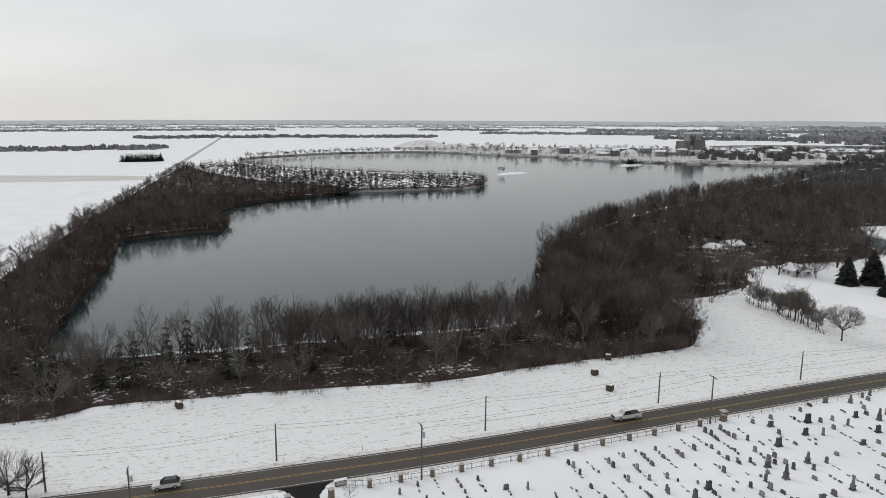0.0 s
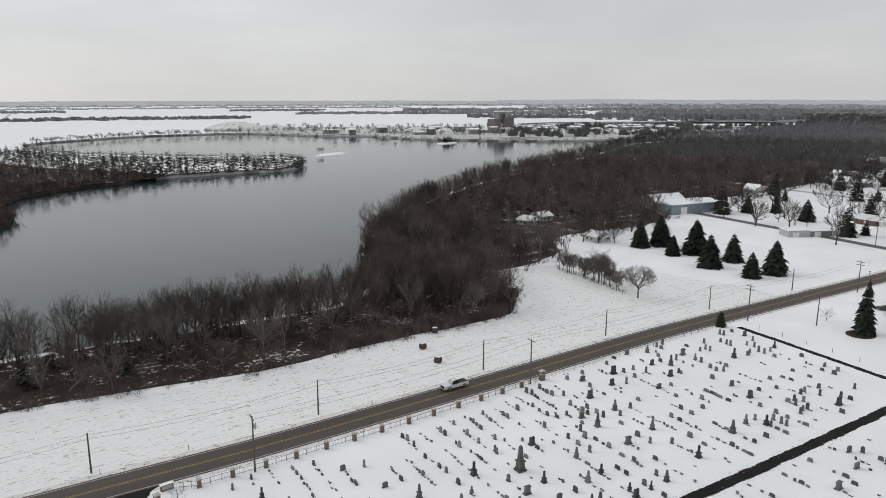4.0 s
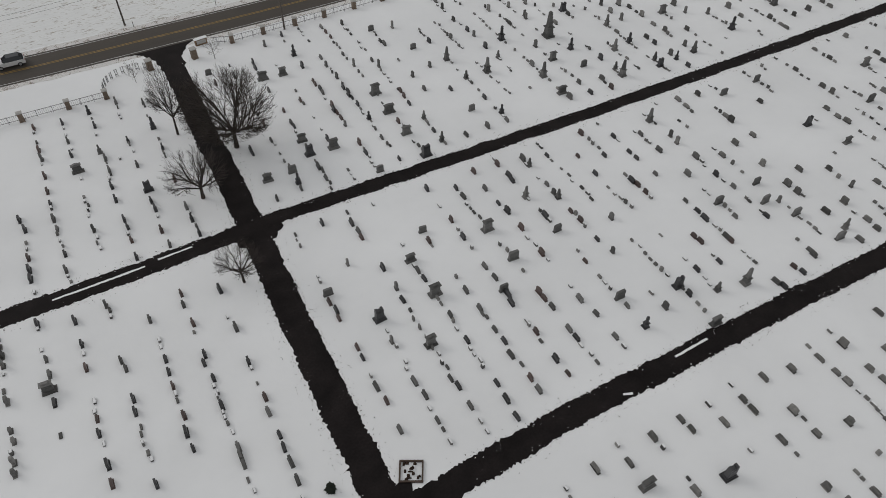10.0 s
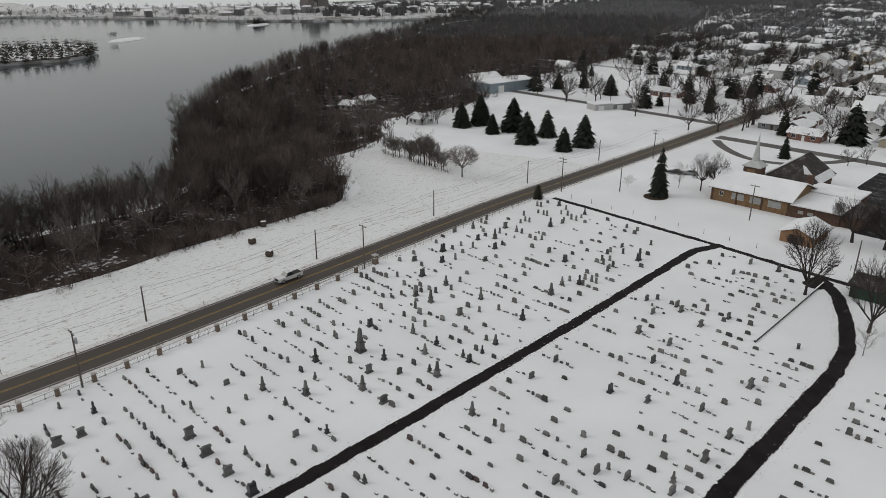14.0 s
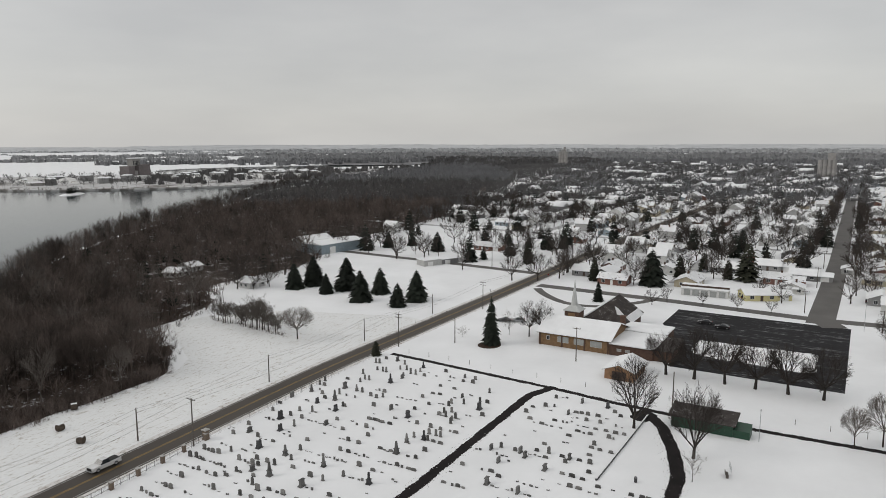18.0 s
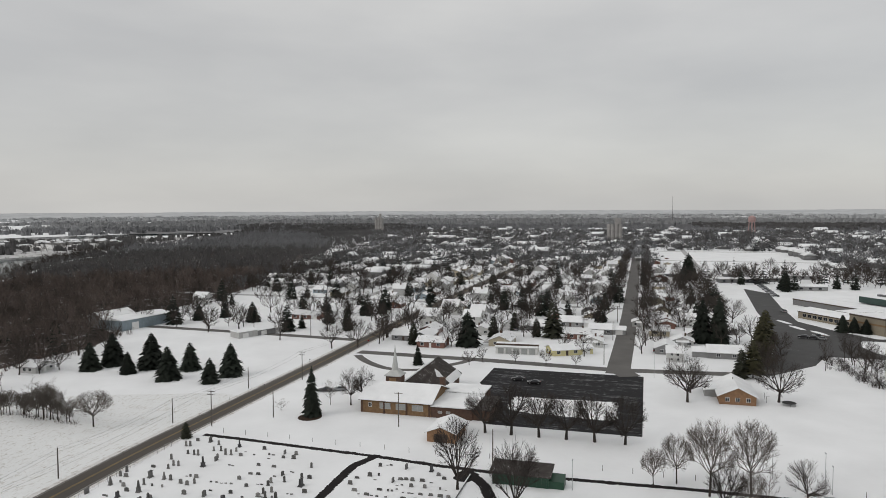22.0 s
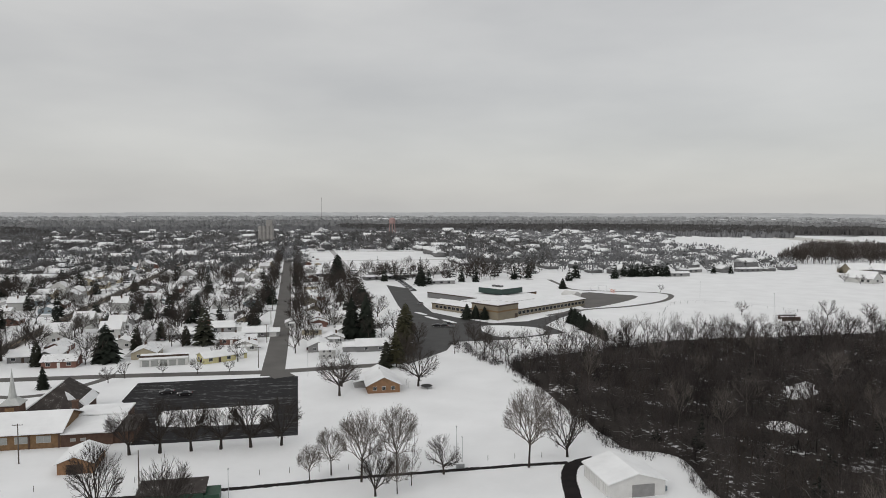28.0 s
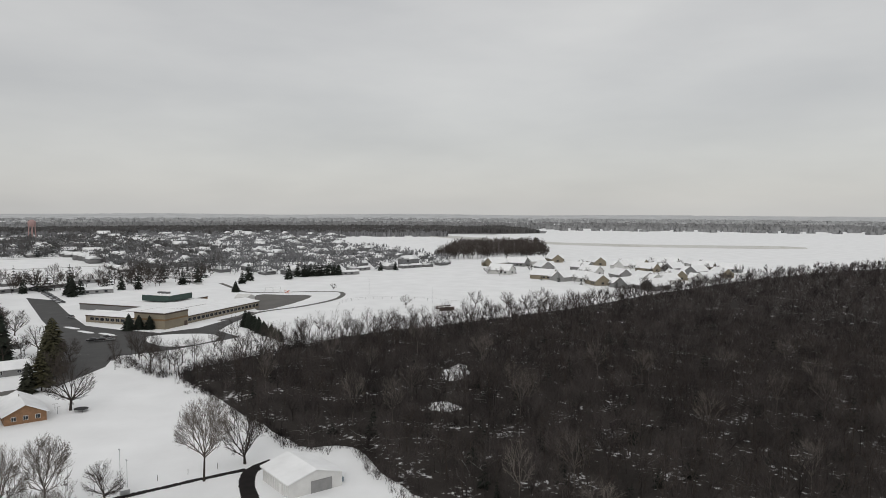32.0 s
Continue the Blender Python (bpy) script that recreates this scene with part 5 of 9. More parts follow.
grave_row(2.7, low=(66.6, 69.4, 81.5, 82.4, 85.6, 91.7, 94.2,), upright=(65.2, 68, 70.5, 76.2, 83.5,), slim=(88.5, 95.1,))
grave_row(-15.7, low=(45.1, 56.2, 59.2,), wide=(49, 52.6, 54.7,), upright=(59.8,), large=(50.7,))
grave_row(-12.3, low=(42.4, 46.3, 47.4, 53.7,), wide=(38, 45.3,), upright=(40, 43.6, 51.7, 54.9, 58.4,))
grave_row(-8.8, low=(38.8, 39.5, 40.6, 41.7, 42.5, 57.3, 58.2,), wide=(49.8,), upright=(36.1, 44.3, 45.9, 51,), slim=(59,))
grave_row(-5.1, low=(43.7, 44.6, 50.9, 51.8,), wide=(41.8, 47.4, 49.1,), upright=(38, 39.9, 45.5, 54.9,))
grave_row(-1.5, low=(31.5, 32.7, 38, 39, 39.8, 40.4, 42.3, 42.7, 43.7, 51.1,), wide=(34.3, 35.3, 36.2, 41.2, 44.6, 46.8, 47.8, 55.3,), upright=(52.3, 56.9,))
grave_row(2.3, low=(42, 44, 51.4,), wide=(34.2, 35.6, 38.4, 40.1,), upright=(30.6, 32.5, 44.8, 49.6, 55.5,))
grave_row(13.1, low=(71.8,), wide=(66.7, 76.7, 77.6,), upright=(95,), large=(70.5, 98,))
grave_row(16.3, low=(72, 73.2, 75, 77.2, 98.8,), wide=(78.2, 84.9, 87.1,), upright=(67.1, 82.3, 95.7,), slim=(68.3,), large=(70.6,))
grave_row(19.8, low=(65.3, 66.3, 71.3, 74.9, 77.4, 78.5, 95.2,), wide=(67.5, 69.1, 70, 79.7, 80.7, 83.9, 89.7, 96.3,), upright=(97.9,), large=(73, 76.2, 93,))
grave_row(23.0, low=(65.7, 66.8, 67.7, 77.4, 80.5, 84.2, 87.8, 95.8,), wide=(85.2,), upright=(74.9,), slim=(102,), large=(72.9, 92.8,))
grave_row(26.4, low=(66.8, 67.7, 68.9, 70.7, 84, 101.8,), wide=(69.8, 78.5, 79.9, 85.5, 86.6, 88, 89,), upright=(72.1, 80.6, 81.8, 93.5, 103.7,), slim=(76.7, 97.2,), large=(65.5,))
grave_row(29.8, low=(69.7, 70.2, 73.9, 74.7, 75.9, 78.2, 79.2, 86.4, 89.8, 90.6, 100.1, 102.3, 103.5, 104.4,), wide=(66.6, 71.8, 82.3, 83.2, 84.2, 85.3, 94.5,), upright=(80.4,), slim=(76.6, 88.2, 92,))
grave_row(33.3, low=(66.8, 67.9, 69, 72.6, 78, 79.1, 81.3, 86.8, 88.1, 92.3, 95.8, 96.8, 97.8,), wide=(93.8, 99.5, 101.4, 103.2,), upright=(74,), slim=(90.1,), large=(65.7, 71.1, 76.7, 81.8,))
grave_row(36.7, low=(66.7, 71.4, 72.2, 81.2, 83.5, 84.7, 85.9, 86.9, 93.5, 94.4, 96, 98.9, 100.3, 101,), wide=(69.9, 77.2, 80.6, 90.1,), upright=(79.1, 102.6,), slim=(67.4, 73.1, 88.1,))
grave_row(40.2, low=(88.3, 96.7, 97.7,), wide=(66.9, 79.4, 93.6, 94.7,), slim=(83.3,), large=(98.5,))
grave_row(43.8, wide=(77.6,), upright=(67.2,), slim=(84.5, 97.7,), large=(71.6, 90.3,))
grave_row(47.1, low=(68.4, 70.4, 75.4, 77.5, 78.3, 81.7, 83.8, 93.1, 94.1, 95,), wide=(67.2, 73.4,), upright=(90.9,), slim=(69.1, 79.1,), tall=(85,))
grave_row(50.7, low=(72.7, 73.7, 76, 77.6, 78.7, 80.8, 82, 86.9, 87.6, 88.8, 89.7, 91.3, 92.4, 93.4, 94.7, 95.8,), slim=(90.3,), tall=(79.2,))
grave_row(54.2, low=(72.4, 77.6, 78.6, 81.2, 93.4,), upright=(85.3, 91.2,), slim=(81.8, 89.2,))
grave_row(57.9, low=(70.3, 72.7, 75.1, 76.1, 78.7, 79.8, 82.3, 84.9, 87.8, 89.9, 91, 92.4, 93.6, 95.3,), upright=(67.6, 77.5,), large=(69.1,), tall=(74.1, 86.2,))
grave_row(61.5, low=(72.1, 73.6, 74.5, 79.1, 85.7, 88.4, 90.7, 91.5, 92.6,), wide=(67.2, 89.7,), upright=(70.1,), slim=(81.8,), large=(77.3,))
grave_row(65.0, low=(68.3, 80.7,), upright=(66.8, 69.3,), slim=(90, 90.8,), large=(73.5,))
grave_row(65.9, tall=(78.6,))
grave_row(68.5, low=(69.8, 77.1, 78, 82.5, 88.1, 89.7, 91.2, 92.9,), wide=(86.4,), upright=(74,), slim=(70.5,), tall=(68.7,))
grave_row(72.1, low=(69, 69.8, 72.1, 73.5, 76.2, 77, 86.5,), wide=(87.8,), large=(89.4,), tall=(75.1,))
grave_row(75.6, low=(66.5, 67.2, 69.2, 71, 74, 75.1, 77, 78, 81.1, 84.1, 85.1, 87.8,), wide=(79.3,), slim=(69.8,), large=(68.1,), tall=(75.9, 81.9,))
grave_row(79.1, wide=(75.6,), upright=(66, 73.6, 85.2,), slim=(68.4, 69.9, 82.2, 87.9,))
grave_row(82.9, low=(74.1, 74.9, 83, 90.3,), wide=(78.4, 84.9, 95.4,), upright=(75.9, 81.7,), slim=(70.9, 88.8,), tall=(68.8,))
grave_row(83.7, low=(96.9,))
grave_row(86.6, low=(66.3, 69, 70.2, 72.5, 78.5, 79.8,), upright=(74.5,), large=(80.9, 92.8,), tall=(88.6,))
grave_row(90.4, low=(69.6,), upright=(82.1, 92.9, 95.5,), slim=(79.1, 91, 102.4,))
grave_row(91.1, wide=(87.1,))
grave_row(93.6, low=(73, 73.7, 75, 75.7,), slim=(77, 89.8,), tall=(71.3,))
grave_row(94.4, low=(85.1, 86.1, 87.1, 101.1,), large=(98.9,), tall=(82.6, 92.1,))
grave_row(96.6, low=(67.6, 68.5,), upright=(108.5,))
grave_row(97.9, low=(71.8, 80.3, 81, 81.9, 82.8, 84, 84.7, 85.7, 86.5, 88.8, 89.8, 100.5, 101.9, 111.1,), wide=(73.7, 98.6,), upright=(77, 103,), slim=(91.2,))
grave_row(98.8, low=(106.8, 110.6,), large=(106.2,))
grave_row(101.6, low=(69.8, 72.4, 73.7, 74.9, 77.8, 78.7, 79.6, 80.7, 97.4, 99.3,), wide=(67.3, 68.4, 82.4,), upright=(71, 84.3, 93, 109.2,))
grave_row(102.8, low=(99,), large=(101.3,))
grave_row(106.0, low=(71.4, 76.1, 76.9, 87, 87.9, 92.3, 106.4, 107.6, 108.8,), wide=(75.5, 78,), upright=(69.7, 83.2, 85.8,), slim=(100.3,), tall=(74.1,))
grave_row(107.6, large=(105.7,))
grave_row(109.9, low=(92.5, 93.8, 95.6, 96.5, 97.8, 98.9, 99.8,), wide=(90.3,), upright=(69.9, 83.8, 101.9, 105.1, 110.5,), large=(95,))
grave_row(111.1, low=(74.4,), tall=(75.2,))
grave_row(113.1, low=(84.8, 89.2, 102.3,), upright=(86.7, 94.6,), slim=(105.2,))
grave_row(114.1, low=(91.3, 101.4,), wide=(69, 70.7, 112.3,), slim=(72, 75.3, 102.4,), tall=(72.9,))
grave_row(117.0, low=(99.9,), wide=(83.4, 85.4, 86.6, 87.5, 88.8,), slim=(70.7, 71.8, 73.5,), large=(98.3,))
grave_row(118.5, low=(107.4, 108.3,), large=(105, 112.7,))
grave_row(120.1, low=(70.3, 80.6, 83.9, 84.4, 89.7,), wide=(69,), upright=(72.5, 75, 78.5, 98.3,), slim=(98.6,))
grave_row(122.0, upright=(105.4,), large=(82.2,), tall=(102.6,))
grave_row(123.8, low=(69.3,), upright=(83.3, 92.6, 107.9,), slim=(72.4,), large=(87.9,), tall=(111.2,))
grave_row(125.6, low=(79.9, 99.5, 102.1, 110.1,), slim=(73, 104.2,))
grave_row(126.8, low=(72.1, 75.9, 88.3,), upright=(76.9, 83.4,), slim=(72.9, 75.2,))
grave_row(128.4, upright=(95.1, 97, 111.2,), slim=(76.6, 112.7,))
grave_row(129.6, low=(70.7, 71.7,), slim=(75.4, 94.1, 100.3,), large=(105.7,), tall=(102,))
grave_row(131.0, low=(86.1, 87.4, 88.4, 89.7, 91,), upright=(68.5, 82.2,), slim=(113.2,))
grave_row(132.5, low=(79.5, 80.4, 97.3, 98.2,), upright=(95.7,), slim=(77.9,))
grave_row(134.0, upright=(85.9,), slim=(78.1,), large=(70.9,))
grave_row(135.3, wide=(109.2,), slim=(75.5, 105.3,))
grave_row(137.4, low=(79.1,), wide=(83.3, 85.1,), slim=(104.1, 105.4,))
grave_row(138.7, upright=(71.1,), slim=(73,), large=(77.8,), tall=(98.3,))
grave_row(140.8, low=(76.3, 76.9, 91.8, 92.8,), slim=(108.5,))
grave_row(142.7, wide=(82.2, 86.2,), large=(97.6,))
grave_row(144.8, slim=(73.7, 98.5, 104, 105.1, 107,))
grave_row(147.0, low=(86.2,), upright=(93.7,), slim=(96.3, 97.8,))
grave_row(148.6, low=(90.9,), wide=(83,), upright=(80.4,), slim=(100.3, 102.1,))
grave_row(149.7, low=(86.3, 87.4, 94,), slim=(96.5, 109.9, 110.9,))
grave_row(151.4, upright=(81.1,), large=(84.1,))
grave_row(152.6, upright=(90.5,), slim=(103.4,), tall=(97.5,))
grave_row(153.9, upright=(110.4,), large=(106.8,))
grave_row(12.6, low=(37.5, 51.4, 52.3, 57.6, 58.8, 59.7,), wide=(30.8, 34.2, 36.1, 39.9, 41.3, 45.7, 46.8, 48.2,), large=(49.3,))
grave_row(16.2, low=(27.5, 28.9, 31.5, 36.6, 37.4, 39.5, 41.8,), wide=(30, 33, 34.9,), upright=(60,), slim=(40.3, 52.4,), large=(43.6,))
grave_row(19.6, low=(26.8, 28, 34.8, 35.5, 36.7, 37.6, 39.2, 40.5, 41.8, 43.1, 60.3,), wide=(29.9, 32.4, 33.5, 44.8, 55.6, 56.7, 58.4,), upright=(50,), slim=(46.6,), large=(38.1,))
grave_row(23.1, low=(33.2, 34, 34.9, 35.7, 38.6, 39.6, 42.3, 43.2, 48.7, 52.3, 60.2,), wide=(26.8, 28.9, 30.9, 36.8, 40.5, 46.4, 47.8,), large=(43.9, 49.6,))
grave_row(26.4, low=(31.6, 38.4, 39, 44.9, 50.5,), wide=(28.3, 33.1, 34.9, 36.6, 39.8, 42.7, 51.4,), upright=(29.8,), large=(53.1,))
grave_row(30.1, low=(33.1, 35.4, 36, 48, 51.4, 56.1,), wide=(28.5, 38.9, 40.1, 42.8, 44.8,), upright=(30.5, 34.3, 50, 53.2, 59.6,), large=(40.8,))
grave_row(33.5, low=(28.2, 29.3, 30.7, 42.2, 45.7, 46.9, 50.8, 52, 53.1, 53.9, 54.8,), wide=(31.7, 33, 36.3, 37.7, 56.2, 58,), upright=(38.7,), large=(44.3, 49.8,))
grave_row(37.0, low=(28.5, 37.8, 42.3, 45, 46.4,), wide=(29.9, 33.3, 35.8, 53.1, 56.2,), upright=(43.5, 48.1, 51.3, 59.7,))
grave_row(40.7, low=(35.4, 36.5, 37.4, 41.8, 47.6, 49.5, 52, 60.6,), wide=(32.6, 40.1, 48.5, 55.9, 56.9,), upright=(59.5,), slim=(29.5,), large=(33.9, 45.7,), tall=(52.5,))
grave_row(44.2, low=(32.8, 44.7, 45.3, 47, 54.8, 57.8,), wide=(42.3, 47.7, 53.2,), upright=(45.8, 58.9,), slim=(30.5, 39.8, 50.5, 51.4, 57.4,))
grave_row(47.7, low=(28.1, 29.2, 31.7, 34, 34.9, 35.9, 36.8, 37.8, 39, 40.2, 48.3, 49.4, 50.6, 52.3, 53.4, 54.9, 56.9, 59.9, 60.7,), wide=(58,), upright=(30.7,), slim=(44.4,), large=(26.3, 32.2,))
grave_row(51.0, low=(30.7, 31.7, 35, 39.3, 44.8, 45.8, 46.7, 47.7, 49.1,), wide=(33.1, 52, 56,), slim=(29.7,))
grave_row(54.5, low=(33.9, 45, 50, 56.1, 57.2, 58.2,), wide=(32.8, 36.3, 37.3, 47.7, 48.7, 54.5,), upright=(46.1, 59.8,), tall=(29,))
grave_row(57.9, low=(30.8, 31.7, 32.7, 36.6, 37.5, 56.2, 60.5,), wide=(26.6, 27.5, 34.7, 35.4, 39, 40.4, 42.5, 48.3, 52, 53.5, 57.2,))
grave_row(61.4, low=(38.6, 39.5, 42.1, 43, 53.8, 54.4, 56.7,), wide=(27.1, 28.2, 37.5, 51.9, 55.8,), upright=(46.3,), large=(40.3,))
grave_row(64.9, low=(31.1, 36.7, 38.7, 39.3, 43.2, 46.6, 47.4, 56.8, 59.2,), wide=(28.4, 29.1, 35.8, 41.7,), upright=(44.5, 48.5,), slim=(52, 53.6,), tall=(57.7,))
grave_row(66.5, large=(37.7,))
grave_row(68.3, low=(30.7, 31.4, 32.4, 33.6, 35.6, 43.3, 45.2, 48.7, 54.1, 55.7, 60.5,), wide=(47.1,), slim=(37,), large=(34.3, 40.8,))
grave_row(69.8, large=(28.9,))
grave_row(71.7, low=(36.3, 56.6,), wide=(27.6, 32.9, 57.9, 59.8,), upright=(37.1, 38.8, 43.2, 48.2,), tall=(29.8,))
grave_row(75.1, low=(31.2, 54.6, 55.6,), wide=(27.9, 29.5, 40.2, 48.4, 53.5,), upright=(33, 52.3, 59.4,))
grave_row(78.6, low=(27, 30.2, 31.2, 36.7, 59.3, 60.3,), wide=(38.4,), slim=(34.7,), large=(28.9, 57.7,))
grave_row(82.1, low=(27.3, 28, 28.9, 30, 32.5, 40.4,), wide=(33.7, 53.8,))
grave_row(84.0, large=(46.6,))
grave_row(85.7, low=(27, 27.7, 30.4, 31.4, 33.6, 35.1, 35.9, 37, 46.8, 55, 55.9, 57, 59.5, 60.5,), large=(28.8, 41.2, 58,))
grave_row(89.3, low=(32.5, 33.4, 35.9, 37, 40, 41.2, 42, 59.7, 60.6,), wide=(44.5, 45.9, 48,), slim=(27.6,), large=(34.4,))
grave_row(93.1, low=(35.8, 38.5, 39.5, 42.1, 43.4, 44.6, 45.9, 49.3, 54.7, 55.9, 59, 61.2,), wide=(52.3, 57.4,), upright=(32.8, 37, 50.5,), large=(40.5,))
grave_row(96.4, low=(30.8, 31.4, 36.4, 43.2, 44.4, 48.1, 49, 50.4,), upright=(29.2, 41,), large=(46.4,))
grave_row(100.4, low=(29.9, 30.6, 33.3, 44.4, 45.1, 46, 48.6, 49.2, 56.2, 58.3,), wide=(38.5, 42.5, 47.1, 57.3, 60.2,), large=(31.9,))
grave_row(103.9, low=(39.4, 45.2, 46, 48.5, 49.3, 51.3, 52.2,), wide=(28.4, 38.4, 41,), upright=(30.9,), large=(47.3, 53.4,))
grave_row(104.9, low=(61.2,))
grave_row(107.3, low=(27.4, 28.4, 30.2, 31.7, 33.1, 34.4, 43.2, 45.3, 46.3, 47.7, 49.1,), wide=(52.8,))
grave_row(108.3, low=(56.6,), wide=(54.8, 60.7,))
grave_row(110.4, low=(28.6, 29.3, 31.8, 35.6, 36.8, 42.4, 45.5,), wide=(30.3, 38.8,), upright=(40.4,))
grave_row(112.8, low=(33.5,), wide=(27.3, 28.4, 30.3, 36.1,), large=(55.4,))
grave_row(114.1, low=(53.9,), wide=(39.4, 41.4, 43.3,), large=(46.7,))
grave_row(115.4, low=(55.1, 56, 57.1, 60.8, 61.6,))
grave_row(117.1, wide=(39.3,), large=(52, 59.1,))
grave_row(118.8, low=(49.7, 50.7, 51.7,), wide=(48.5,), upright=(44.5, 54.8,), slim=(57.8,), large=(53.6,))
grave_row(120.9, wide=(42.5, 45.9, 51.1,), upright=(40.4,), slim=(48.7,), large=(44.4,))
grave_row(124.2, low=(59.7,), wide=(41.6, 51,))
grave_row(127.3, low=(47.3, 48,), wide=(38.4, 40.6, 42.4,))
grave_row(129.3, low=(55.3,), upright=(42.4,))
grave_row(130.6, wide=(48.3,))
grave_row(133.6, low=(39.9, 46.1, 51.2, 53.2, 54.4, 57.3,), wide=(44.8, 47.5, 55.5,), upright=(40.9,))
grave_row(134.7, wide=(58.8,))
grave_row(136.7, low=(46.6, 47.3, 48.6, 51.1, 51.9,), wide=(38.7, 40.4, 42.5, 44.7, 53.8,))
grave_row(138.0, low=(50.4,), upright=(61.1,))
grave_row(140.2, low=(40.2, 41.5, 50.1, 51.1,), upright=(44.9, 47.9,))
grave_row(141.6, low=(56.8,), wide=(61,), large=(52.6,))
grave_row(143.5, low=(44.4,), wide=(46.5, 50.2, 51.4,), upright=(48.7, 58.7,))
grave_row(144.4, low=(56.9,))
grave_row(146.2, wide=(42.2,))
grave_row(147.7, upright=(44,))
grave_row(149.7, upright=(58.6,), large=(46.3, 52.3,))
grave_row(150.8, low=(56.4, 57.3,))
grave_row(22.8, low=(17.8, 18.7,))
grave_row(26.3, low=(15.7,), wide=(19,))
grave_row(29.6, low=(19.9,), wide=(18,), large=(15.5,))
grave_row(33.1, low=(11.8, 14.3, 17.7,), wide=(13.1, 19,))
grave_row(36.6, wide=(17.9, 19.2,), large=(12.8,))
grave_row(40.1, low=(8.2, 13.7, 19.2,), wide=(17,))
grave_row(43.6, low=(11.4, 19.8,), wide=(13.1, 16.7, 18,), upright=(7.9,), large=(6.2,))
grave_row(46.9, low=(6.9, 7.6, 13.7,), wide=(3.9, 5.5, 12, 18.9,), upright=(14.8,))
grave_row(50.4, low=(7.9,), wide=(18.3,), upright=(11.4,))
grave_row(54.1, low=(10.4, 11, 11.6, 12.4, 13.3, 19.5,), wide=(8.8, 9.7, 14.6, 15.9, 17.9,))
grave_row(57.5, low=(19.8,), wide=(11.7, 13, 14.6,), upright=(18,))
grave_row(60.8, wide=(15.4,))
grave_row(64.5, wide=(19.1,))
grave_row(67.6, wide=(17.9, 18.7, 19.5,))
grave_row(71.4, low=(13.1, 14.8, 15.7, 17,), wide=(18.1,))
grave_row(74.8, low=(11.9,), wide=(10.7, 13.2, 15.3,))
grave_row(78.3, low=(14.9,), wide=(12.9, 16.3, 18.7,))
grave_row(82.0, low=(15, 15.8, 16.7,), wide=(18.3,))
grave_row(85.6, low=(17.9, 19.8,), wide=(15.7, 18.6,))
grave_row(89.1, wide=(17.4,))
grave_row(92.5, wide=(19.4,))
copy_thing(stone_set["O"][0], pose(65.0, 83.5, 0) @ Matrix.Diagonal((1.35, 1.35, 1.5, 1)))

# the rows at the edges of the plots, stone by stone in loose runs
for x, y0, y1, share in [(-19.6 - 3.62 * k, 66.0, 96.5, 0.6) for k in range(7)] + [(-19.6 - 3.62 * k, 22.0, 60.0, 0.6) for k in range(7)] + [(2.0 - 3.62 * k, 8.0, 31.0, 0.6) for k in range(5)] + [
        (53.9 + 3.47 * k, 86.0, 104.0 + 0.09 * (53.9 + 3.47 * k - 54), 0.35) for k in range(10)] + [(26 + 3.52 * k, 1.0, 6.0, 0.5) for k in range(10)] + [(64 + 3.52 * k, 4.0, 21.0, 0.5) for k in range(3)] + [(98 + 3.52 * k, 4.0, 19.0, 0.35) for k in range(5)] + [
        (85 + 3.5 * k, 93.0, 108.0, 0.35) for k in range(3)]:
    y = y1 - r.uniform(0, 2)
    while y > y0:
        for i in range(r.randint(2, 6)):
            if y > y0 and all(abs(x - a) > 1.6 or abs(y - b) > 1.3 for a, b in taken):
                if r.random() < share:
                    joined_stone(x + r.uniform(-0.2, 0.2), y, r.uniform(0.5, 1.0), r.uniform(0.5, 1.2), 0.25)
                else:
                    low_marker(x + r.uniform(-0.2, 0.2), y)
            y -= r.uniform(1.0, 1.5)
        y -= r.choice((0.8, 2.4, 4.5))
tagged(part("grave_markers", blocks["grave_markers"], MARKER), "rows of small low granite grave markers in the snow", "grave markers", kind="stuff")
tagged(part("marker_snow", blocks["marker_snow"], SNOW), "thin caps of snow on low grave markers", "snow", kind="stuff")
tagged(part("headstones", blocks["headstones"], MARKER), "rows of grey granite headstones farther across the cemetery", "headstones", kind="stuff")
for kind in stone_set.values():
    for ob in kind:
        for o in (*ob.children_recursive, ob):
            bpy.data.objects.remove(o)

# snow-covered hedge and low wall corner of the plot
hd = thing("curb", "low dark stone curb along a burial plot", "curb", 132.5, 37.2, 0)
part("wall", Geo().box(-17.5, 17.5, -0.18, 0.18, -0.05, 0.3), DARK_GRANITE, hd)
part("cap", Geo().box(-17.3, 17.3, -0.08, 0.16, 0.3, 0.35), SNOW, hd, "snow on the curb")

# ---- fence along the road ----
pillar_proto = thing("fence_pillar", "square brown brick fence pillar with a pale stone cap", "pillar", group="brick pillars of the cemetery fence")
part("shaft", Geo().frustum(0, 0, -0.1, 1.35, 0.62, 0.62).frustum(0, 0, -0.1, 0.12, 0.74, 0.74), PILLAR_BRICK, pillar_proto)
part("cap", Geo().frustum(0, 0, 1.35, 1.45, 0.8, 0.8, 0.78, 0.78).frustum(0, 0, 1.45, 1.55, 0.74, 0.74, 0.3, 0.3), CAP_STONE, pillar_proto, "pale stone cap with snow")
PILLARS = [(18.9, 105.4), (24.2, 105.7), (29.7, 105.9), (35.0, 106.2), (40.6, 106.6), (46.0, 106.9), (51.6, 107.3), (57.4, 107.7), (63.1, 108.2), (69.0, 108.7), (74.7, 109.2), (80.3, 109.7), (85.6, 110.2), (91.5, 110.9)]
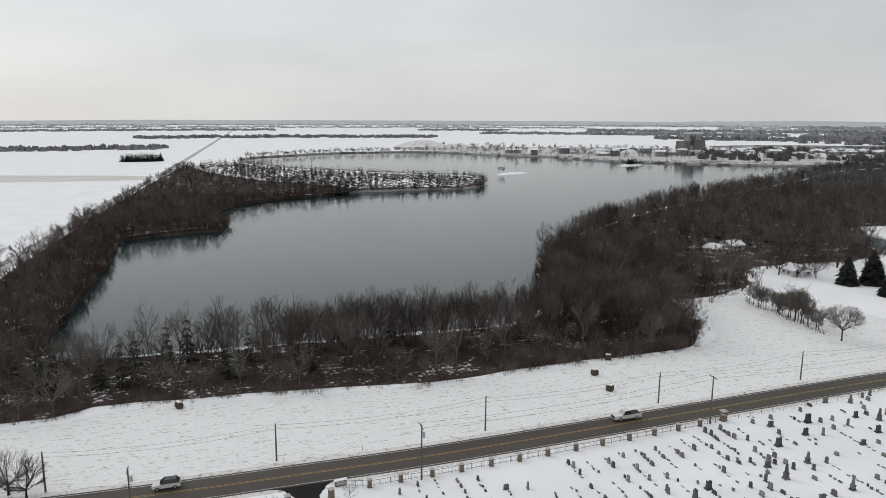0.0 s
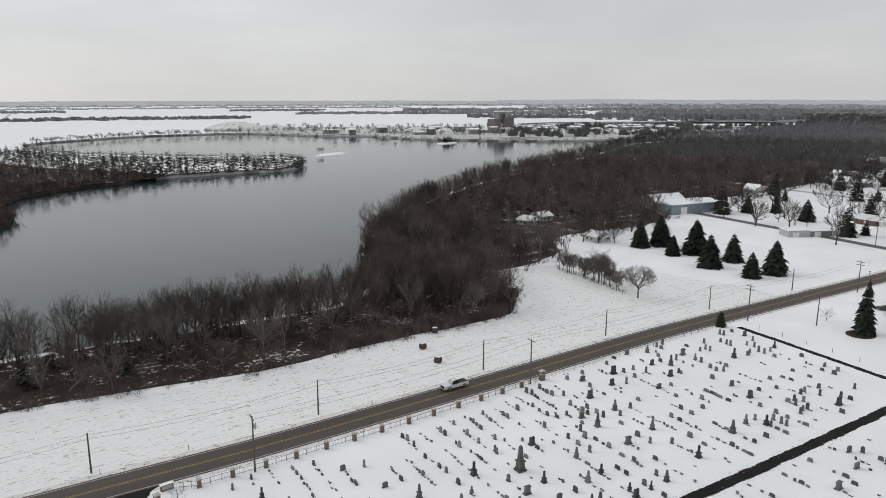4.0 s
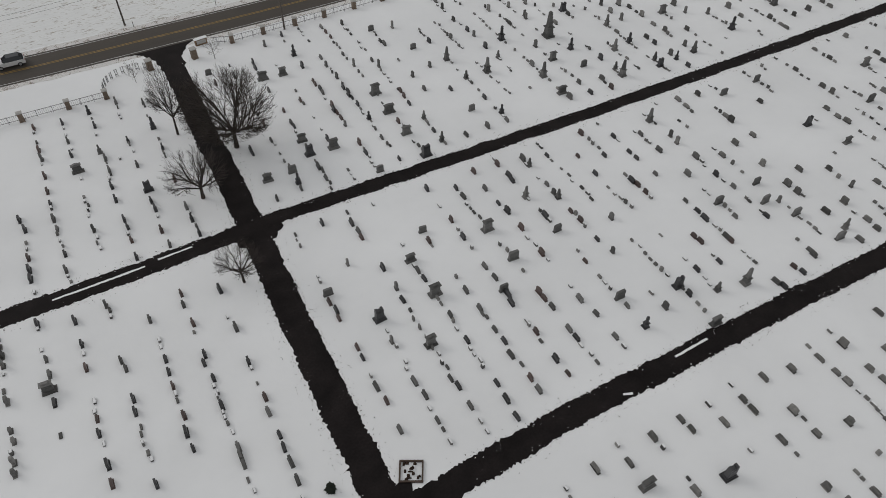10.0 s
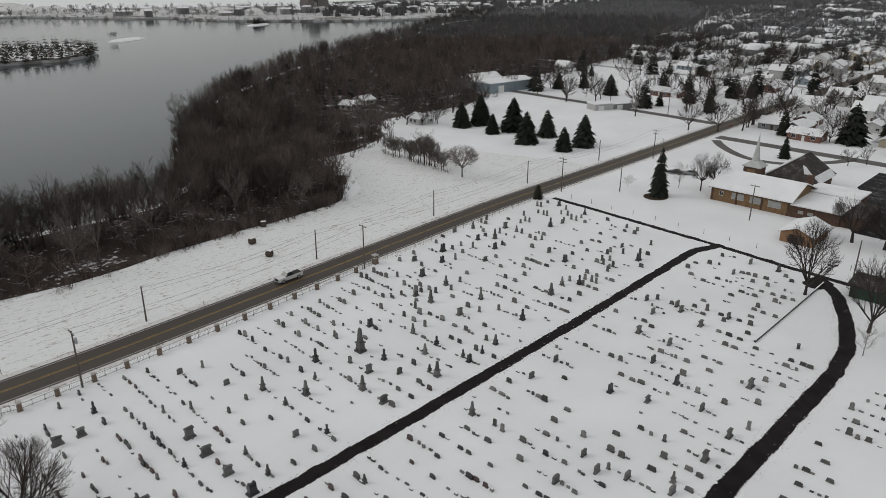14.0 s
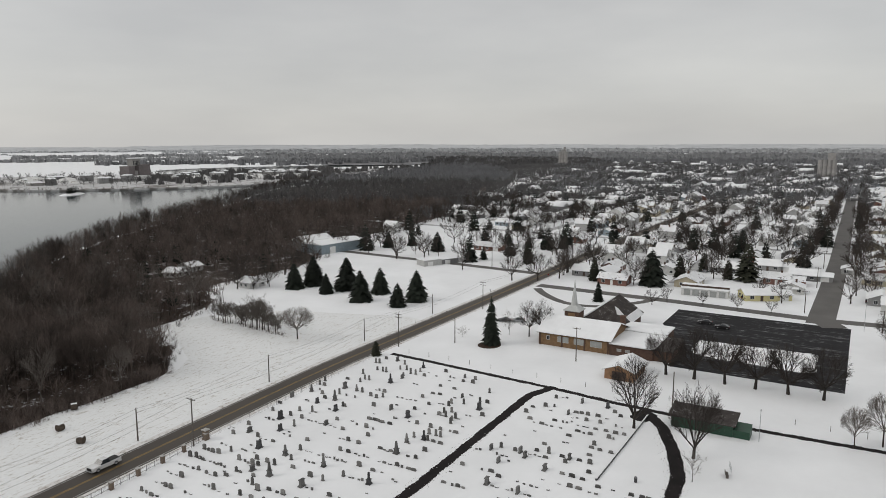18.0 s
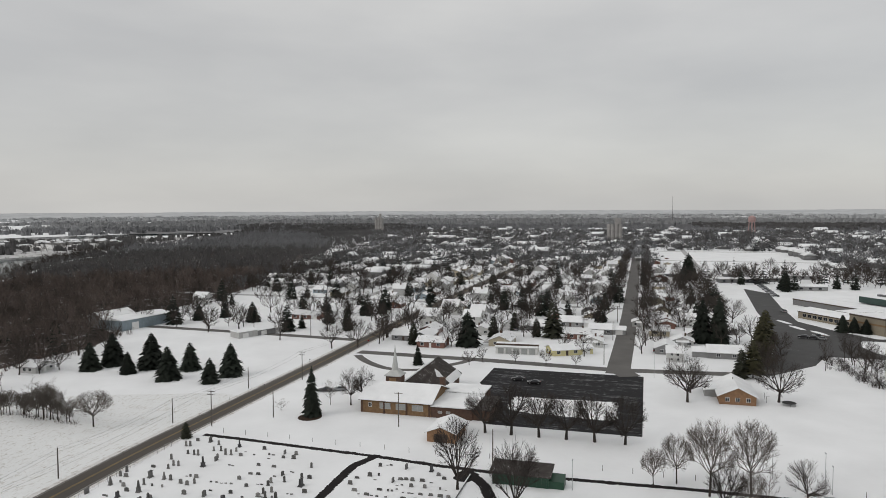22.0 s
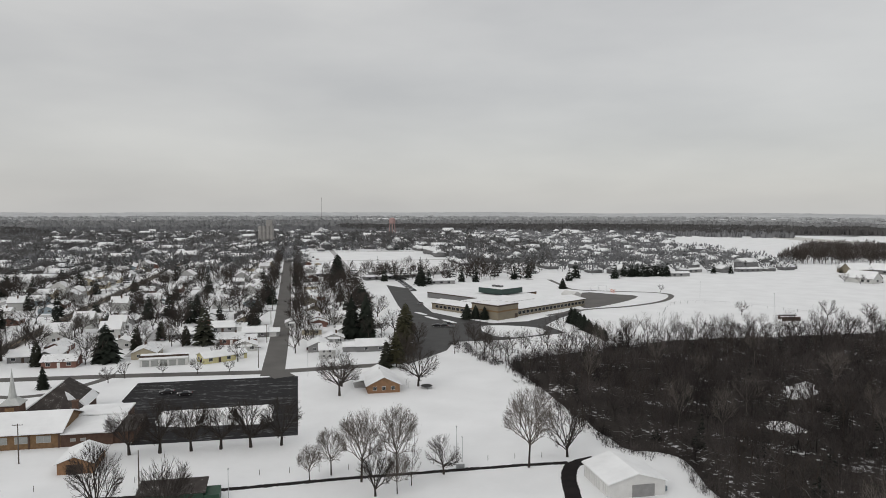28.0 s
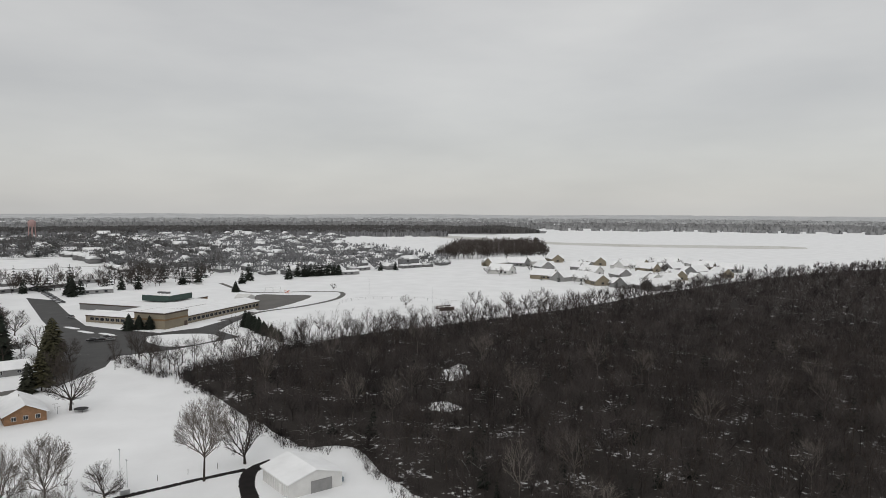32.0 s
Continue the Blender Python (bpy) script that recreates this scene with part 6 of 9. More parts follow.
LEFT_PILLARS = [(-43.5, 97.6), (-38.4, 97.7), (-33.3, 97.9), (-28.2, 98.1), (-23.2, 98.3), (-18.2, 98.5), (-13.1, 98.6), (-6.9, 98.7), (-1.7, 98.8)]
for x, y in PILLARS[1:] + LEFT_PILLARS:
    copy_thing(pillar_proto, pose(x, y, 0))
pillar_proto.matrix_basis = pose(*PILLARS[0], 0)
big = copy_thing(pillar_proto, pose(91.8, 111.2, 0) @ Matrix.Diagonal((1.6, 1.6, 1.45, 1)))
big["label"] = "tall square brick corner pillar with a pale cap"


def rail_bay(a, b, h=1.15):
    """Iron rails and bars between two pillars."""
    ax, ay, bx, by = *a, *b
    ln = math.hypot(bx - ax, by - ay)
    ob = thing("iron_railing", "grey iron railing panel between brick pillars", "fence", ax, ay, 0, math.degrees(math.atan2(by - ay, bx - ax)), "railing panels")
    for z in (0.28, h - 0.08):
        part("rail", Geo().box(0.3, ln - 0.3, -0.025, 0.025, z, z + 0.05), IRON, ob)
    g = Geo()
    n = max(3, int(ln / 0.28))
    for i in range(1, n):
        x = 0.3 + (ln - 0.6) * i / n
        g.frustum(x, 0, 0.1, h, 0.018, 0.018)
    tagged(part("bars", g, IRON, ob), kind="stuff")
    for x in (ln * 0.33, ln * 0.67):
        part("post", Geo().frustum(x, 0, -0.1, h + 0.05, 0.06, 0.06), IRON, ob)


for row in (PILLARS, LEFT_PILLARS):
    for a, b in zip(row, row[1:]):
        rail_bay(a, b)
curve = rounded([(-1.7, 98.8), (-1.7, 101.0), (-0.5, 103.2), (2.2, 104.5), (5.3, 103.8)], 3, closed=False)
for a, b in zip(curve, curve[1:]):
    rail_bay(a, b)
for x, y, t in ((5.6, 103.5, 12), (12.4, 103.6, 12)):
    gp = thing("gate_pillar", "large brown brick gate pillar with a pale cap", "pillar", x, y, 0, t, "gate pillars at the cemetery drive")
    part("shaft", Geo().frustum(0, 0, -0.1, 1.6, 0.8, 0.8).frustum(0, 0, -0.1, 0.15, 0.92, 0.92), PILLAR_BRICK, gp)
    part("cap", Geo().frustum(0, 0, 1.6, 1.72, 0.98, 0.98).frustum(0, 0, 1.72, 1.84, 0.9, 0.9, 0.4, 0.4), CAP_STONE, gp, "pale stone cap")
sg = thing("cemetery_sign", "low tan brick sign wall beside the cemetery gate", "sign", 14.4, 107.2, 0, 8)
part("wall", Geo().box(-0.95, 0.95, -0.25, 0.25, -0.1, 1.0), BRICK, sg)
part("panel", Geo().box(-0.75, 0.75, -0.3, -0.25, 0.25, 0.85), CAP_STONE, sg, "pale stone panel")
part("cap", Geo().box(-1.05, 1.05, -0.34, 0.34, 1.0, 1.1), SNOW, sg, "snow on the wall")
rail_bay((15.6, 106.6), PILLARS[0])
# wire fence that goes on along the road
wf = thing("wire_fence", "dark wire mesh fence with thin steel posts", "fence", 0, 0, 0)
line = [(92.5, 111.0), (110, 112.0), (125, 113.0), (140, 114.0), (154, 114.6)]
pts = []
for (x0, y0), (x1, y1) in zip(line, line[1:]):
    k = max(1, int(math.hypot(x1 - x0, y1 - y0) / 2.6))
    pts += [(x0 + (x1 - x0) * i / k, y0 + (y1 - y0) * i / k) for i in range(k)]
for x, y in pts:
    part("post", Geo().tube((x, y, -0.1), (x, y, 1.25), 0.04, 0.04, 5), IRON, wf)
g = Geo()
for a, b in zip(pts, pts[1:]):
    for z in (0.1, 0.35, 0.6, 0.85, 1.15):
        g.tube((*a, z), (*b, z), 0.012, 0.012, 3, caps=False)
part("mesh", g, IRON, wf)
# wooden posts along the far lane
for i in range(26):
    y = 108 - i * 6.6
    x = 161.5 - 0.05 * i * 3 + (i > 10) * 1.0
    if -64 < y < 109 and not 15 < y < 34:
        fp = thing("fence_post", "thin grey wooden fence post in the snow", "post", x + r.uniform(-0.3, 0.3), y, 0, group="fence posts by the lane")
        part("stake", Geo().tube((0, 0, -0.1), (0.03, 0, 1.25), 0.06, 0.05, 5), POLE_WOOD, fp)

# ---- single trees ----
def tree_meshes(geos, bark, twig):
    trunk, crown = geos
    return trunk.mesh("trunk", bark, True), crown.mesh("crown", twig)


DARK_BARK = material("dark_wet_bark", (0.04, 0.033, 0.029), 0.85, 0.35, 2.0, 0.05, jitter=0.15, spec=0.3)
BROAD = [tree_meshes(round_tree(100 + s, 10, 10.5, 8, 5, 5, fork=0.24, low=0.2, thick=0.026, width=0.024, spray=1, rise=0.3), BARK, TWIG) for s in range(4)]
DOME = [tree_meshes(round_tree(108, 10.4, 12.4, 12, 7, 6, fork=0.27, low=0.24, thick=0.026, width=0.022, spray=1, rise=0.22), BARK, TWIG)]
TALLT = [tree_meshes(round_tree(120 + s, 10, 6.4, 9, 5, 4, fork=0.3, low=0.16, thick=0.017, width=0.019, spray=1, rise=0.6), BARK, TWIG) for s in range(3)]
VASE = [tree_meshes(round_tree(140 + s, 10, 8.8, 7, 5, 5, fork=0.16, low=0.2, thick=0.024, width=0.032, spray=1, rise=1.0), DARK_BARK, DARK_BARK) for s in range(3)]
ROWTREE = [tree_meshes(round_tree(180 + s, 10, 8.4, 8, 5, 5, fork=0.24, low=0.22, thick=0.026, width=0.03, spray=1, rise=0.55), DARK_BARK, DARK_BARK) for s in range(3)]
LANE = [tree_meshes(round_tree(190 + s, 10, 6.6, 10, 5, 6, fork=0.34, low=0.16, thick=0.0135, width=0.017, spray=2, rise=0.75), BARK, PALE_TWIG) for s in range(3)]
YOUNG = [tree_meshes(bare_tree(160 + s, 10, 5.5, 14, 7, 5, first=0.2, sweep=0.7, thick=0.011, width=0.02, spray=1), BARK, PALE_TWIG) for s in range(2)]
SPRUCE = [tree_meshes(conifer(200 + s, 10, 8.6, 20, 16, skirt=0.03, full=0.6, droop=0.24), BARK, NEEDLE) for s in range(4)]
SLIM_SPRUCE = [tree_meshes(conifer(210 + s, 10, 5.6, 24, 15, skirt=0.02, droop=0.25, full=0.62), BARK, NEEDLE) for s in range(2)]
ROUND_CEDAR = [tree_meshes(conifer(220 + s, 10, 6.2, 20, 12, skirt=0.02, droop=0.05, full=0.42), BARK, CEDAR) for s in range(2)]
OLIVE = [tree_meshes(conifer(230 + s, 10, 6.6, 22, 12, skirt=0.1, droop=0.0, full=0.5), BARK, OLD_NEEDLE) for s in range(2)]
TOWN_TREE = [tree_meshes(round_tree(240 + s, 10, 9.5, 6, 4, 4, fork=0.24, low=0.2, thick=0.022, sides=4, width=0.045, light=True, rise=0.5), BARK, TWIG) for s in range(6)]
TOWN_SPRUCE = [tree_meshes(conifer(250 + s, 10, 7.0, 13, 10, full=0.58), BARK, NEEDLE) for s in range(3)]


def tree(kind, x, y, h, label, category="tree", group="", name="tree", wide=1.0):
    if kind is BROAD and math.hypot(x, y) > 255:
        kind = TOWN_TREE
    a, b = kind[r.randrange(len(kind))]
    ob = thing(name, label, category, group=group)
    shared("trunk", a, ob)
    shared("crown", b, ob)
    s = h / 10
    ob.matrix_basis = pose(x, y, 0, 0, 0, r.uniform(0, 360)) @ Matrix.Diagonal((s * wide, s * wide, s, 1))
    return ob


r = random.Random(21)
tree(DOME, 11.6, 79.1, 11.0, "broad leafless tree with a dense rounded crown beside a cemetery drive", wide=1.0)
tree(TALLT, 5.3, 85.5, 11.5, "slender leafless tree beside the cemetery drive", wide=0.75)
tree(BROAD, 4.9, 71.2, 8.2, "small spreading leafless tree on a snowy grave plot")
tree(TALLT, 5.2, 55.4, 6.4, "small leaning leafless tree where the drives cross", wide=1.3)
tree(YOUNG, 15.1, 101.9, 3.4, "young leafless tree by the cemetery gate", wide=1.3)
tree(YOUNG, 2.9, 100.9, 3.6, "young leafless tree by the curved railing")
tree(TOWN_SPRUCE, 4.6, 28.4, 1.6, "tiny conifer sapling in the snow", "conifer", name="conifer")
for x, y, h, k in ((141.5, 38, 16.4, VASE), (132.9, 24.2, 15.6, VASE), (123.2, 22.4, 6.0, YOUNG), (196.4, 82.2, 12.2, TALLT), (194.6, 85.6, 11.8, TALLT), (193.1, 91.7, 7.6, YOUNG)):
    tree(k, x, y, h, "tall leafless tree standing in snow near the church" if y > 70 else "leafless tree with upswept limbs beside the lane", group="trees by the lane and church", wide=0.76 if k is VASE else 1.0)
for i, y in enumerate((40.6, 33.6, 26.3, 19.3, 12.1, 4.6)):
    tree(ROWTREE, 179.8, y, r.uniform(12.5, 14.5), "dark leafless tree in a row along the car park", group="row of trees along the car park", wide=1.05)
for x, y in ((262, 62), (265.5, 50), (264, 38), (264.5, 27), (256, 66)):
    tree(BROAD, x, y - 2, r.uniform(5, 6.5), "small ornamental leafless tree beside a side street", group="small street trees")
for x, y, h, k in ((153.6, -2, 8.8, LANE), (157.1, -6.8, 11.4, LANE), (151.9, -13.1, 17.0, LANE), (154.6, -21.4, 16.4, LANE), (152.7, -31.7, 9.2, BROAD), (153, -51.9, 19.5, LANE), (157.7, -63.2, 13.8, VASE), (143.8, -19.9, 9.4, LANE), (143.6, -15.3, 10.4, VASE),
                   (147.5, -23.5, 8.5, YOUNG)):
    tree(k, x, y, h, "bare tree with fine grey twigs standing in snow by the lane", group="bare trees along the lane", wide=0.95)
for x, y, h in ((224.4, -12.5, 15.2), (231.5, -39.2, 15.5), (236, -14, 10)):
    tree(BROAD, x, y, h, "large spreading leafless tree beside a brick house", group="yard trees", wide=0.95)
for x, y, h in ((211.9, 197.7, 10.8), (221.2, 195.5, 12.7), (211.3, 180.5, 8.1), (220.6, 177.5, 13.6), (207.5, 160.6, 12), (222, 161.8, 10.5), (207.1, 143.3, 8.8), (218.3, 142.3, 11.9)):
    tree(SPRUCE, x, y, h, "dark green conical spruce standing in an open snowy yard", "spruce", "group of spruces in the snowy yard", "spruce")
tree(SLIM_SPRUCE, 181.5, 92, 14.4, "tall slender dark spruce in a mulch bed near the church", "spruce", name="spruce", wide=0.74)
sheet("mulch_bed", rounded([(180.2 + 3.8 * math.cos(a), 92 + 3.4 * math.sin(a)) for a in np.linspace(0, 6.28, 8, endpoint=False)], 3), 0.03, MULCH, "round bed of brown mulch under a spruce", "mulch bed")
tree(ROUND_CEDAR, 155, 114.9, 4.3, "dark rounded cedar at the cemetery corner", "cedar", name="cedar", wide=1.2)
tree(YOUNG, 184, 103.3, 3.2, "leafless round shrub in a snowy yard", "shrub", name="shrub", wide=2.0)
tree(LANE, 156.3, 145.4, 10.5, "feathery leafless tree at the end of a field hedge", wide=1.5)
for i in range(24):
    t = i / 23
    x, y = 160 - 2.5 * t + r.uniform(-1.3, 1.3), 184 - 30 * t + r.uniform(-1, 1)
    tree(LANE if i % 3 else YOUNG, x, y, r.uniform(5, 8) + 3.5 * (11 < i < 19), "leafless sapling in a field hedge", group="field hedge saplings", wide=1.1)
scatter("undergrowth", BRUSH, [(160 - 3 * t + r.uniform(-1.5, 1.5), 188 - 36 * t, 0.6, r.uniform(0.25, 0.5)) for t in np.linspace(0, 1, 18)], BRUSH_BROWN, "brown brush along a field hedge", "undergrowth")
for x, y, h, k in ((292.1, 73.6, 15.3, SPRUCE), (314.5, 67.1, 10, ROUND_CEDAR), (251.8, 83, 7.8, SLIM_SPRUCE), (314, 139.5, 10.6, ROUND_CEDAR), (325.1, 198.2, 10.8, SPRUCE), (334.9, 221, 8, SPRUCE), (323.1, 229.4, 9, SPRUCE), (320.4, 40.6, 17, ROUND_CEDAR),
                   (324.6, -23.8, 19.9, SLIM_SPRUCE), (325, -30.6, 20.7, SLIM_SPRUCE), (261.5, -32.1, 10.2, ROUND_CEDAR), (616.9, -33.7, 20, SPRUCE), (368.3, -89, 8.5, SPRUCE), (368.7, -93.9, 7.6, SPRUCE), (365.4, -98.1, 7.2, SPRUCE), (544.6, -94.4, 14, SPRUCE), (494.5, -192.8, 8.1, SPRUCE)):
    tree(k, x, y, h, "dark evergreen standing in snow among town houses", "evergreen", "evergreens in the town", "evergreen")
for x, y, h in ((322, -48.6, 16), (300, -44, 14), (283, -43, 11), (262, -36, 13), (311, -46, 15)):
    tree(OLIVE, x, y, h, "tall olive-brown evergreen beside the school drive", "evergreen", "olive evergreens by the school drive", "evergreen")
for i in range(12):
    t = i / 11
    tree(SPRUCE, 346 - 50 * t, -139.5 + 3 * t + r.uniform(-1, 1), 8.6 - 3.5 * t + r.uniform(-0.6, 0.6), "dark evergreen in a screening row beside the school field", "evergreen", "screening row of evergreens", "evergreen", 0.9)
for x, y, h in ((276.5, 118, 13), (292.3, 202.5, 14), (310.4, 194.5, 10), (282.9, 158.8, 11), (271.7, 128, 12), (348.7, 138, 10), (325.2, 128, 13), (288.3, 80, 9), (286, 112, 12), (294, 113, 11), (300, 114, 10), (238, 214, 12), (232, 222, 15), (246, 220, 14)):
    tree(BROAD, x, y, h, "leafless yard tree near the main road", group="yard trees")
for x, y, h in ((202, 211, 8), (209, 209, 10), (213, 214, 9), (199, 217, 11), (205, 222, 12), (215, 222, 12), (211, 228, 13)):
    tree(BROAD, x, y, h, "leafless tree half hiding a white cabin", group="trees round the cabin")
for x, y, h in ((-84, 262, 12), (-88, 300, 13), (-86, 322, 9), (-80, 420, 12), (-92, 240, 8)):
    tree(BROAD, x, y, h, "leafless tree beside a country road", group="trees by the country road")
for x, y, h in ((-34, 117, 7), (-37, 119, 8), (-40, 116, 7)):
    tree(BROAD, x, y, h, "pale leafless tree at the field edge", group="trees at the field edge")
for x, y, h in ((461, -254, 6), (328, -279, 12), (318, -296, 11), (314, -322, 12), (310, -304, 9), (352, -244, 9)):
    tree(BROAD, x, y, h, "leafless tree at the edge of the snowy sports field", group="trees by the sports field")
# fallen pale limbs in the brush
for x, y, a in ((70, 152, 20), (58, 156, 80), (30, 152, 140), (4, 156, 40), (140, -110, 60), (118, -104, 10), (150, -100, 100)):
    fl = thing("fallen_branch", "pale fallen tree branch lying in brown brush", "branch", x, y, 0.5, a)
    part("limb", Geo().tube((0, 0, 0), (4.5, 0.4, 1.6), 0.12, 0.05, 5).tube((1.5, 0.1, 0.5), (3.6, -1.6, 1.9), 0.07, 0.03, 4).tube((2.2, 0.2, 0.8), (3.4, 1.8, 2.4), 0.07, 0.03, 4), MARBLE, fl)

# ---- buildings ----
def windows(parent, spots, turn, w, h, frame_mat=WHITE_PAINT, pane=GLASS):
    """spots: x, y, z of each window's sill middle; turn: where the wall faces, in degrees."""
    fr = Geo().box(-w / 2 - 0.08, w / 2 + 0.08, -0.09, 0.03, -0.08, h + 0.08).mesh("window", frame_mat)
    pn = Geo().box(-w / 2, -0.03, -0.11, -0.05, 0, h).box(0.03, w / 2, -0.11, -0.05, 0, h).mesh("pane", pane)
    for x, y, z in spots:
        ob = shared("window", fr, parent, pose(x, y, z, 0, 0, turn))
        shared("pane", pn, ob)


def gable_roof(parent, x0, x1, y0, y1, eave, ridge, mat, along="x", over=0.5, thick=0.22, trim=BROWN_TRIM):
    """Two slopes with their thickness, the ridge along x or y."""
    if along == "x":
        m, e0, e1, a0, a1 = (y0 + y1) / 2, y0 - over, y1 + over, x0 - over, x1 + over
    else:
        m, e0, e1, a0, a1 = (x0 + x1) / 2, x0 - over, x1 + over, y0 - over, y1 + over
    slope = (ridge - eave) / (m - (y0 if along == "x" else x0))
    low = eave - slope * over
    out = [(e0, low), (m, ridge), (e1, low), (e1, low + thick), (m, ridge + thick), (e0, low + thick)]
    part("roof", Geo().prism(out, a0, a1, along), mat, parent, "roof under snow" if mat in (ROOF_SNOW, SNOW) else "")
    lip = [(e0 - 0.03, low - 0.06), (m, ridge - 0.06), (e1 + 0.03, low - 0.06), (e1 + 0.03, low + 0.02), (m, ridge + 0.02), (e0 - 0.03, low + 0.02)]
    part("fascia", Geo().prism(lip, a0 + 0.05, a1 - 0.05, along), trim, parent)


def gable_walls(parent, x0, x1, y0, y1, eave, ridge, mat, along="x", base=0.0):
    if along == "x":
        o = [(y0, base - 0.1), (y1, base - 0.1), (y1, eave), ((y0 + y1) / 2, ridge - 0.06), (y0, eave)]
        return part("wall", Geo().prism(o, x0, x1, "x"), mat, parent)
    o = [(x0, base - 0.1), (x1, base - 0.1), (x1, eave), ((x0 + x1) / 2, ridge - 0.06), (x0, eave)]
    return part("wall", Geo().prism(o, y0, y1, "y"), mat, parent)


def brick_courses(parent, x, y0, y1, z0, z1, mat, gap=0.6):
    """Proud brick piers that break up a long wall facing -x."""
    n = max(2, int((y1 - y0) / 5.2))
    for i in range(n + 1):
        y = y0 + (y1 - y0) * i / n
        part("pier", Geo().box(x - 0.16, x + 0.02, y - 0.22, y + 0.22, z0, z1), mat, parent)


# church: nave, low wing, chapel with dark gable, tower with spire
ch = thing("church", "long tan brick church with snowy roofs and a pale spire", "church")
gable_walls(ch, 189, 206.5, 58.6, 80, 4.0, 7.0, BRICK, "y")
gable_roof(ch, 189, 206.5, 58.6, 80, 4.0, 7.0, ROOF_SNOW, "y", 0.7, 0.3)
brick_courses(ch, 189, 59, 79.6, 0, 3.9, BROWN_BRICK)
windows(ch, [(189, y, 1.5) for y in (62.5, 67.4, 72.4)], -90, 3.2, 1.6, CAP_STONE, BLIND_GLASS)
windows(ch, [(189, 77, 1.8)], -90, 0.9, 1.1)
part("wing", Geo().box(189, 204, 46.5, 58.6, -0.1, 3.2), BROWN_BRICK, ch, "low brown brick wing")
part("wing_roof", Geo().box(188.6, 204.3, 46.1, 58.6, 3.2, 3.5), ROOF_SNOW, ch, "flat roof under snow")
part("wing_eave", Geo().box(188.5, 204.4, 46.0, 58.6, 3.05, 3.2), BROWN_TRIM, ch)
windows(ch, [(189, y, 1.4) for y in (55.8, 53.4)], -90, 1.1, 0.6, CAP_STONE, BLIND_GLASS)
part("end_wing", Geo().box(189.5, 204, 41.5, 46.5, -0.1, 3.0), BROWN_BRICK, ch, "dark brick end wing")
part("end_roof", Geo().box(189.2, 204.3, 41.2, 46.1, 3.0, 3.22), DARK_ROOF, ch, "flat dark wet roof")
part("rear_wing", Geo().box(204, 213.5, 46.5, 60, -0.1, 3.6), BROWN_BRICK, ch)
part("rear_roof", Geo().box(203.8, 213.8, 46.2, 60.0, 3.6, 3.95), ROOF_SNOW, ch, "flat roof under snow")
windows(ch, [(204, y, 3.62 - 1.2) for y in (48.5, 51, 53.5, 56)], -90, 1.0, 0.6, CAP_STONE, BLIND_GLASS)
part("chapel_wall", Geo().box(211.4, 227.2, 60.2, 73.8, -0.1, 3.9), BROWN_BRICK, ch)
hip = [(210.4, 59.4, 3.7), (228, 59.4, 3.7), (228, 74.6, 3.7), (210.4, 74.6, 3.7), (218.2, 66.6, 9.9), (224, 66.6, 9.9)]
part("chapel_roof", Geo().add(hip, [(0, 4, 3), (0, 1, 5, 4), (1, 2, 5), (2, 3, 4, 5), (3, 2, 1, 0)]), DARK_ROOF, ch, "steep dark shingle roof with a snow patch")
part("roof_edge", Geo().tube((210.4, 74.6, 3.8), (218.2, 66.6, 10), 0.3, 0.25, 5).prism([(60.2, 4.2), (63.4, 4.2), (64.6, 8.2), (63.6, 7.6), (62.6, 6.6)], 212.9, 213.3, "x"), SNOW, ch, "snowy roof edge")
part("dormer", Geo().prism([(59.0, 3.7), (62.6, 3.7), (60.8, 5.6)], 213, 226, "x"), ROOF_SNOW, ch, "snowy dormer roof")
part("chimney", Geo().frustum(205, 59.6, 0, 7.4, 1.3, 1.5).frustum(205, 59.6, 7.4, 7.7, 1.5, 1.7), BROWN_BRICK, ch, "square brick chimney")
tw = part("tower", Geo().box(203.4, 208.0, 73.0, 77.6, -0.1, 7.4), BROWN_BRICK, ch, "square brick tower")
part("louvre", Geo().box(203.25, 203.4, 74.2, 76.4, 5.2, 6.8), BRICK, tw)
part("tower_cap", Geo().frustum(205.7, 75.3, 7.4, 7.7, 5.4, 5.4).frustum(205.7, 75.3, 7.7, 9.0, 5.0, 5.0, 2.2, 2.2), STEEPLE_GREY, ch, "pale flared spire base")
part("spire", Geo().lathe(205.7, 75.3, [(1.15, 8.9), (0.62, 12.4), (0.22, 15.4), (0.02, 17.0)], 8), STEEPLE_GREY, ch, "tall pale eight-sided spire")
sh = thing("shed", "small brown brick garage with a snowy gable roof", "shed", 0, 0, 0)
gable_walls(sh, 169, 180, 46, 53.4, 2.6, 4.0, ORANGE_BRICK, "x")
gable_roof(sh, 169, 180, 46, 53.4, 2.6, 4.0, ROOF_SNOW, "x", 0.5, 0.2)
part("door", Geo().box(168.9, 169.0, 48, 51.4, 0, 2.2), BROWN_TRIM, sh)

gs = thing("green_shelter", "long dark green metal shed with a dark wet roof", "shed")
part("wall", Geo().box(146.8, 151.5, 19.4, 31.6, -0.1, 2.6), GREEN_METAL, gs)
part("roof", Geo().prism([(146.0, 2.5), (152.2, 3.4), (152.2, 3.6), (146.0, 2.7)], 18.8, 32.2, "y"), DARK_ROOF, gs, "dark wet sheet roof")
for i in range(12):
    part("rib", Geo().box(146.72, 146.8, 19.9 + i, 20.0 + i, 0, 2.5), GREEN_METAL, gs)
part("annexe", Geo().prism([(147, 0), (150.5, 0), (150.5, 2.2), (147, 1.6)], 16.2, 19.4, "y"), GREEN_METAL, gs, "low green lean-to")

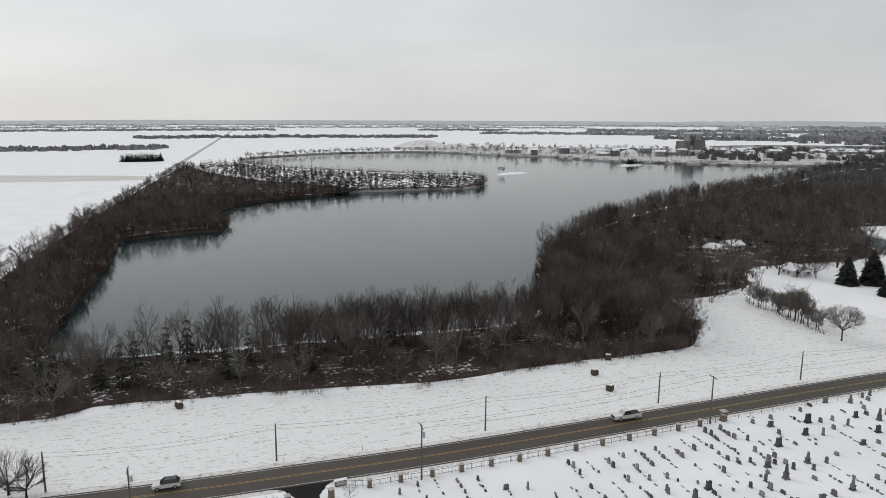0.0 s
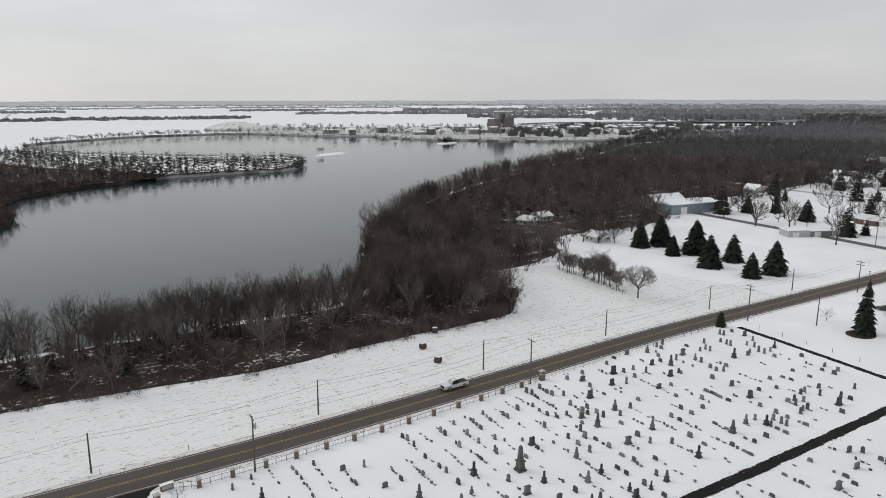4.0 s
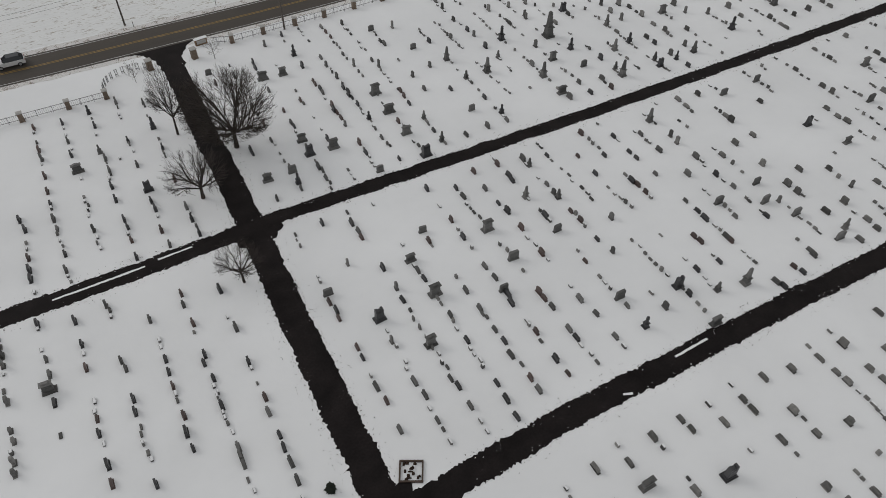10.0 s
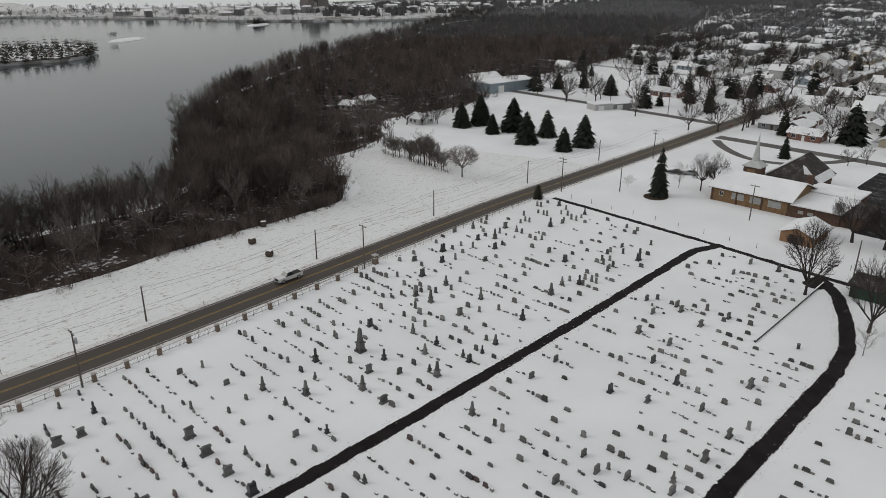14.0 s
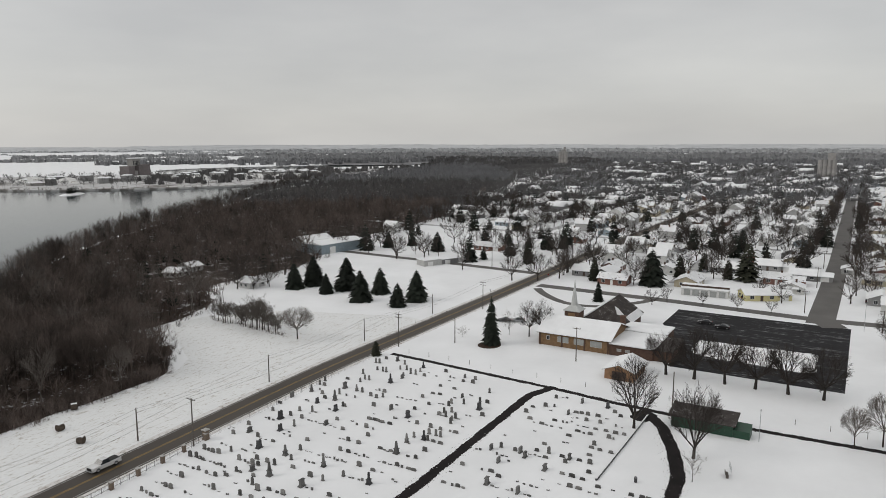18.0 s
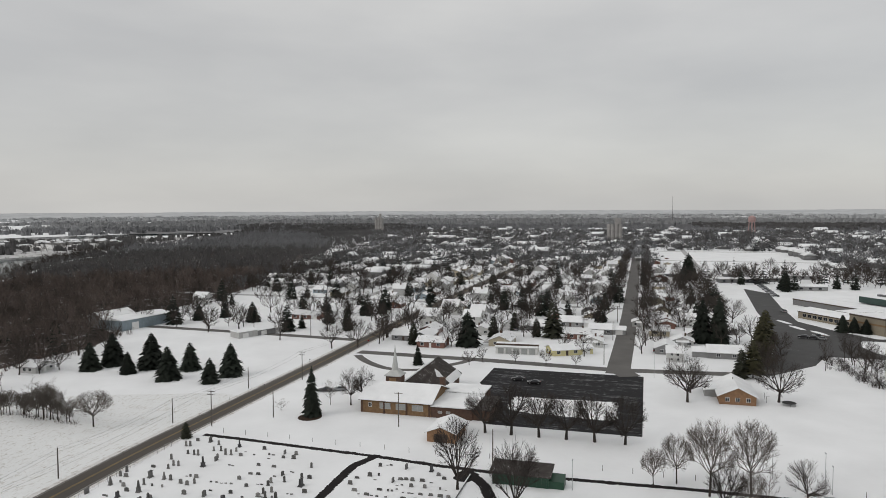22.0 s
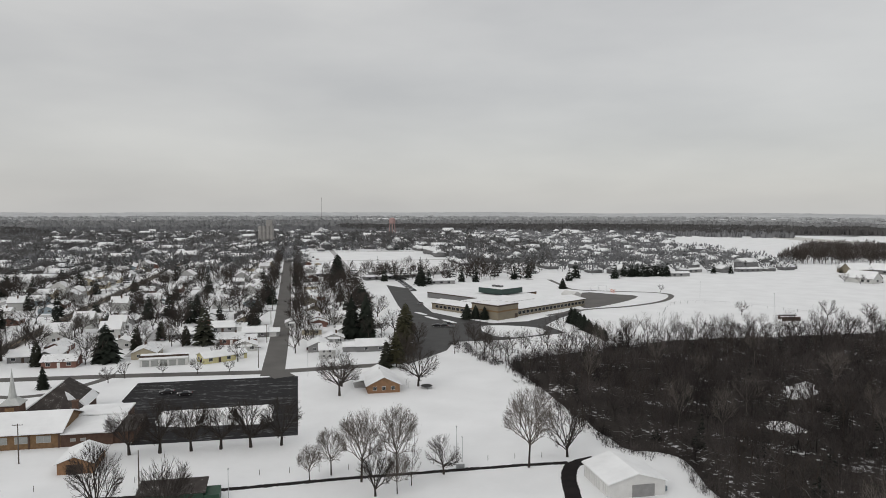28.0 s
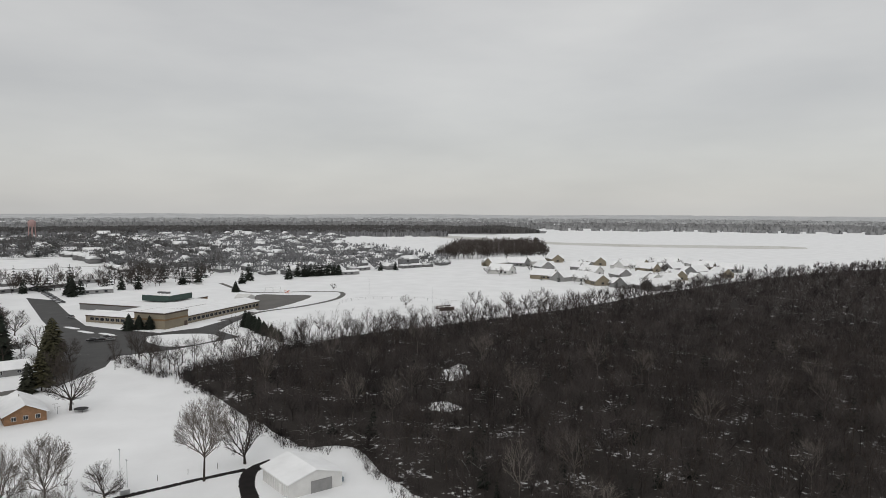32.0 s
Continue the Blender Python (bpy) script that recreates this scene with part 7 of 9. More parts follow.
hs = thing("brick_house", "orange-tan brick house with a snowy gable roof and three white windows", "house")
gable_walls(hs, 225, 243, -32, -21.6, 2.7, 5.2, ORANGE_BRICK, "x")
gable_roof(hs, 225, 243, -32, -21.6, 2.7, 5.2, ROOF_SNOW, "x", 0.7, 0.25)
part("porch_roof", Geo().prism([(-21.6, 2.7), (-17.5, 2.1), (-17.5, 2.3), (-21.6, 3.0)], 232, 243, "x"), ROOF_SNOW, hs, "snowy porch roof")
part("porch_wall", Geo().box(233, 242.6, -21.6, -18, -0.1, 2.1), SIDING[0], hs)
windows(hs, [(225, y, 1.0) for y in (-29.8, -26.8, -23.9)], -90, 1.1, 1.1)
part("door", Geo().box(242.9, 243.08, -27, -26, 0, 2.05), WHITE_PAINT, hs)
part("vent", Geo().frustum(236, -26.5, 5.0, 5.9, 0.25, 0.25), CONCRETE, hs)

gg = thing("white_garage", "white metal pole-barn garage with a snow-covered gable roof", "garage")
gable_walls(gg, 132.5, 145.5, -75, -62.4, 3.2, 5.0, WHITE_METAL, "x")
gable_roof(gg, 132.5, 145.5, -75, -62.4, 3.2, 5.0, ROOF_SNOW, "x", 0.5, 0.22, WHITE_PAINT)
part("garage_door", Geo().box(132.38, 132.5, -72.5, -67.5, 0, 2.6), SIDING[1], gg, "wide pale overhead door")
part("door", Geo().box(136, 137, -62.4, -62.3, 0, 2.1), WHITE_PAINT, gg)
for i in range(14):
    part("rib", Geo().box(133 + i * 0.9, 133.06 + i * 0.9, -62.4, -62.34, 0, 3.1), WHITE_PAINT, gg)
bx = thing("blue_drum", "blue plastic drum beside a white garage", "drum", 134.5, -76.2, 0)
part("body", Geo().lathe(0, 0, [(0.3, 0), (0.34, 0.1), (0.34, 0.85), (0.3, 0.95)], 12), SIDING[3], bx)

# school: gymnasium, long wings, green penthouse
sc = thing("school", "sprawling low tan brick school with snowy flat roofs", "school", 360, -104, 0, 33)
gy = part("gymnasium", Geo().box(0, 19, -17, 0, -0.1, 7.8), TAN_PANEL, sc, "windowless tan gymnasium block")
part("band", Geo().box(-0.06, 19.06, -17.06, 0.06, 4.2, 5.0), BRICK, gy)
part("parapet", Geo().box(-0.15, 19.15, -17.15, 0.15, 7.3, 7.9), BROWN_TRIM, gy, "dark roof edge")
part("roof", Geo().box(0.7, 18.3, -16.3, -0.7, 7.9, 8.0), ROOF_SNOW, gy, "flat roof under snow")
for nm, x0, x1, y0, y1, h in (("west_wing", 19, 56, -20, -5, 3.8), ("main_block", 22, 48, -60, -20, 4.3), ("east_wing", 2, 22, -84, -17, 4.0), ("north_block", 48, 97, -58, -40, 3.7), ("rear_block", 48, 90, -95, -58, 3.6), ("east_annexe", 22, 48, -84, -60, 3.6)):
    wg = part(nm, Geo().box(x0, x1, y0, y1, -0.1, h), (SIDING[1] if nm == "north_block" else BRICK) if "block" in nm else TAN_PANEL, sc, "low tan school wing")
    part("parapet", Geo().box(x0 - 0.2, x1 + 0.2, y0 - 0.2, y1 + 0.2, h - 0.5, h), BROWN_TRIM, wg, "dark roof edge")
    if "wing" in nm:
        along = "x" if nm == "west_wing" else "y"
        m = (y0 + y1) / 2 if along == "x" else (x0 + x1) / 2
        e0, e1 = (y0 - 0.5, y1 + 0.5) if along == "x" else (x0 - 0.5, x1 + 0.5)
        part("roof", Geo().prism([(e0, h), (e1, h), (e1, h + 0.25), (m, h + 1.8), (e0, h + 0.25)], (x0 if along == "x" else y0) - 0.4, (x1 if along == "x" else y1) + 0.4, along), ROOF_SNOW, wg, "low sloping roof under snow")
    else:
        part("roof", Geo().box(x0 + 0.5, x1 - 0.5, y0 + 0.5, y1 - 0.5, h, h + 0.14), ROOF_SNOW, wg, "flat roof under snow")
windows(sc, [(x, -5, 1.2) for x in np.arange(21, 55, 3.4)], 180, 2.4, 1.5, CAP_STONE)
windows(sc, [(2, y, 1.2) for y in np.arange(-82, -19, 3.6)], -90, 2.6, 1.5, CAP_STONE)
windows(sc, [(48, y, 1.6) for y in (-56, -52, -48, -44)], -90, 2.4, 1.4, CAP_STONE)
part("door", Geo().box(-0.12, 0, -16.4, -14.2, 0, 2.4), BROWN_TRIM, sc)
pt = part("penthouse", Geo().box(48, 68, -80, -59, 4.4, 7.8), GREEN_PANEL, sc, "dark green rooftop block")
part("roof", Geo().box(48.4, 67.6, -79.6, -59.4, 7.8, 7.95), ROOF_SNOW, pt)
for i in range(3):
    part("roof_unit", Geo().box(56 + i * 3, 58 + i * 3, -70, -67.6, 7.9, 9.0), IRON, sc)
part("round_shed", Geo().prism([(-112, 0), (-104, 0), (-104, 3), (-108, 4.6), (-112, 3)], 24, 34, "x"), WHITE_METAL, sc, "white shed with a rounded roof")


# ---- houses ----
def house(w, d, eave, ridge, wall, style, label):
    """A small house with its front to -y, its middle at the origin."""
    ob = thing("house", label, "house", group="town houses")
    x0, x1, y0, y1 = -w / 2, w / 2, -d / 2, d / 2
    roof = THIN_SNOW if style % 5 in (2, 4) else ROOF_SNOW
    along = "x" if style % 3 else "y"
    gable_walls(ob, x0, x1, y0, y1, eave, ridge, wall, along)
    gable_roof(ob, x0, x1, y0, y1, eave, ridge, roof, along, 0.5, 0.22, WHITE_PAINT if style % 2 else BROWN_TRIM)
    spots = [(x0 + w * f, y0, 0.9) for f in (0.2, 0.8)]
    windows(ob, spots, 0, 1.4, 1.2)
    windows(ob, [(x0 + w * f, y1, 0.9) for f in (0.25, 0.7)], 180, 1.3, 1.1)
    windows(ob, [(x0, y0 + d * 0.35, 0.9), (x0, y0 + d * 0.7, 0.9)], -90, 1.2, 1.1)
    windows(ob, [(x1, y0 + d * 0.4, 0.9)], 90, 1.2, 1.1)
    if eave > 4:
        windows(ob, [(x0, y0 + d * 0.35, 3.4), (x0, y0 + d * 0.7, 3.4)], -90, 1.1, 1.2)
        windows(ob, [(x0 + w * f, y0, 3.4) for f in (0.25, 0.75)], 0, 1.1, 1.2)
    part("door", Geo().box(-0.5, 0.5, y0 - 0.08, y0, 0, 2.05), BROWN_TRIM if style % 2 else WHITE_PAINT, ob)
    if style % 2 == 0:
        part("chimney", Geo().frustum(w * 0.15, d * 0.1, eave, ridge + 0.8, 0.7, 0.7).frustum(w * 0.15, d * 0.1, ridge + 0.8, ridge + 0.95, 0.85, 0.85), BROWN_BRICK, ob)
    if style in (1, 2, 5):
        g = part("garage_wing", Geo().prism([(y0 + 1, -0.1), (y1 - 1, -0.1), (y1 - 1, 2.4), (0, 3.5), (y0 + 1, 2.4)], x1, x1 + 5.5, "x"), wall, ob)
        part("roof", Geo().prism([(y0 + 0.4, 2.2), (0, 3.6), (y1 - 0.4, 2.2), (y1 - 0.4, 2.42), (0, 3.82), (y0 + 0.4, 2.42)], x1, x1 + 5.9, "x"), roof, g)
        part("garage_door", Geo().box(x1 + 1, x1 + 4.2, y0 + 0.92, y0 + 1, 0, 2.1), WHITE_PAINT, g)
    if style in (0, 3):
        p = part("porch", Geo().prism([(y0 - 1.8, 2.3), (y0, 2.8), (y0, 3.0), (y0 - 1.8, 2.5)], -w * 0.3, w * 0.3, "x"), roof, ob, "snowy porch roof")
        for s in (-1, 1):
            part("post", Geo().box(s * w * 0.28 - 0.06, s * w * 0.28 + 0.06, y0 - 1.7, y0 - 1.58, 0, 2.4), WHITE_PAINT, p)
    return ob


def plain_house(w, d, eave, ridge, wall, style):
    """The same, farther off: walls, roof and a few windows."""
    ob = thing("house", "distant small house with a snow-covered roof", "house", group="town houses")
    along = "x" if style % 2 else "y"
    gable_walls(ob, -w / 2, w / 2, -d / 2, d / 2, eave, ridge, wall, along)
    gable_roof(ob, -w / 2, w / 2, -d / 2, d / 2, eave, ridge, ROOF_SNOW if style % 3 else THIN_SNOW, along, 0.4, 0.25)
    g = Geo()
    for f in (-0.25, 0.25):
        g.box(-w / 2 - 0.04, -w / 2, f * d - 0.6, f * d + 0.6, 1.0, 2.1)
        g.box(f * w - 0.6, f * w + 0.6, -d / 2 - 0.04, -d / 2, 1.0, 2.1)
    part("window", g, GLASS, ob)
    return ob


colours = ("white", "grey", "cream", "pale blue-grey", "red-brown", "yellow")
HOUSES = []
for i in range(12):
    c = (0, 1, 2, 0, 4, 3, 0, 1, 4, 0, 2, 1)[i]
    two = i in (3, 6, 9)
    w, d = (9 + (i * 37 % 5), 7.5 + (i * 13 % 3)) if not two else (7.5, 8.5)
    HOUSES.append(house(w, d, 5.0 if two else 2.6, 7.8 if two else 4.3 + 0.15 * (i % 4), SIDING[c], i % 6, f"{colours[c]} {'two-storey' if two else 'one-storey'} house with a snow-covered roof"))
PLAIN = [plain_house(8 + i % 3 * 2, 7.5 + i % 2, 2.7 + (i % 4 == 3) * 2, 4.6 + (i % 4 == 3) * 2.6, SIDING[(0, 1, 2, 0, 4, 3, 1, 0)[i]], i) for i in range(8)]


def newer_home(i):
    """A wide tan house: a main roof, a gabled garage wing and dark windows."""
    ob = thing("house", ("wide tan house with a broad snowy roof", "pale beige house with a gabled garage wing under snow", "grey-brown house with crossing snowy gables")[i], "house", group="newer houses beyond the sports field")
    wall = (TAN_PANEL, SIDING[1], SIDING[0])[i]
    gable_walls(ob, -9, 9, -5.5, 5.5, 3.3, 7.4, wall, "x")
    gable_roof(ob, -9, 9, -5.5, 5.5, 3.3, 7.4, ROOF_SNOW, "x", 0.5, 0.3)
    gable_walls(ob, 1 + i, 8 + i * 0.3, -10, -5, 3.3, 6.4, wall, "y")
    gable_roof(ob, 1 + i, 8 + i * 0.3, -10, -3, 3.3, 6.4, ROOF_SNOW, "y", 0.5, 0.3)
    for f in (-6, -2.5):
        part("window", Geo().box(f - 0.8, f + 0.8, -5.56, -5.5, 0.9, 2.3), GLASS, ob)
        part("window", Geo().box(f - 0.8, f + 0.8, 5.5, 5.56, 0.9, 2.3), GLASS, ob)
    part("window", Geo().box(-9.06, -9, -1, 1, 0.9, 2.3), GLASS, ob)
    part("garage_door", Geo().box(2.6 + i, 6.4 + i, -10.08, -10, 0.1, 2.4), WHITE_PAINT, ob)
    return ob


NEW_HOMES = [newer_home(i) for i in range(3)]


def place_house(ob, x, y, turn, label="", s=1.0):
    c = copy_thing(ob, pose(x, y, 0, 0, 0, turn) @ Matrix.Diagonal((s, s, s, 1)))
    if label:
        c["label"] = label
    return c


r = random.Random(31)
place_house(HOUSES[4], 288, 88, -90, "red-brown brick house with a snowy roof beside the church drive")
place_house(HOUSES[1], 300, 96, 0)
place_house(HOUSES[8], 323, 29, -90, "brown brick house with two snowy gables")
place_house(HOUSES[7], 340, 52, -90)
place_house(HOUSES[0], 316, -15, -90, "white one-storey house with a long snowy roof")
place_house(HOUSES[3], 284, -11, 0, s=0.75)
place_house(HOUSES[9], 366, -20, 0, s=0.85)
place_house(HOUSES[6], 376, 264, 0)
place_house(HOUSES[8], 344, 178, -90, "red-brown brick house with a snowy roof among bare trees")
for x, y, t in ((205, 262, 20), (206, 216, 0), (218, 268, 90)):
    place_house(HOUSES[0], x, y, t, "white cabin half hidden by bare trees", 0.95)
yl = house(12, 8, 2.5, 4.0, SIDING[5], 5, "pale yellow one-storey house with a garage wing and snowy roof")
yl.matrix_basis = pose(286, 32, 0, 0, 0, -62)
mb = thing("rental_row", "long low white building with garage bays and a flat snowy roof", "building", 283.5, 50.5, 0, -86)
part("wall", Geo().box(-8.5, 8.5, -3.5, 3.5, -0.1, 2.9), SIDING[0], mb)
part("roof", Geo().box(-8.8, 8.8, -1.0, 3.8, 3.3, 3.6).box(-8.8, 8.8, -3.9, -0.9, 2.8, 3.05), ROOF_SNOW, mb, "stepped roof under snow")
part("parapet", Geo().box(-8.8, 8.8, -1.2, -1.0, 2.8, 3.75), BROWN_TRIM, mb)
for i in range(5):
    part("bay_door", Geo().box(-7.6 + i * 3.2, -5.2 + i * 3.2, -3.6, -3.5, 0.1, 2.3), BLIND_GLASS, mb)
wh = thing("warehouse", "pale blue-grey metal warehouse with a snowy low roof", "warehouse", 300, 250, 0, -8)
part("wall", Geo().box(-16, 16, -8, 8, -0.1, 5.0), SIDING[3], wh)
part("roof", Geo().prism([(-8.3, 5.0), (8.3, 5.0), (8.3, 5.3), (0, 6.3), (-8.3, 5.3)], -16.3, 16.3, "x"), ROOF_SNOW, wh, "low roof under snow")
part("door", Geo().box(-10, -6, -8.1, -8, 0, 3.6), WHITE_PAINT, wh)
part("rear_hall", Geo().prism([(8, 0), (18, 0), (18, 5.5), (13, 7.5), (8, 5.5)], -14, 6, "x"), SIDING[1], wh)
part("rear_roof", Geo().prism([(7.6, 5.3), (13, 7.6), (18.4, 5.3), (18.4, 5.6), (13, 7.9), (7.6, 5.6)], -14.4, 6.4, "x"), ROOF_SNOW, wh)
lg = thing("long_garage", "long low white garage with a snowy roof near the main road", "garage", 297, 175, 0, -25)
for i, (a, b, h) in enumerate(((-16, -6, 2.8), (-6, 4, 2.4), (4, 14, 2.4))):
    part("wall", Geo().box(a, b, -3.5, 3.5, -0.1, h), SIDING[0] if i != 1 else SIDING[1], lg)
    part("roof", Geo().prism([(-3.9, h), (3.9, h), (3.9, h + 0.25), (0, h + 1.0), (-3.9, h + 0.25)], a - 0.2, b + 0.2 if i == 2 else b, "x"), ROOF_SNOW, lg, "roof under snow")
    part("door", Geo().box(a + 2, a + 5, -3.58, -3.5, 0, 2.0), WHITE_PAINT, lg)

for x, y, t, k in ((296, -30, 90, 7), (300, 60, 0, 2), (322, 74, 90, 0), (338, 20, -90, 1), (340, -6, 90, 10), (352, -34, 90, 7), (306, 22, -90, 0), (345, 84, 0, 9), (318, 98, 0, 4), (356, 36, -90, 11), (334, -22, 90, 0), (300, -8, 0, 1), (362, 2, -90, 0)):
    place_house(HOUSES[k], x, y, t)
# the town, street by street
SCHOOL_GROUND = (250, 565, -260, -42)
PARK = (640, 980, -170, -10)
full = far_n = 0
crowd = []
homes = []
for ys in (122, 66, 10, 180, 240, 300, -48, -190, -110, -250, -330):
    for side in (-1, 1):
        x = 300 + r.uniform(0, 14)
        while x < 1500:
            y = ys + side * r.uniform(17, 22)
            ok = not (SCHOOL_GROUND[0] < x < SCHOOL_GROUND[1] and SCHOOL_GROUND[2] < y < SCHOOL_GROUND[3]) and not (PARK[0] < x < PARK[1] and PARK[2] < y < PARK[3])
            ok = ok and not inside(x, y, EAST_WOOD) and not inside(x, y, SOUTH_WOOD)
            ok = ok and not (ys >= 180 and x < 420 + (ys - 180) * 0.5) and not (ys == 122 and side > 0 and x < 390)
            ok = ok and not (ys == -48 and (x < 620)) and not (ys <= -110 and x < 640 + abs(ys + 110) * 0.9) and not any(abs(x - sx) < 11 for sx in (420, 540, 660, 800, 960))
            ok = ok and all(abs(x - hx) > 13 or abs(y - hy) > 11 for hx, hy in homes) and not (x < 360 and -30 < y < 100)
            if ok and r.random() < 0.93 - 0.35 * (x > 900):
                turn = (0 if side > 0 else 180) + r.uniform(-4, 4) + (90 if r.random() < 0.2 else 0)
                if x < 470 and full < 60:
                    place_house(HOUSES[r.randrange(12)], x, y, turn, s=r.uniform(0.9, 1.1))
                    full += 1
                    homes.append((x, y))
                elif far_n < 190:
                    place_house(PLAIN[r.randrange(8)], x, y, turn, s=r.uniform(0.9, 1.3))
                    far_n += 1
                    homes.append((x, y))
                else:
                    crowd.append((x, y, r.uniform(0.9, 1.3), r.uniform(0.95, 1.25)))
                    homes.append((x, y))
            x += r.uniform(17, 24) * (1 + (x > 900) * 0.45)
# the rest of the town, joined
walls, roofs = [], []
for i in range(4):
    w, d, e, t = 10 + i, 8.5, 2.7 + (i == 3) * 2, 4.6 + (i == 3) * 2.6
    walls.append(as_arrays(Geo().prism([(-d / 2, 0), (d / 2, 0), (d / 2, e), (0, t), (-d / 2, e)], -w / 2, w / 2, "x")))
    roofs.append(as_arrays(Geo().prism([(-d / 2 - 0.5, e - 0.2), (0, t), (d / 2 + 0.5, e - 0.2), (d / 2 + 0.5, e + 0.1), (0, t + 0.3), (-d / 2 - 0.5, e + 0.1)], -w / 2 - 0.4, w / 2 + 0.4, "x")))
for i in range(760):
    a, d = r.uniform(-40, 18), r.uniform(780, 1750)
    x, y = d * math.cos(radians(a)), d * math.sin(radians(a))
    if not inside(x, y, EAST_WOOD) and not (PARK[0] < x < PARK[1] and PARK[2] < y < PARK[3]) and not (y < -330 - (x - 560) * 0.55):
        crowd.append((x, y, r.uniform(1.0, 1.9), r.uniform(1.0, 1.6)))
TOWN_EDGE = [(578, -268), (590, -350), (600, -480), (640, -512), (760, -540), (960, -590), (960, -260), (640, -236)]
crowd += [p for p in spread([(560, 300), (960, 425), (1300, 480), (1650, 480), (1650, 330), (900, 330)], 34, 76, small=0.9, big=1.4)]
crowd += [(x, y, s * 1.1, h) for x, y, s, h in spread(TOWN_EDGE, 27, 71, small=0.9, big=1.4) if r.random() < 0.75]
scatter("house_walls", walls, crowd, SIDING[1], "walls of small houses far across the town", "houses", square=True)
scatter("house_roofs", roofs, crowd, ROOF_SNOW, "snow-covered roofs far across the town", "houses", square=True)
# backyard sheds
for i in range(40):
    hx, hy = homes[r.randrange(len(homes))]
    place_house(PLAIN[r.randrange(8)], hx + r.uniform(-8, 8), hy + r.choice((-1, 1)) * r.uniform(11, 14), r.choice((0, 90)), "small snow-covered backyard shed", 0.5)
# newer houses by the far field
NEWER = [(564, -509), (552, -529), (557, -560), (570, -605), (498, -514), (492, -451), (435, -449), (412, -453), (398, -459), (375, -449), (473, -543), (437, -514), (510, -608), (399, -509), (461, -596), (468, -626), (345, -451), (369, -502), (426, -586), (324, -456), (460, -669),
         (362, -537), (413, -610), (433, -677), (405, -650), (378, -596), (333, -540), (350, -590), (374, -648), (345, -500)]
for i, (x, y) in enumerate(NEWER):
    place_house(NEW_HOMES[i % 3], x, y, r.choice((0, 90, 20, -25)), s=1.15 if x < 480 else 1.25)
    homes.append((x, y))
for ob in HOUSES + PLAIN + NEW_HOMES:
    for o in (*ob.children_recursive, ob):
        bpy.data.objects.remove(o)
# town trees
TOWN_FAR = [as_arrays(*round_tree(300 + s, 12, 11, 4, 4, 0, fork=0.2, low=0.15, thick=0.016, sides=3, width=0.17, light=True)) for s in range(4)]
n = n_ever = 0
extra, close, ever = [], [], []
for i in range(6800):
    x = 300 + 1250 * r.random() ** 1.25
    y = r.uniform(-360, 330)
    if (SCHOOL_GROUND[0] < x < SCHOOL_GROUND[1] and SCHOOL_GROUND[2] < y < SCHOOL_GROUND[3]) or (PARK[0] < x < PARK[1] and PARK[2] < y < PARK[3]) or inside(x, y, EAST_WOOD) or inside(x, y, SOUTH_WOOD):
        continue
    if any(abs(x - hx) < 7.5 and abs(y - hy) < 6.5 for hx, hy in homes) or any(abs(y - s) < w for s, w in ((122, 6), (10, 6), (66, 3), (180, 2.5), (240, 2.5), (-48, 2.5), (-190, 2.5))) or (x < 360 and y < 100) or y < -230 - (x - 640) * 0.5:
        continue
    if x < 440 and y > 130 and r.random() < 0.72:
        continue
    if r.random() < 0.18 and (x > 560 or n_ever < 60):
        n_ever += x <= 560
        (ever.append((x, y, r.uniform(0.9, 1.9), r.uniform(0.9, 1.8))) if x > 560 else tree(TOWN_SPRUCE, x, y, r.uniform(7, 15), "dark evergreen in a snowy town garden", "evergreen", "garden evergreens", "evergreen"))
    elif x < 560 and n < 170:
        tree(TOWN_TREE, x, y, r.uniform(8, 15), "leafless tree in a snowy town garden", group="garden trees", wide=1.0)
        n += 1
    else:
        (extra if x > 640 else close).append((x, y, r.uniform(0.7, 1.3), r.uniform(0.7, 1.25)))
for x in range(284, 900, 13):
    for sd in (-1, 1):
        if r.random() < 0.5:
            if x < 560:
                tree(TOWN_TREE, x + r.uniform(-4, 4), 9.5 + sd * r.uniform(7.5, 15), r.uniform(8, 15), "dark leafless tree lining a residential street", group="street trees", wide=0.9)
            else:
                close.append((x + r.uniform(-4, 4), 10.5 + sd * r.uniform(7.5, 11), 1.0, r.uniform(0.8, 1.2)))
for x, y in ((311, 0), (330, -3), (350, 1), (406, -15), (320, -31), (400, -30), (430, -25), (461, -38), (385, -36), (372, -6), (420, -5), (440, -38), (480, -15), (500, -30), (290, -48), (272, -42), (305, -52), (268, -40), (328, -44), (395, -12)):
    tree(TOWN_TREE, x, y, r.uniform(9, 14), "dark leafless tree among snowy houses near the school", group="garden trees")
for i in range(70):
    x, y = r.uniform(282, 366), r.choice((r.uniform(-42, 0), r.uniform(18, 104)))
    if all(abs(x - hx) > 9 or abs(y - hy) > 8 for hx, hy in ((296, -30), (322, 74), (338, 20), (340, -6), (352, -34), (306, 22), (345, 84), (318, 98), (356, 36), (334, -22), (300, -8), (288, 88), (316, -15), (286, 32), (283, 50), (323, 29))):
        tree(TOWN_TREE if r.random() < 0.9 else ROUND_CEDAR, x, y, r.uniform(5, 12), "garden tree among small snowy houses", group="garden trees")
scatter("bare_trees", GARDEN, close, TWIG, "leafless garden trees between town houses", "trees")
# distant crowns and needles carry the haze in their base colour
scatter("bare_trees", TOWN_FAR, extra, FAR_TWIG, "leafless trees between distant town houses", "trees")
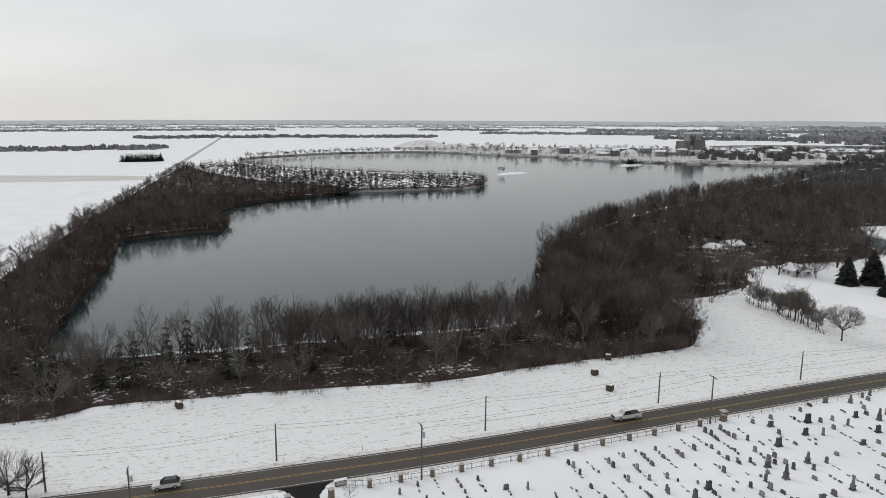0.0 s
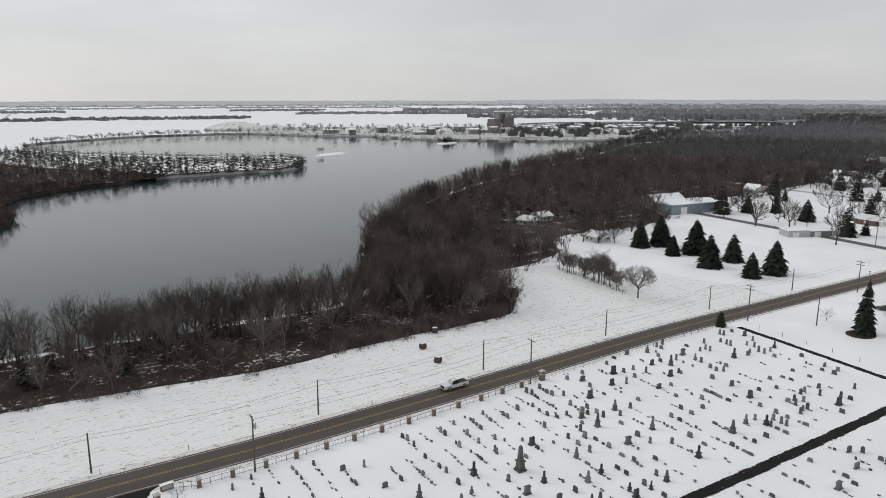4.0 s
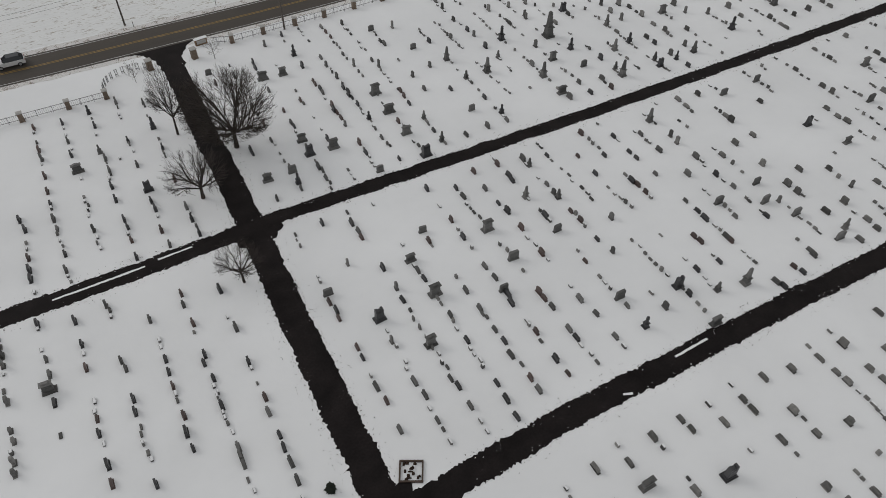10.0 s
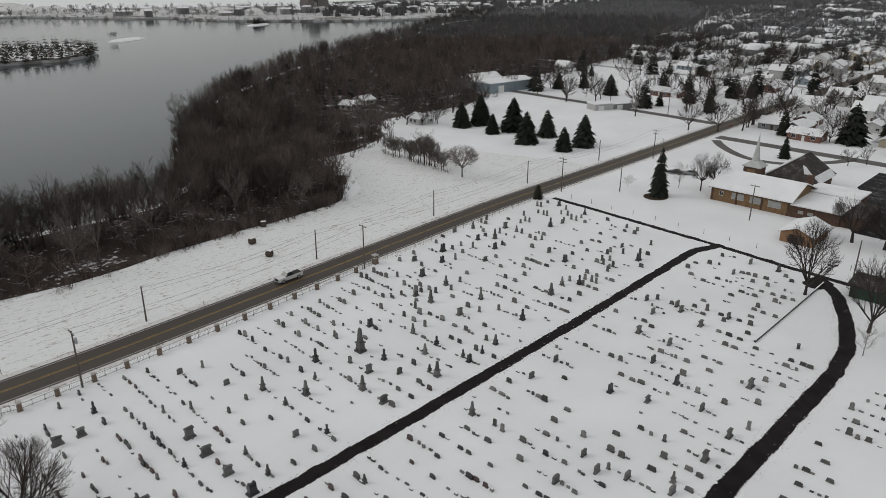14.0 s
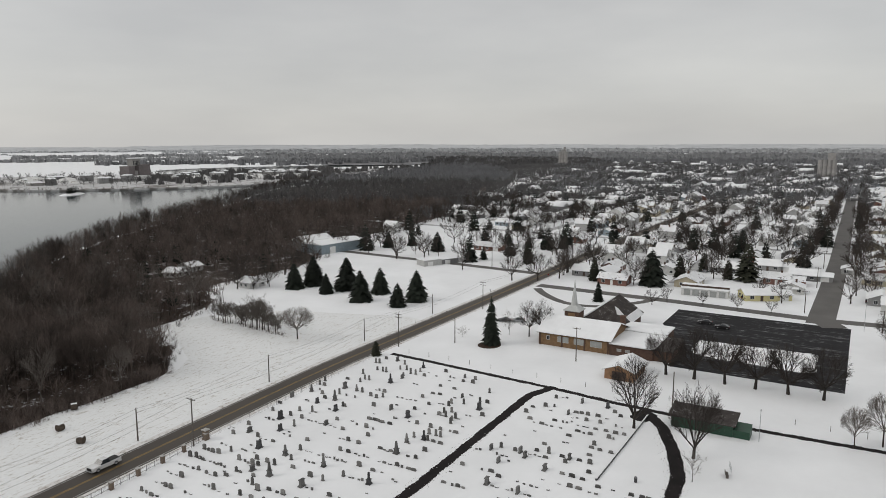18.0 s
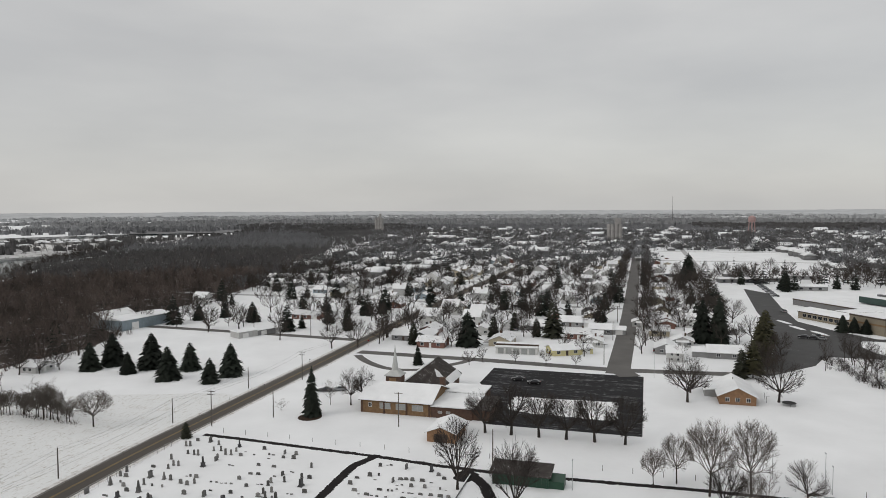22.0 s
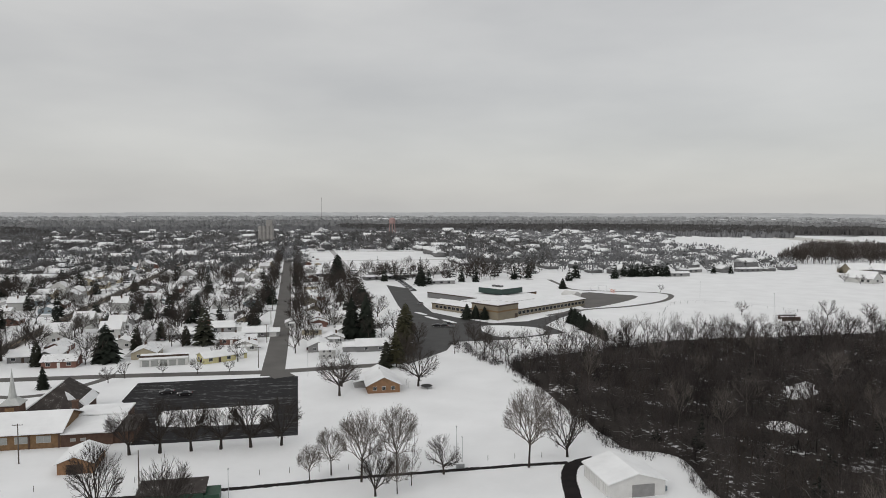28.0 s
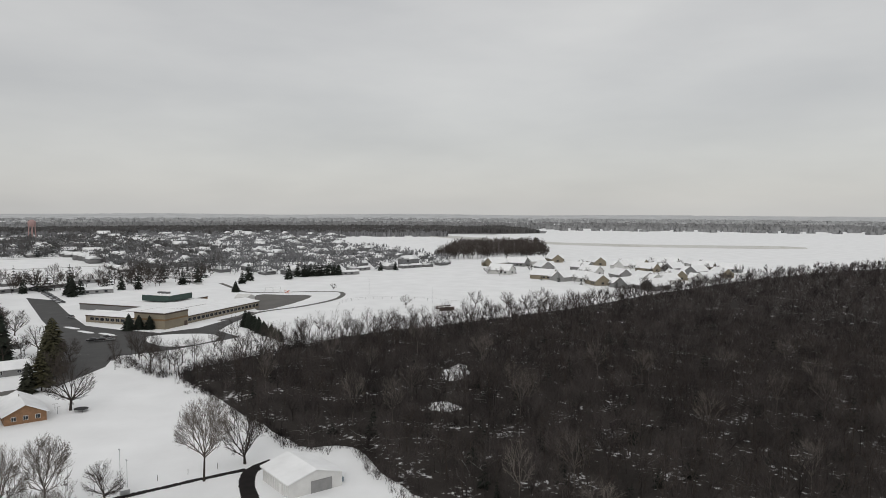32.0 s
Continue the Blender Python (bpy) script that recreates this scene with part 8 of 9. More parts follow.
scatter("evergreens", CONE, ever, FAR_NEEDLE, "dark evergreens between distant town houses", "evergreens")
for x, y in ((639, -45), (635, -59), (612, -74), (642, -99), (644, -114), (608, -125), (603, -136), (652, -173), (641, -28), (650, -140), (640, -86), (646, -156)):
    tree(TOWN_TREE, x, y, r.uniform(13, 17), "broad leafless tree at the edge of a snowy park", group="park trees")
for x, y, h in ((596, -32, 22), (532, -93, 13), (542, -100, 12), (557, -130, 11), (554, -141, 12), (573, -69, 11), (900, 4, 14), (567, -178, 12), (578, -194, 12), (505, -197, 7), (547, -219, 11), (568, -233, 15), (559, -265, 13), (586, -376, 9), (582, -391, 9)):
    tree(TOWN_SPRUCE, x, y, h, "dark evergreen beside a snowy park", "evergreen", "park evergreens", "evergreen")
for i in range(11):
    tree(TOWN_SPRUCE, 571 + r.uniform(-3, 5), -281 - 3.8 * i, r.uniform(10, 14), "dark evergreen in a dense block beside the sports field", "evergreen", "block of evergreens", "evergreen")
for x, y, ln, turn in ((588, -70, 34, -74), (545, -108, 26, -88), (600, -90, 28, -76), (625, -120, 30, -80), (620, -25, 24, -85), (568, -330, 17, -95), (600, -360, 22, -80), (598, -420, 26, -85), (612, -300, 22, -80)):
    lb = thing("low_building", "long low building with dark walls under a snowy roof", "building", x, y, 0, turn, "low buildings round the park")
    part("wall", Geo().box(-ln / 2, ln / 2, -4, 4, -0.1, 3.0), SIDING[1], lb)
    part("roof", Geo().prism([(-4.5, 2.9), (4.5, 2.9), (4.5, 3.15), (0, 4.3), (-4.5, 3.15)], -ln / 2 - 0.4, ln / 2 + 0.4, "x"), ROOF_SNOW, lb, "roof under snow")
    for k in range(int(ln / 6)):
        part("window", Geo().box(-ln / 2 + 2 + k * 6, -ln / 2 + 4 + k * 6, -4.06, -4, 0.9, 2.2), GLASS, lb)

far_trees, grove = [], []
for i in range(4200):
    a, d = r.uniform(-44, 22), r.uniform(760, 1900)
    x, y = d * math.cos(radians(a)), d * math.sin(radians(a))
    if not inside(x, y, EAST_WOOD) and not (PARK[0] < x < PARK[1] and PARK[2] < y < PARK[3]) and not (y < -330 - (x - 560) * 0.55):
        far_trees.append((x, y, r.uniform(0.9, 1.6), r.uniform(0.5, 0.95)))
NORTH_EDGE = [(430, 292), (560, 318), (668, 352), (960, 440), (1300, 500), (1650, 500), (1650, 330), (900, 330), (430, 262)]
extra_n = [p for p in spread(NORTH_EDGE, 14, 75, small=0.8, big=1.25)]
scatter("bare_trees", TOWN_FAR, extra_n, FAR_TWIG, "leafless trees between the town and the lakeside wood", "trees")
far_trees += [(x, y, s, h * 0.75) for x, y, s, h in spread(TOWN_EDGE, 17, 72, small=0.7, big=1.2)]
scatter("evergreens", CONE, spread(TOWN_EDGE, 33, 73, small=0.7, big=1.3), NEEDLE, "dark evergreens at the south edge of the town", "evergreens")
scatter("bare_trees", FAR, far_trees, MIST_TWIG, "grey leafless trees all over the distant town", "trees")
for i in range(620):
    t = r.random()
    q = r.random() ** 1.6
    x, y = 677 - 52 * t + q * 270, -512 - 145 * t - q * 250 + r.uniform(-8, 8)
    grove.append((x, y, r.uniform(0.8, 1.2), r.uniform(0.8, 1.2)))
scatter("bare_trees", COARSE, grove, TWIG, "belt of leafless trees beyond the sports field", "trees")
near_homes = [(hx + r.uniform(-16, 16), hy + r.choice((-1, 1)) * r.uniform(9, 14), r.uniform(0.5, 0.9), r.uniform(0.5, 0.9)) for hx, hy in NEWER * 2]
scatter("bare_trees", GARDEN, near_homes, TWIG, "small leafless trees between newer houses", "trees")
scatter("evergreens", CONE, [(hx + r.uniform(-16, 16), hy + r.choice((-1, 1)) * r.uniform(9, 14), r.uniform(0.4, 0.8), r.uniform(0.4, 0.9)) for hx, hy in NEWER], NEEDLE, "small dark evergreens between newer houses", "evergreens")

# grain elevator, water tower, mast
ge = thing("grain_elevator", "tall grey concrete grain elevator rising over the town", "grain elevator", 1165, 50, 0)
for i in range(4):
    part("silo", Geo().lathe(0, -9 + i * 6, [(3.2, 0), (3.2, 30)], 12), CONCRETE, ge)
part("headhouse", Geo().box(-3, 3, -10, 0, 30, 40), CONCRETE, ge)
gs2 = thing("grain_silos", "cluster of pale concrete grain silos far across the town", "grain silos", 1480, 577, 0, -20)
for i in range(3):
    part("silo", Geo().lathe(0, -8 + i * 8, [(4, 0), (4, 34 + 3 * (i == 1))], 12), CONCRETE, gs2)
part("leg", Geo().box(3, 6, -2, 2, 0, 44), CONCRETE, gs2)
wt = thing("water_tower", "pale red water tower on legs above the town", "water tower", 1540, -203, 0)
part("tank", Geo().lathe(0, 0, [(0.5, 24), (6.5, 26), (7.2, 30), (7.0, 35), (3, 38), (0.3, 39)], 16), RED_TANK, wt)
for i in range(6):
    a = i * math.pi / 3
    part("leg", Geo().tube((7.5 * math.cos(a), 7.5 * math.sin(a), 0), (5.8 * math.cos(a), 5.8 * math.sin(a), 27), 0.7, 0.6, 6), RED_TANK, wt)
part("riser", Geo().tube((0, 0, 0), (0, 0, 25), 1.2, 1.2, 8), RED_TANK, wt)
ms = thing("radio_mast", "thin grey lattice radio mast on the skyline", "mast", 2500, -82, 0)
# the mast shares the haze-greyed far colour
part("lattice", Geo().tube((0, 0, 0), (0, 0, 95), 0.9, 0.5, 4), FAR_TWIG, ms)

# cement works and quarry plant across the lake
pl = thing("cement_works", "dark blocky industrial works with a tall silo tower across the lake", "industrial building", 690, 960, 0, 16)
part("silo_block", Geo().box(-4, 22, -9, 9, 0, 24), SILO, pl, "dark windowless silo block")
part("west_block", Geo().box(-26, -12, -8, 8, 0, 22), SILO, pl)
part("middle", Geo().box(-12, -4, -7, 7, 0, 15), CONCRETE, pl)
part("tower", Geo().box(-12, 4, -5, 5, 22, 33), CONCRETE, pl, "upper tower with tall openings")
for i in range(5):
    part("opening", Geo().box(-11 + i * 3, -9.4 + i * 3, -5.12, -5, 23, 30), GLASS, pl)
part("tower_roof", Geo().box(-13, 5, -6, 6, 33, 34.2), ROOF_SNOW, pl)
part("low_hall", Geo().prism([(-16, 0), (-4, 0), (-4, 6), (-10, 8), (-16, 6)], -20, 14, "x"), WHITE_METAL, pl)
for i in range(46):
    x, y = 430 + r.uniform(0, 560), 0
    y = 1010 - (x - 430) * 0.32 + r.uniform(-20, 90)
    if not inside(x, y, lake_edge):
        w, h = r.uniform(6, 26), r.uniform(3, 9)
        fb = thing("works_shed", "low snow-roofed industrial shed by the quarry lake", "shed", x, y, 0, r.uniform(-20, 40), "sheds of the works")
        part("wall", Geo().box(-w / 2, w / 2, -5, 5, 0, h), SIDING[r.choice((0, 1, 1))] if r.random() < 0.6 else CONCRETE, fb)
        part("roof", Geo().prism([(-5.3, h), (5.3, h), (0, h + 2)], -w / 2 - 0.3, w / 2 + 0.3, "x"), ROOF_SNOW, fb)


def mound(x, y, w, h, label, mat):
    rr = random.Random(int(x))
    g = Geo()
    n = 16
    rings = [(1.0, -0.3), (0.8, 0.35), (0.5, 0.8), (0.2, 1.0)]
    v = [(w * q * math.cos(6.283 * i / n) * rr.uniform(0.85, 1.15), 0.6 * w * q * math.sin(6.283 * i / n) * rr.uniform(0.85, 1.15), h * z * rr.uniform(0.9, 1.1)) for q, z in rings for i in range(n)]
    f = [(j * n + i, j * n + (i + 1) % n, (j + 1) * n + (i + 1) % n, (j + 1) * n + i) for j in range(3) for i in range(n)] + [tuple(range(3 * n, 4 * n))]
    ob = part("spoil_mound", g.add(v, f), mat)
    ob.matrix_basis = pose(x, y, 0, 0, 0, rr.uniform(0, 180))
    return tagged(ob, label, "spoil heap")


SNOW_HEAP = material("snowy_spoil", (0.66, 0.66, 0.65), 0.8, 0.2, 0.05, 0.1, second=(0.22, 0.19, 0.16), spread=0.35)
for x, y, w, h in ((330, 1240, 60, 14), (380, 1200, 40, 10), (560, 1010, 30, 9), (600, 990, 25, 7), (470, 1060, 40, 9), (760, 900, 34, 6), (840, 860, 40, 6), (900, 840, 40, 5)):
    mound(x, y, w, h, "snow-covered heap of quarry spoil", SNOW_HEAP)
# islets
for x, y, s in ((278 * K, 684 * K, 15), (470 * K, 770 * K, 14)):
    isl = part("islet", Geo().lathe(0, 0, [(s * 1.25, -2.6), (s * 1.1, -1.6), (s * 0.8, -0.7), (0.5, -0.1)], 16), ROOF_SNOW)
    isl.matrix_basis = pose(x, y, 0, 0, 0, 30) @ Matrix.Diagonal((1.4, 0.55, 1, 1))
    tagged(isl, "small snowy islet in the lake", "islet", kind="structure")
scatter("evergreens", CONE, [(470 * K + q * math.cos(0.52) + r.uniform(-2, 2), 770 * K + q * math.sin(0.52) + r.uniform(-2, 2), r.uniform(0.9, 1.4), r.uniform(0.6, 1.0)) for q in np.linspace(-9, 9, 14)], NEEDLE, "dark cedars on a small islet", "evergreens")
scatter("bare_trees", COARSE, [(268 * K + r.uniform(-6, 3), 686 * K + r.uniform(-4, 4), 0.5, 0.5) for i in range(4)], TWIG, "few bare saplings on a snowy islet", "trees")
scatter("evergreens", CONE, [(-112 + r.uniform(-24, 24), 985 + r.uniform(-10, 10), r.uniform(0.9, 1.6), r.uniform(0.8, 1.3)) for i in range(90)], NEEDLE, "dark block of conifers alone in a snowy field", "evergreens")

SUV_AT, TRUCK_AT = (-13.0, 114.4), (73.4, 117.3)
# ---- poles, wires, bales, vehicles, small things ----
def utility_pole(x, y, h, arms, label, turn=17, transformer=False):
    ob = thing("utility_pole", label, "utility pole", x, y, 0, turn, "utility poles along the road")
    part("shaft", Geo().tube((0, 0, -0.3), (0.05, 0, h), 0.17, 0.11, 8), POLE_WOOD, ob)
    for k in range(arms):
        z = h - 0.35 - 0.9 * k
        arm = part("crossarm", Geo().box(-0.06, 0.06, -1.2, 1.2, z, z + 0.12), POLE_WOOD, ob)
        for q in (-1.05, -0.5, 0.5, 1.05):
            part("insulator", Geo().lathe(0, q, [(0.04, z + 0.12), (0.07, z + 0.2), (0.03, z + 0.3)], 6), STEEL, arm)
    if transformer:
        part("transformer", Geo().lathe(0.42, 0, [(0.2, h - 2.3), (0.24, h - 2.2), (0.24, h - 1.4), (0.18, h - 1.3)], 10), STEEL, ob, "grey can transformer")
    return ob


ROW_L = [(-31.6, 118.4), (4.8, 118.8), (44.3, 120), (84.2, 122.4), (123.6, 125), (165, 126.5), (204, 126.5)]
for x, y in ROW_L:
    utility_pole(x, y, 7.0, 0, "thin weathered wooden utility pole in the snowy field edge")
ROW_R = [(-17.8, 109.2, 6.8), (27.7, 105.4, 9.8), (88.2, 110.6, 10.0), (165.3, 114.2, 10.0), (219, 114.5, 10.0), (292, 113.0, 10.0), (352, 113.5, 9.5), (410, 114, 9.5)]
for x, y, h in ROW_R:
    utility_pole(x, y, h, 2 if x > 100 else 1, "weathered wooden utility pole with crossarms beside the road", 0, x < 30)
for x, y, h in ((177.2, 102, 8.0), (178.5, 64.5, 9.5), (158.5, 34, 8), (254.5, -8, 7), (300, 60, 9), (345, 62, 9), (390, 62, 9), (296, 150, 8.5), (302, 210, 8.5), (270, 15, 8), (320, 14, 8.5), (370, 14, 8.5), (420, 15, 8.5), (470, 15, 8.5)):
    utility_pole(x, y, h, 1 if x > 178 else 0, "wooden utility pole standing in snow", 0)


def wire(a, b, sag):
    g, v = Geo(), []
    side = Vector((b[1] - a[1], a[0] - b[0], 0)).normalized() * 0.018
    for i in range(13):
        t = i / 12
        p = Vector(a).lerp(Vector(b), t) - Vector((0, 0, sag * 4 * t * (1 - t)))
        v += [p + side, p - side, p + Vector((0, 0, 0.03))]
    g.add(v, [(3 * i + j, 3 * i + (j + 1) % 3, 3 * i + 3 + (j + 1) % 3, 3 * i + 3 + j) for i in range(12) for j in range(3)])
    tagged(part("wire", g, WIRE), "thin dark overhead wire between poles", "wire", "overhead wires")


for a, b in zip(ROW_L, ROW_L[1:]):
    for dz in (0.25, 1.0):
        wire((*a, 7.0 - dz), (*b, 7.0 - dz), 0.9)
for a, b in zip(ROW_R[1:], ROW_R[2:]):
    for q in (-1.0, 1.0):
        wire((a[0], a[1] + q, a[2] - 0.1), (b[0], b[1] + q, b[2] - 0.1), 1.1)
for x, y in ((6, 117.6), (55, 118.6), (20, 118.5), (140, 121.5), (190, 124.5)):
    mk = thing("marker_post", "short dark roadside marker post", "post", x, y, 0)
    part("stake", Geo().frustum(0, 0, -0.1, 0.95, 0.1, 0.1, 0.07, 0.07), POLE_WOOD, mk)
for x, y, t in ((-13.2, 147.6, 20), (79.2, 141, 100), (77.7, 131.3, 30), (87.6, 149.6, 60), (128.5, 170.3, 120)):
    hb = thing("hay_bale", "round weathered brown hay bale with snow on top", "hay bale", x, y, 0.7, t, "hay bales in the snowy field")
    part("roll", Geo().lathe(0, 0, [(0.05, -0.72), (0.66, -0.7), (0.78, -0.6), (0.8, 0), (0.78, 0.6), (0.66, 0.7), (0.05, 0.72)], 18), HAY, hb).matrix_basis = pose(0, 0, 0, 90, 0, 0)
    part("snow_cap", Geo().prism([(0.42, 0.66), (0.2, 0.82), (-0.2, 0.82), (-0.42, 0.66), (0, 0.76)], -0.62, 0.62, "y"), SNOW, hb, "snow lying on the bale")


def wheel(parent, x, y, rad=0.34, rim=True):
    ty = part("wheel", Geo().lathe(0, 0, [(rad * 0.6, -0.11), (rad, -0.1), (rad, 0.1), (rad * 0.6, 0.11)], 16), RUBBER, parent)
    ty.matrix_basis = pose(x, y, rad, 90, 0, 0)
    if rim:
        part("rim", Geo().lathe(0, 0, [(0.03, -0.125), (rad * 0.58, -0.118), (rad * 0.58, 0.118), (0.03, 0.125)], 12), STEEL, ty)


def car(x, y, turn, paint, label, kind="suv", group="", small=False):
    """A vehicle that looks along +x."""
    ob = thing("car" if kind != "pickup" else "pickup_truck", label, "car" if kind != "pickup" else "pickup truck", x, y, 0.04, turn, group)
    ln, h = {"suv": (4.4, 1.6), "sedan": (4.6, 1.42), "pickup": (5.9, 1.9)}[kind]
    a = ln / 2
    if kind == "pickup":
        low = [(-a, 0.45), (a * 0.96, 0.45), (a, 0.8), (a * 0.97, 1.12), (a * 0.45, 1.2), (-a, 1.2)]
        top = [(-a * 0.22, 1.2), (a * 0.44, 1.2), (a * 0.22, h), (-a * 0.16, h)]
    elif kind == "suv":
        low = [(-a, 0.4), (a * 0.95, 0.4), (a, 0.7), (a * 0.9, 0.92), (a * 0.42, 1.02), (-a * 0.98, 1.05)]
        top = [(-a * 0.95, 1.04), (a * 0.44, 1.01), (a * 0.12, h), (-a * 0.7, h)]
    else:
        low = [(-a, 0.36), (a * 0.96, 0.36), (a, 0.6), (a * 0.92, 0.8), (a * 0.4, 0.92), (-a * 0.7, 0.96), (-a * 0.98, 0.9)]
        top = [(-a * 0.68, 0.95), (a * 0.4, 0.91), (a * 0.08, h), (-a * 0.4, h)]
    wd = 0.9 if kind != "pickup" else 0.98
    part("body", Geo().prism(low, -wd, wd, "y"), paint, ob)
    cab = Geo()
    n = len(top)
    v = [(px, -wd * (0.96 if i < 2 else 0.76), pz) for i, (px, pz) in enumerate(top)] + [(px, wd * (0.96 if i < 2 else 0.76), pz) for i, (px, pz) in enumerate(top)]
    cab.add(v, [(i, (i + 1) % n, n + (i + 1) % n, n + i) for i in range(n)] + [tuple(range(n - 1, -1, -1)), tuple(range(n, 2 * n))])
    part("cabin", cab, GLASS, ob, "dark glazed cabin")
    rx0, rx1 = top[3][0], top[2][0]
    part("roof", Geo().frustum((rx0 + rx1) / 2, 0, h - 0.02, h + 0.05, rx1 - rx0 + 0.1, wd * 1.5, rx1 - rx0 - 0.1, wd * 1.3), paint if kind != "suv" else GLASS, ob)
    for s in (-1, 1):
        for fx in (-0.62, 0.62):
            wheel(ob, a * fx, s * wd * 0.9, 0.34 if kind != "pickup" else 0.42, not small)
        if small:
            continue
        part("headlight", Geo().box(a * 0.93, a * 0.99, s * 0.62 - 0.16, s * 0.62 + 0.16, 0.66, 0.84), LAMP_CLEAR, ob)
        part("tail_light", Geo().box(-a - 0.02, -a + 0.06, s * 0.72 - 0.12, s * 0.72 + 0.12, 0.75, 1.0), LAMP_RED, ob)
        part("mirror", Geo().box(a * 0.34, a * 0.42, s * (wd + 0.08) - 0.08, s * (wd + 0.08) + 0.08, 1.0, 1.15), paint, ob)
    if kind == "pickup":
        part("bed", Geo().box(-a + 0.12, -a * 0.24, -wd + 0.12, wd - 0.12, 1.21, 1.23), RUBBER, ob, "dark open load bed")
        part("grille", Geo().box(a - 0.02, a + 0.06, -0.6, 0.6, 0.6, 1.05), RUBBER, ob)
        part("bumper", Geo().box(a - 0.05, a + 0.14, -0.95, 0.95, 0.42, 0.6), STEEL, ob)
    return ob


car(SUV_AT[0], SUV_AT[1], 181, CAR_WHITE, "white crossover car with dark glass driving on the road", "suv")
car(TRUCK_AT[0], TRUCK_AT[1], 181, CAR_WHITE, "white crew-cab pickup truck driving on the road", "pickup")
for i, (x, y, t, k, p) in enumerate(((238, 42, 100, "sedan", CAR_DARK), (234.5, 36, 95, "sedan", CAR_DARK), (207, 100, 110, "sedan", CAR_DARK), (209, 96, 110, "sedan", CAR_GREY), (347, -68, 70, "suv", CAR_DARK), (346, -71.5, 70, "suv", CAR_DARK), (345, -75, 70, "sedan", CAR_GREY),
                                     (352, -75, 70, "sedan", CAR_DARK), (429, -74, 20, "suv", CAR_GREY), (285, 36.5, 0, "pickup", CAR_DARK), (290, 45, 90, "sedan", CAR_GREY), (300, -4, 0, "sedan", CAR_DARK), (334, 60, 0, "suv", CAR_GREY), (306, 100, 90, "sedan", CAR_GREY))):
    car(x, y, t, p, "parked dark car dusted with snow" if p is CAR_DARK else "parked silver car dusted with snow", k, "parked cars")
r = random.Random(41)
for i in range(22):
    car(500 + i * 3.1, -81 + r.uniform(-0.4, 0.4), 90, CAR_DARK if r.random() < 0.6 else CAR_GREY, "parked car in a row at the school", "sedan", "cars at the school", True)
for i in range(18):
    car(370 + r.uniform(0, 300), r.choice((122, 66, 10)) + r.choice((-1, 1)) * r.uniform(8, 11), r.choice((0, 90)), CAR_DARK if r.random() < 0.5 else CAR_GREY, "parked car beside a snowy town house", "sedan", "cars beside houses", True)

# lane lights, masts, yard things
for x, y, h in ((156.5, -35.5, 9.5), (156.2, -36.8, 7), (165, -27, 7.5), (253, -3, 8.5), (425, -263, 11), (358, -269, 11), (147.5, 14.5, 6.5)):
    lp = thing("lamp_post", "thin grey metal mast standing in snow", "lamp post", x, y, 0, 0)
    part("mast", Geo().tube((0, 0, -0.2), (0, 0, h), 0.07, 0.05, 6), STEEL, lp)
    part("head", Geo().box(-0.1, 0.6, -0.12, 0.12, h - 0.08, h + 0.06), STEEL, lp)
ut = thing("utility_box", "grey metal utility box with a small mast by the lane", "utility box", 155.8, -36.2, 0)
part("cabinet", Geo().box(-0.6, 0.6, -0.9, 0.9, 0, 1.1), STEEL, ut)
part("lid", Geo().box(-0.66, 0.66, -0.96, 0.96, 1.1, 1.18), SNOW, ut)
tp = thing("trampoline", "dark round trampoline in a snowy back yard", "trampoline", 228.5, -41.5, 0)
part("mat", Geo().lathe(0, 0, [(1.9, 0.78), (2.0, 0.85), (1.9, 0.9), (0.1, 0.88)], 20), RUBBER, tp)
for i in range(6):
    a = i * math.pi / 3
    part("leg", Geo().tube((1.85 * math.cos(a), 1.85 * math.sin(a), 0), (1.85 * math.cos(a), 1.85 * math.sin(a), 0.8), 0.04, 0.04, 5), IRON, tp)
cl = thing("clothes_line", "pair of metal clothes-line posts in a snowy yard", "clothes line", 230, -35.5, 0)
for k in (0, 4):
    part("post", Geo().tube((k, 0, 0), (k, 0, 2), 0.05, 0.05, 6).tube((k, -0.8, 2), (k, 0.8, 2), 0.04, 0.04, 5), IRON, cl)
bn = thing("garden_bench", "weathered bench and rail enclosure on a snowy plot", "bench", 128.5, 17.5, 0, 15)
part("seat", Geo().box(-0.9, 0.9, -0.25, 0.25, 0.42, 0.5), POLE_WOOD, bn)
part("backrest", Geo().box(-0.9, 0.9, 0.22, 0.3, 0.5, 0.95), POLE_WOOD, bn)
for s in (-1, 1):
    part("leg", Geo().box(s * 0.8 - 0.06, s * 0.8 + 0.06, -0.22, 0.26, 0, 0.42), POLE_WOOD, bn)
for i in range(5):
    part("rail_post", Geo().tube((1.4 + i * 0.7, -0.9, 0), (1.4 + i * 0.7, -0.9, 1.1), 0.03, 0.03, 5), STEEL, bn)
part("rail", Geo().box(1.4, 4.2, -0.93, -0.87, 1.05, 1.12).box(1.4, 4.2, -0.93, -0.87, 0.5, 0.55), STEEL, bn)
tb = thing("litter_bin", "dark upright litter bin standing in snow", "bin", 118, 31, 0)
part("body", Geo().lathe(0, 0, [(0.26, 0), (0.3, 0.8), (0.22, 0.95)], 12), DARK_GRANITE, tb)
part("lid", Geo().lathe(0, 0, [(0.31, 0.82), (0.24, 1.0), (0.05, 1.05)], 12), IRON, tb)
